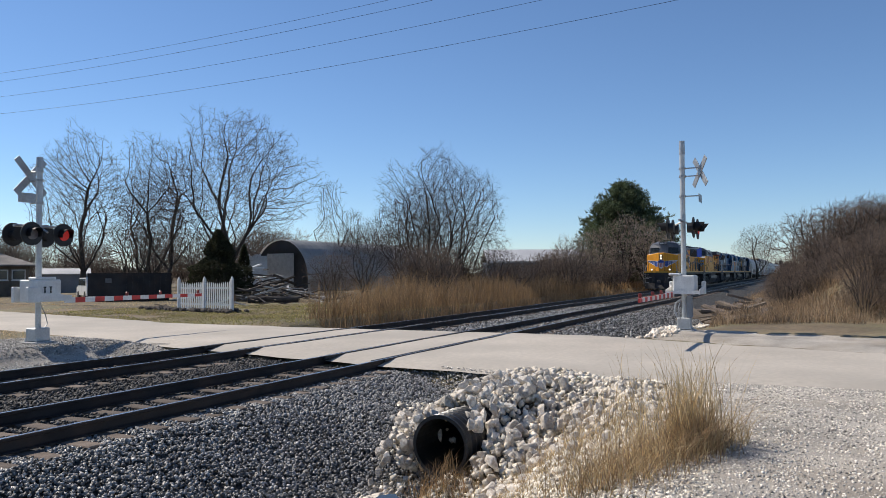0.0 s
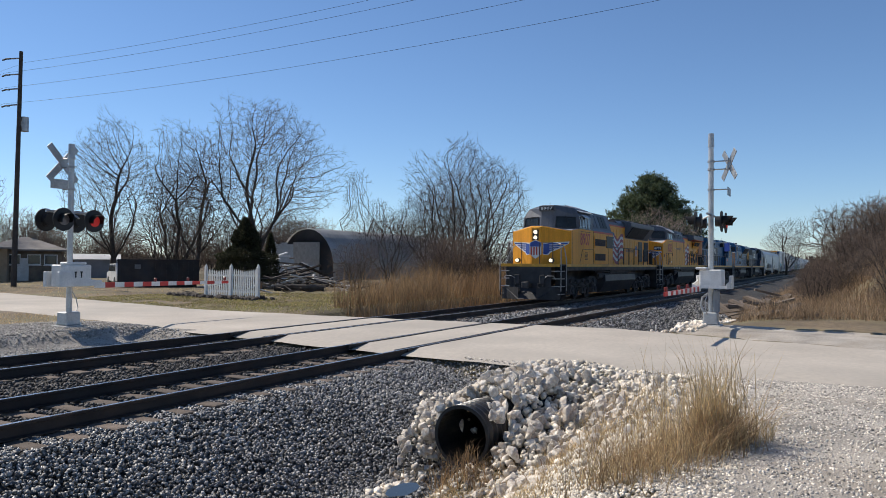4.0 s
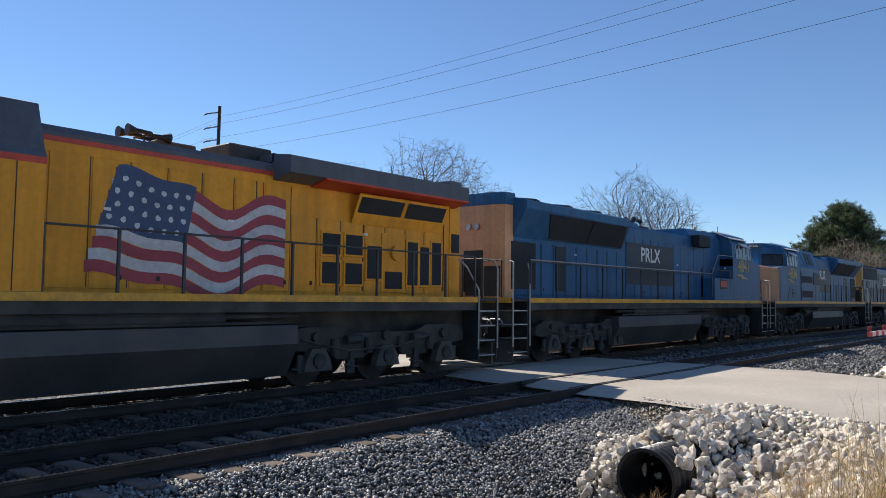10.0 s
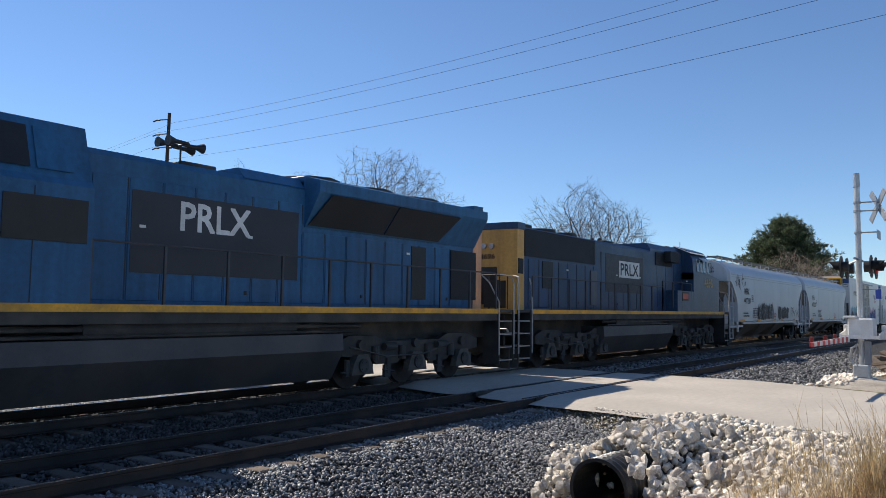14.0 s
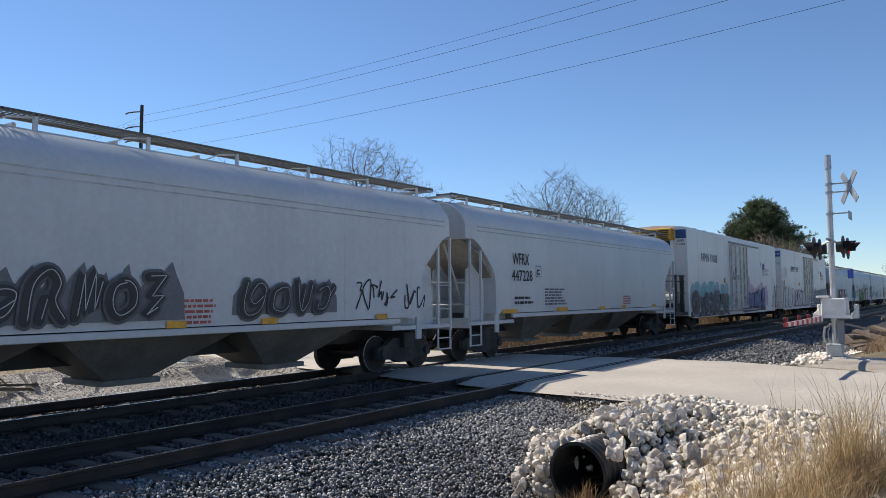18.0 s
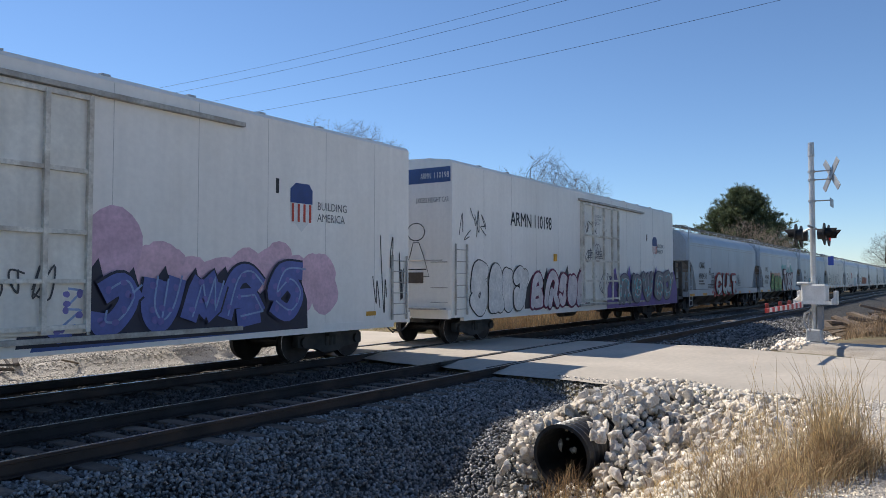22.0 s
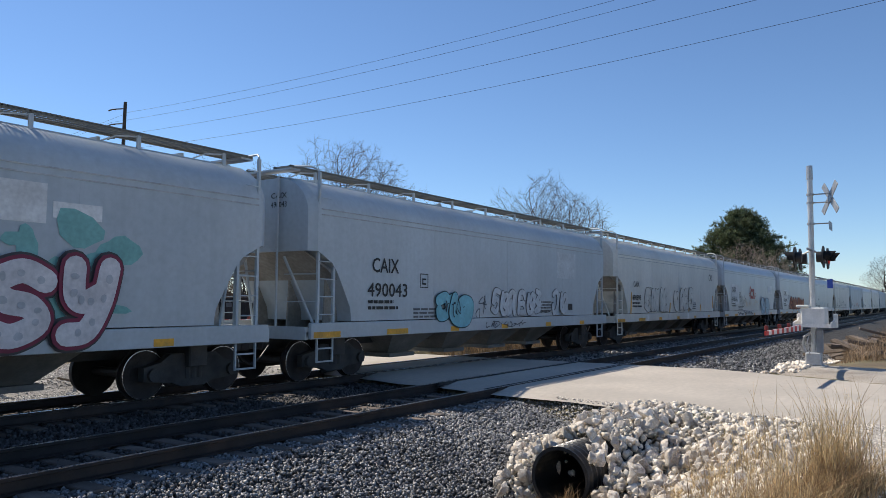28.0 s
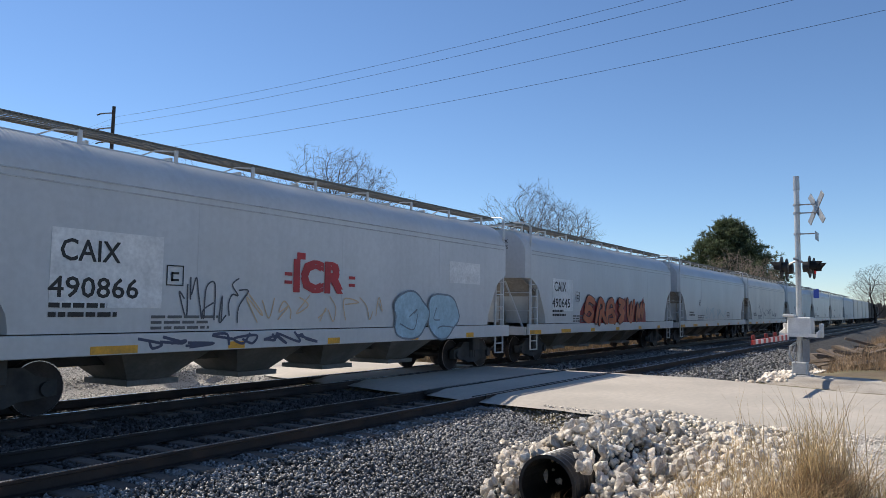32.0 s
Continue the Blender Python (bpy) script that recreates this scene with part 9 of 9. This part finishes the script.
heap("lumber_heap", "heap of scrap lumber and pale boards by the shed", "scrap heap", 49.0, 40.0, 3.0, 2.4, 150, 0.8, 3.4, (0.03, 0.12), ("wood", "white", "bark", "bark", "rust", "concrete"), 3, 2.9)
heap("lumber_heap", "low heap of scrap beside the fence", "scrap heap", 41.5, 32.6, 2.8, 1.9, 110, 0.6, 2.8, (0.03, 0.10), ("wood", "rust", "bark", "bark", "concrete"), 4, 1.7)
heap("tie_heap", "heap of old broken railway ties beside the track", "tie heap", 32.0, 2.4, 1.5, 0.7, 26, 1.2, 2.6, (0.1, 0.13), ("tie", "wood"), 5, 0.55)
heap("tie_heap", "heap of old broken railway ties beside the track", "tie heap", 37.5, 2.2, 2.0, 0.8, 26, 1.2, 2.6, (0.1, 0.13), ("tie", "wood"), 6, 0.6)
heap("branch_heap", "scattered sticks and broken boards on the verge", "debris", 8.0, 17.2, 0.9, 0.35, 12, 0.6, 1.6, (0.02, 0.06), ("wood", "bark"), 7, 0.2)
s = thing("tree_stump", "short grey tree stump on the verge", "stump", pose(15.6, 40.5, ground_z(15.6, 40.5)))
part("stump", T([(0, 0, -0.1), (0, 0.02, 0.3), (0.03, 0, 0.75)], 0.42, 10, 0.25), M["bark"], s)
s = thing("marker_post", "short wooden post on the verge", "post", pose(16.6, 40.5, ground_z(16.6, 40.5)))
part("post", T([(0, 0, -0.1), (0, 0, 1.6)], 0.13, 10), M["wood"], s)
s = thing("log", "dark fallen log beside the scrap heap", "log", pose(39.6, 31.0, ground_z(39.6, 31.0) + 0.22, 0, 0, -52))
part("log", T([(-1.6, 0, 0), (0, 0.05, 0.02), (1.6, 0, 0)], 0.24, 10, 0.2), M["bark"], s)
# plain white box added in place of an unidentified pale object
s = thing("white_box", "small white flat-topped box behind the reeds", "box", pose(74.2, 24.1, ground_z(74.2, 24.1)))
part("box", B(-0.8, 0.8, -0.5, 0.5, 0, 1.35, 0.05), M["white"], s)
part("lid", B(-0.86, 0.86, -0.56, 0.56, 1.352, 1.45, 0.03), M["white"], s)

# ---------------------------------------------------------------- pipe, stones and grass
s = thing("culvert_pipe", "black corrugated plastic culvert pipe under the road", "culvert", pose(8.95, 4.2, -0.44, 0, 0, -2))
rings_o, n = [], 32
for i in range(150):
    x = i * 0.032
    r = 0.385 + 0.02 * math.sin(i * 2 * math.pi / 4 + 0.8)
    rings_o.append([(x, r * math.cos(2 * math.pi * j / n), r * math.sin(2 * math.pi * j / n)) for j in range(n)])
rings_i = [[(x, 0.355 * math.cos(2 * math.pi * j / n), 0.355 * math.sin(2 * math.pi * j / n)) for j in range(n)] for x in (4.7, 0.0)]
bm = bmesh.new()
loft(bm, rings_o + rings_i + [rings_o[0]], caps=False)
part("pipe", bm, M["plastic"], s)


def stone_mesh(seed, name, mat):
    """An angular broken block: the hull of a few random points."""
    rg = random.Random(seed)
    bm = bmesh.new()
    sc = Vector((rg.uniform(0.9, 1.3), rg.uniform(0.7, 1.0), rg.uniform(0.5, 0.8)))
    for _ in range(13):
        d = Vector((rg.gauss(0, 1), rg.gauss(0, 1), rg.gauss(0, 1))).normalized() * rg.uniform(0.8, 1.05)
        bm.verts.new((d.x * sc.x, d.y * sc.y, d.z * sc.z))
    hull = bmesh.ops.convex_hull(bm, input=bm.verts[:])
    loose = [g for g in hull["geom_interior"] if isinstance(g, bmesh.types.BMVert)]
    bmesh.ops.delete(bm, geom=loose, context="VERTS")
    bmesh.ops.bevel(bm, geom=bm.edges[:], offset=0.05, segments=1, affect="EDGES")
    return mesh_of(name, bm, mat)


def heap_z(x, y):
    """The ground under the rocks, banked over the pipe."""
    z = max(ground_z(x, y), bed_z(x, y) if y > 4.6 else -9)
    cover = smooth(9.35, 9.9, x) * math.exp(-((y - 4.2) / 0.75) ** 4)
    z += cover * max(0, 0.02 - z)
    side = math.exp(-((abs(y - 4.2) - 0.75) / 0.3) ** 2) * smooth(8.5, 9.2, x) * (1 - cover)
    return z + side * max(0, -0.28 - z) * 0.8


# riprap round the pipe
rip = thing("riprap", "heap of white limestone rocks round the culvert", "rocks")
kinds = [stone_mesh(100 + k, "rock", M["riprap"]) for k in range(16)]
rg = random.Random(12)
count = 0
while count < 760:
    x, y = rg.uniform(7.4, 13.2), rg.uniform(1.2, 6.3)
    e = ((x - 10.2) / 2.8) ** 2 + ((y - 3.7) / 2.4) ** 2
    if e > 1 + rg.uniform(-0.3, 0.15):
        continue
    if abs(y - 4.2) < 0.47 and x < 9.55:
        continue
    r = rg.choice((0.055, 0.07, 0.085, 0.10, 0.125)) * rg.uniform(0.8, 1.15) * (1.08 - 0.25 * e)
    count += 1
    if y > 5.0 + 0.5 * max(x - 9, 0) + rg.uniform(-0.1, 0.15):
        continue
    shared("rock", rg.choice(kinds), rip, pose(x, y, heap_z(x, y) + 0.12 * max(0, 1 - e) * rg.random() + r * 0.3, rg.uniform(0, 360), rg.uniform(0, 360), rg.uniform(0, 360)) @ Matrix.Scale(r, 4))


for k in range(64):
    a = radians(rg.uniform(-25, 205))
    x = rg.uniform(9.02, 9.9)
    r = rg.choice((0.06, 0.08, 0.10, 0.12)) * rg.uniform(0.85, 1.15)
    q = 0.43 + r * rg.uniform(0.35, 0.9)
    if x < 9.45 and 60 < math.degrees(a) < 120:
        continue
    shared("rock", rg.choice(kinds), rip, pose(x, 4.2 + q * math.cos(a) - 0.035 * (x - 8.95), -0.44 + q * math.sin(a), rg.uniform(0, 360), rg.uniform(0, 360), rg.uniform(0, 360)) @ Matrix.Scale(r, 4))


def scatter_stones(name, label, mat, n, place, rmin, rmax, seed, flatten=0.75):
    """Many loose stones as one object: each a small irregular block."""
    rs = np.random.RandomState(seed)
    pts = place(rs, n)
    n = len(pts)
    cube = np.array([(a, b, c) for a in (-1, 1) for b in (-1, 1) for c in (-1, 1)], float)
    faces = np.array([(0, 1, 3, 2), (4, 6, 7, 5), (0, 4, 5, 1), (2, 3, 7, 6), (0, 2, 6, 4), (1, 5, 7, 3)])
    loc = cube[None] * (1 + rs.uniform(-0.42, 0.42, (n, 8, 3))) * 0.62
    loc *= rs.uniform(rmin, rmax, (n, 1, 1)) * np.array([1, rs.uniform(0.7, 1), flatten])
    q = rs.normal(size=(n, 4))
    q /= np.linalg.norm(q, axis=1)[:, None]
    w, x, y, z = q.T
    R = np.stack([1 - 2 * (y * y + z * z), 2 * (x * y - z * w), 2 * (x * z + y * w), 2 * (x * y + z * w), 1 - 2 * (x * x + z * z), 2 * (y * z - x * w), 2 * (x * z - y * w), 2 * (y * z + x * w), 1 - 2 * (x * x + y * y)], 1).reshape(n, 3, 3)
    v = np.einsum("nij,nkj->nki", R, loc) + pts[:, None, :]
    me = bpy.data.meshes.new(name)
    me.vertices.add(n * 8)
    me.vertices.foreach_set("co", v.ravel())
    idx = (faces[None] + (np.arange(n) * 8)[:, None, None]).ravel()
    me.loops.add(n * 24)
    me.loops.foreach_set("vertex_index", idx)
    me.polygons.add(n * 6)
    me.polygons.foreach_set("loop_start", np.arange(n * 6) * 4)
    me.polygons.foreach_set("loop_total", np.full(n * 6, 4))
    me.update(calc_edges=True)
    me.materials.append(mat)
    return tagged(new(name, me), label, "stones", kind="stuff")


def on_bed(x0, x1, y0, y1):
    def place(rs, n):
        x = rs.uniform(x0, x1, n)
        y = rs.uniform(y0, y1, n)
        keep = np.ones(n, bool)
        for yy in (Y1, Y2):
            for k in (-0.7525, 0.7525):
                keep &= np.abs(y - yy - k) > 0.085
        x, y = x[keep], y[keep]
        z = np.array([bed_z(a, b) for a, b in zip(x, y)]) + rs.uniform(0.0, 0.035, len(x))
        for yy in (Y1, Y2):
            inside = np.abs(y - yy) < 1.35
            over = np.abs(((x + 8.0) / 0.53) % 1.0 - 0.5) > 0.26
            z = np.where(inside & over, z - 0.035, z)
        return np.stack([x, y, z], 1)
    return place


scatter_stones("ballast_stones", "loose grey crushed ballast stones", M["stone"], 46000, on_bed(2.0, 14.2, 4.2, 7.95), 0.013, 0.036, 1)
scatter_stones("ballast_stones", "dark oily crushed ballast stones of the tracks, train's shade put into their colour", M["track_stone"], 26000, on_bed(0.0, 14.6, 7.8, 15.6), 0.018, 0.040, 2)
scatter_stones("ballast_stones", "loose grey crushed ballast stones beyond the road", M["stone"], 20000, on_bed(21.2, 46.0, 4.2, 15.4), 0.025, 0.06, 3)


def on_ground(x0, x1, y0, y1, keep=None, lift=0.03):
    def place(rs, n):
        p = [(a, b) for a, b in zip(rs.uniform(x0, x1, n), rs.uniform(y0, y1, n)) if keep is None or keep(a, b)]
        return np.array([(a, b, ground_z(a, b) + lift) for a, b in p])
    return place


scatter_stones("gravel_stones", "loose pale driveway gravel", M["gravel_stone"], 52000, on_ground(3.5, 14.0, -6, 2.6, apron_keep), 0.006, 0.019, 4)
scatter_stones("gravel_stones", "loose pale gravel and broken stone beside the road", M["gravel_stone"], 12000, on_ground(9.5, 13.9, 1.0, 6.5, None, 0.02), 0.008, 0.028, 5)
scatter_stones("ballast_stones", "dark broken stone along the road edge", M["stone"], 7000, on_ground(11.2, 14.6, 4.2, 8.0, lambda x, y: x < along(ROAD_NEAR, y) + 0.1, 0.02), 0.015, 0.04, 9)
scatter_stones("gravel_stones", "loose grey gravel on the verge", M["verge_stone"], 20000, on_ground(3, 15.5, 14.9, 20.2, lambda x, y: x < along(ROAD_NEAR, y), 0.05), 0.012, 0.032, 6)
def in_heap(rs, n):
    out = []
    for x, y in zip(rs.uniform(6.9, 13.3, n), rs.uniform(0.9, 6.4, n)):
        if ((x - 10.1) / 3.2) ** 2 + ((y - 3.6) / 2.7) ** 2 < 1 and y < 4.95 + 0.5 * max(x - 9, 0) and not (abs(y - 4.2) < 0.44 and x < 9.6):
            out.append((x, y, heap_z(x, y) + rs.uniform(-0.02, 0.05)))
    return np.array(out)


scatter_stones("riprap_chips", "smaller white limestone pieces among the rocks", M["chip"], 7000, in_heap, 0.02, 0.075, 8, 0.8)
scatter_stones("gravel_stones", "white broken stone along the shoulder", M["riprap"], 900, on_ground(21.8, 36, 3.3, 4.6, None, 0.05), 0.03, 0.09, 7)


def grass(name, label, mat, n, place, hmin, hmax, width, seed, lean=0.35, cat="dry grass"):
    """Bent blades, each three quads long."""
    rs = np.random.RandomState(seed)
    base = place(rs, n)
    n = len(base)
    patch_h = np.array([0.78 + 0.5 * noise.noise((p[0] * 0.45, p[1] * 0.45, 3)) for p in base])
    h = rs.uniform(hmin, hmax, n) * rs.uniform(0.6, 1.0, n) * patch_h
    a = rs.uniform(0, 2 * np.pi, n)
    ln = rs.uniform(0.1, 1, n) * lean
    wd = width * rs.uniform(0.6, 1.3, n)
    ts = np.array([0, 0.4, 0.75, 1.0])
    ww = np.array([1.0, 0.85, 0.55, 0.08])
    dirv = np.stack([np.cos(a), np.sin(a), np.zeros(n)], 1)
    b2 = a + rs.uniform(0.6, 2.5, n)
    side = np.stack([np.cos(b2), np.sin(b2), np.zeros(n)], 1)
    cen = base[:, None, :] + dirv[:, None, :] * (ln * h)[:, None, None] * (ts ** 1.8)[None, :, None] + np.array([0, 0, 1.0])[None, None, :] * h[:, None, None] * (ts - 0.18 * ts ** 3 * lean)[None, :, None]
    off = side[:, None, :] * wd[:, None, None] * ww[None, :, None]
    v = np.stack([cen - off, cen + off], 2).reshape(n * 8, 3)
    quad = np.array([(0, 1, 3, 2), (2, 3, 5, 4), (4, 5, 7, 6)])
    idx = (quad[None] + (np.arange(n) * 8)[:, None, None]).ravel()
    me = bpy.data.meshes.new(name)
    me.vertices.add(n * 8)
    me.vertices.foreach_set("co", v.ravel())
    me.loops.add(n * 12)
    me.loops.foreach_set("vertex_index", idx)
    me.polygons.add(n * 3)
    me.polygons.foreach_set("loop_start", np.arange(n * 3) * 4)
    me.polygons.foreach_set("loop_total", np.full(n * 3, 4))
    me.update(calc_edges=True)
    me.materials.append(mat)
    return tagged(new(name, me), label, cat, kind="stuff")


def clumps(cs, lift=0.0):
    def place(rs, n):
        w = np.array([c[4] for c in cs], float)
        pick = rs.choice(len(cs), n, p=w / w.sum())
        out = []
        for k in pick:
            cx, cy, sx, sy, _ = cs[k]
            x, y = cx + rs.normal() * sx, cy + rs.normal() * sy
            out.append((x, y, ground_z(x, y) + lift))
        return np.array(out)
    return place


def field(x0, x1, y0, y1, keep=None):
    def place(rs, n):
        p = [(a, b) for a, b in zip(rs.uniform(x0, x1, n), rs.uniform(y0, y1, n)) if keep is None or keep(a, b)]
        return np.array([(a, b, ground_z(a, b)) for a, b in p])
    return place


grass("grass_clump", "clump of tall dry golden grass beside the ditch", M["drygrass"], 1900, clumps([(7.75, 1.10, .24, .16, 3), (7.40, 1.20, .24, .18, 2.2), (8.2, .85, .18, .13, 2.2), (7.1, 1.45, .25, .18, 1.6), (8.6, .62, .13, .10, .8), (6.8, 1.25, .25, .15, 1.4), (6.5, 1.6, .25, .2, 1.2), (8.3, 1.4, .16, .10, .5)]), 0.08, 0.85, 0.0032, 11, 1.4)
grass("grass_clump", "upright dry stems within the grass clump", M["reed"], 1500, clumps([(7.8, 1.05, .26, .16, 3), (8.15, .9, .18, .14, 2), (7.1, 1.4, .3, .2, 2), (6.6, 1.5, .3, .2, 1)]), 0.25, 1.1, 0.0028, 23, 1.5)
grass("grass_stalks", "tall dry seed stalks above the grass", M["drygrass"], 620, clumps([(8.05, 1.05, .12, .09, 5), (8.3, .85, .12, .10, 2), (7.5, 1.4, .35, .2, 1.5), (8.6, 1.9, .6, .4, .5)]), 0.8, 1.75, 0.0034, 12, 0.5)
grass("ditch_grass", "matted dry grass in the ditch", M["drygrass"], 9500, clumps([(7.9, 3.75, .35, .3, 3), (6.7, 3.3, .5, .25, 3), (7.3, 3.0, .3, .3, 1.5), (4.5, 3.0, 1.6, .8, 2), (6.4, 2.4, .5, .3, 1), (7.6, 3.5, .35, .25, 2), (7.9, 2.9, .3, .2, 1)]), 0.06, 0.26, 0.004, 13, 1.1)
grass("straw_litter", "straw and dead stems lying among the rocks", M["drygrass"], 2600, clumps([(9.2, 2.3, .8, .35, 2), (8.4, 2.7, .5, .4, 2), (10.8, 2.2, .8, .35, 1)], 0.05), 0.06, 0.28, 0.0035, 21, 1.3)
scatter_stones("gravel_stones", "mixed pale stone and dirt above the ditch", M["chip"], 9000, on_ground(5.2, 9.4, 0.6, 3.4, None, 0.02), 0.010, 0.034, 22)
scatter_stones("riprap_chips", "broken stone and dirt on the ditch floor", M["chip"], 2600, on_ground(6.8, 9.1, 2.6, 5.2, None, 0.01), 0.012, 0.045, 24)
grass("weed_stalks", "thin dead weed stalks over the rocks", M["reed"], 330, clumps([(8.62, 3.95, .16, .24, 6), (8.65, 3.9, .2, .3, 3), (9.4, 3.0, .8, .5, 2), (8.5, 4.35, .2, .2, 3), (8.3, 2.4, .5, .4, 2)]), 0.35, 0.95, 0.0042, 14, 0.9)
grass("reed_bed", "tall dense brown reeds behind the track", M["reed"], 34000, field(24.5, 66, 16.2, 25, lambda x, y: y < 17.5 + (x - 24) * 0.30 and x > along(ROAD_FAR, y) + 2.0 + 1.2 * noise.noise((x, y * .8, 1))), 0.8, 2.75, 0.009, 15, 0.7)
grass("reed_bed", "dry grass along the far track", M["reed"], 9000, field(60, 150, 15.6, 21), 0.5, 1.4, 0.03, 16, 0.35)
grass("bank_grass", "dry grass and weeds on the brushy bank", M["tan_reed"], 62000, field(27.0, 62, -12, 3.0, lambda x, y: x > 28.6 - y * 0.3 + noise.noise((x, y, 2))), 0.4, 1.15, 0.009, 17, 0.9)
grass("verge_grass", "short dry grass on the verge behind the track", M["drygrass"], 30000, field(-4, 17, 19.5, 44, lambda x, y: x < along(ROAD_NEAR, y) - 0.05 and noise.noise((x * .5, y * .5, 7)) > -0.35), 0.04, 0.19, 0.010, 18, 1.8)
def clod_place(rs, n):
    k = rs.uniform(0, 1, n)
    x = 30.9 - 1.9 * k + rs.normal(0, 0.28, n) - 0.35
    y = 32.0 - 7.4 * k + rs.normal(0, 0.25, n)
    return np.array([(a, b, ground_z(a, b) + 0.05) for a, b in zip(x, y)])


scatter_stones("dirt_clods", "clods of turned brown earth along the fence", M["bark"], 320, clod_place, 0.05, 0.22, 31)
M["lawn"] = material("faded lawn grass", (0.30, 0.27, 0.10), 0.9, vary=0.4, scale=0.5, fine=9, bump=0.0, per_island=0.6, through_light=0.4)
grass("lawn_grass", "short olive lawn grass round the fence", M["lawn"], 42000, field(21.5, 40, 16.5, 34, lambda x, y: x > along(ROAD_FAR, y) + 0.25 and x + y < 66 and noise.noise((x * .3, y * .3, 19)) > -0.42), 0.04, 0.16, 0.012, 29, 1.6)
grass("yard_grass", "short faded lawn grass in the yard", M["drygrass"], 24000, field(22, 60, 17, 62, lambda x, y: x > along(ROAD_FAR, y) + 0.1 and noise.noise((x * .35, y * .35, 9)) > -0.3), 0.04, 0.17, 0.014, 19, 1.8)
grass("green_tuft", "small green and straw tufts by the pipe", M["green_grass"], 900, clumps([(7.2, 3.6, .35, .2, 2), (12.6, 3.4, .5, .2, 1)]), 0.06, 0.2, 0.005, 20, 0.8)
# a little standing water below the pipe
bm = bmesh.new()
r = random.Random(5)
bm.faces.new([bm.verts.new((7.22 + 0.30 * q[0], 4.05 + 0.16 * q[1], -0.66)) for q in [(math.cos(i * 0.45) * r.uniform(.8, 1.1), math.sin(i * 0.45) * r.uniform(.8, 1.1)) for i in range(14)]])
M["water"] = material("dark ditch water", (0.03, 0.03, 0.022), 0.05, vary=0.2, scale=2, fine=10, bump=0.0)
tagged(part("water", bm, M["water"]), "still dark water in the ditch below the pipe", "puddle", kind="structure")


# ---------------------------------------------------------------- movement
def motions():
    for ob, front in TRAIN:
        walk(ob, [(t, pose(front - run(t), Y2, 0)) for t in range(0, 33)])


motions()
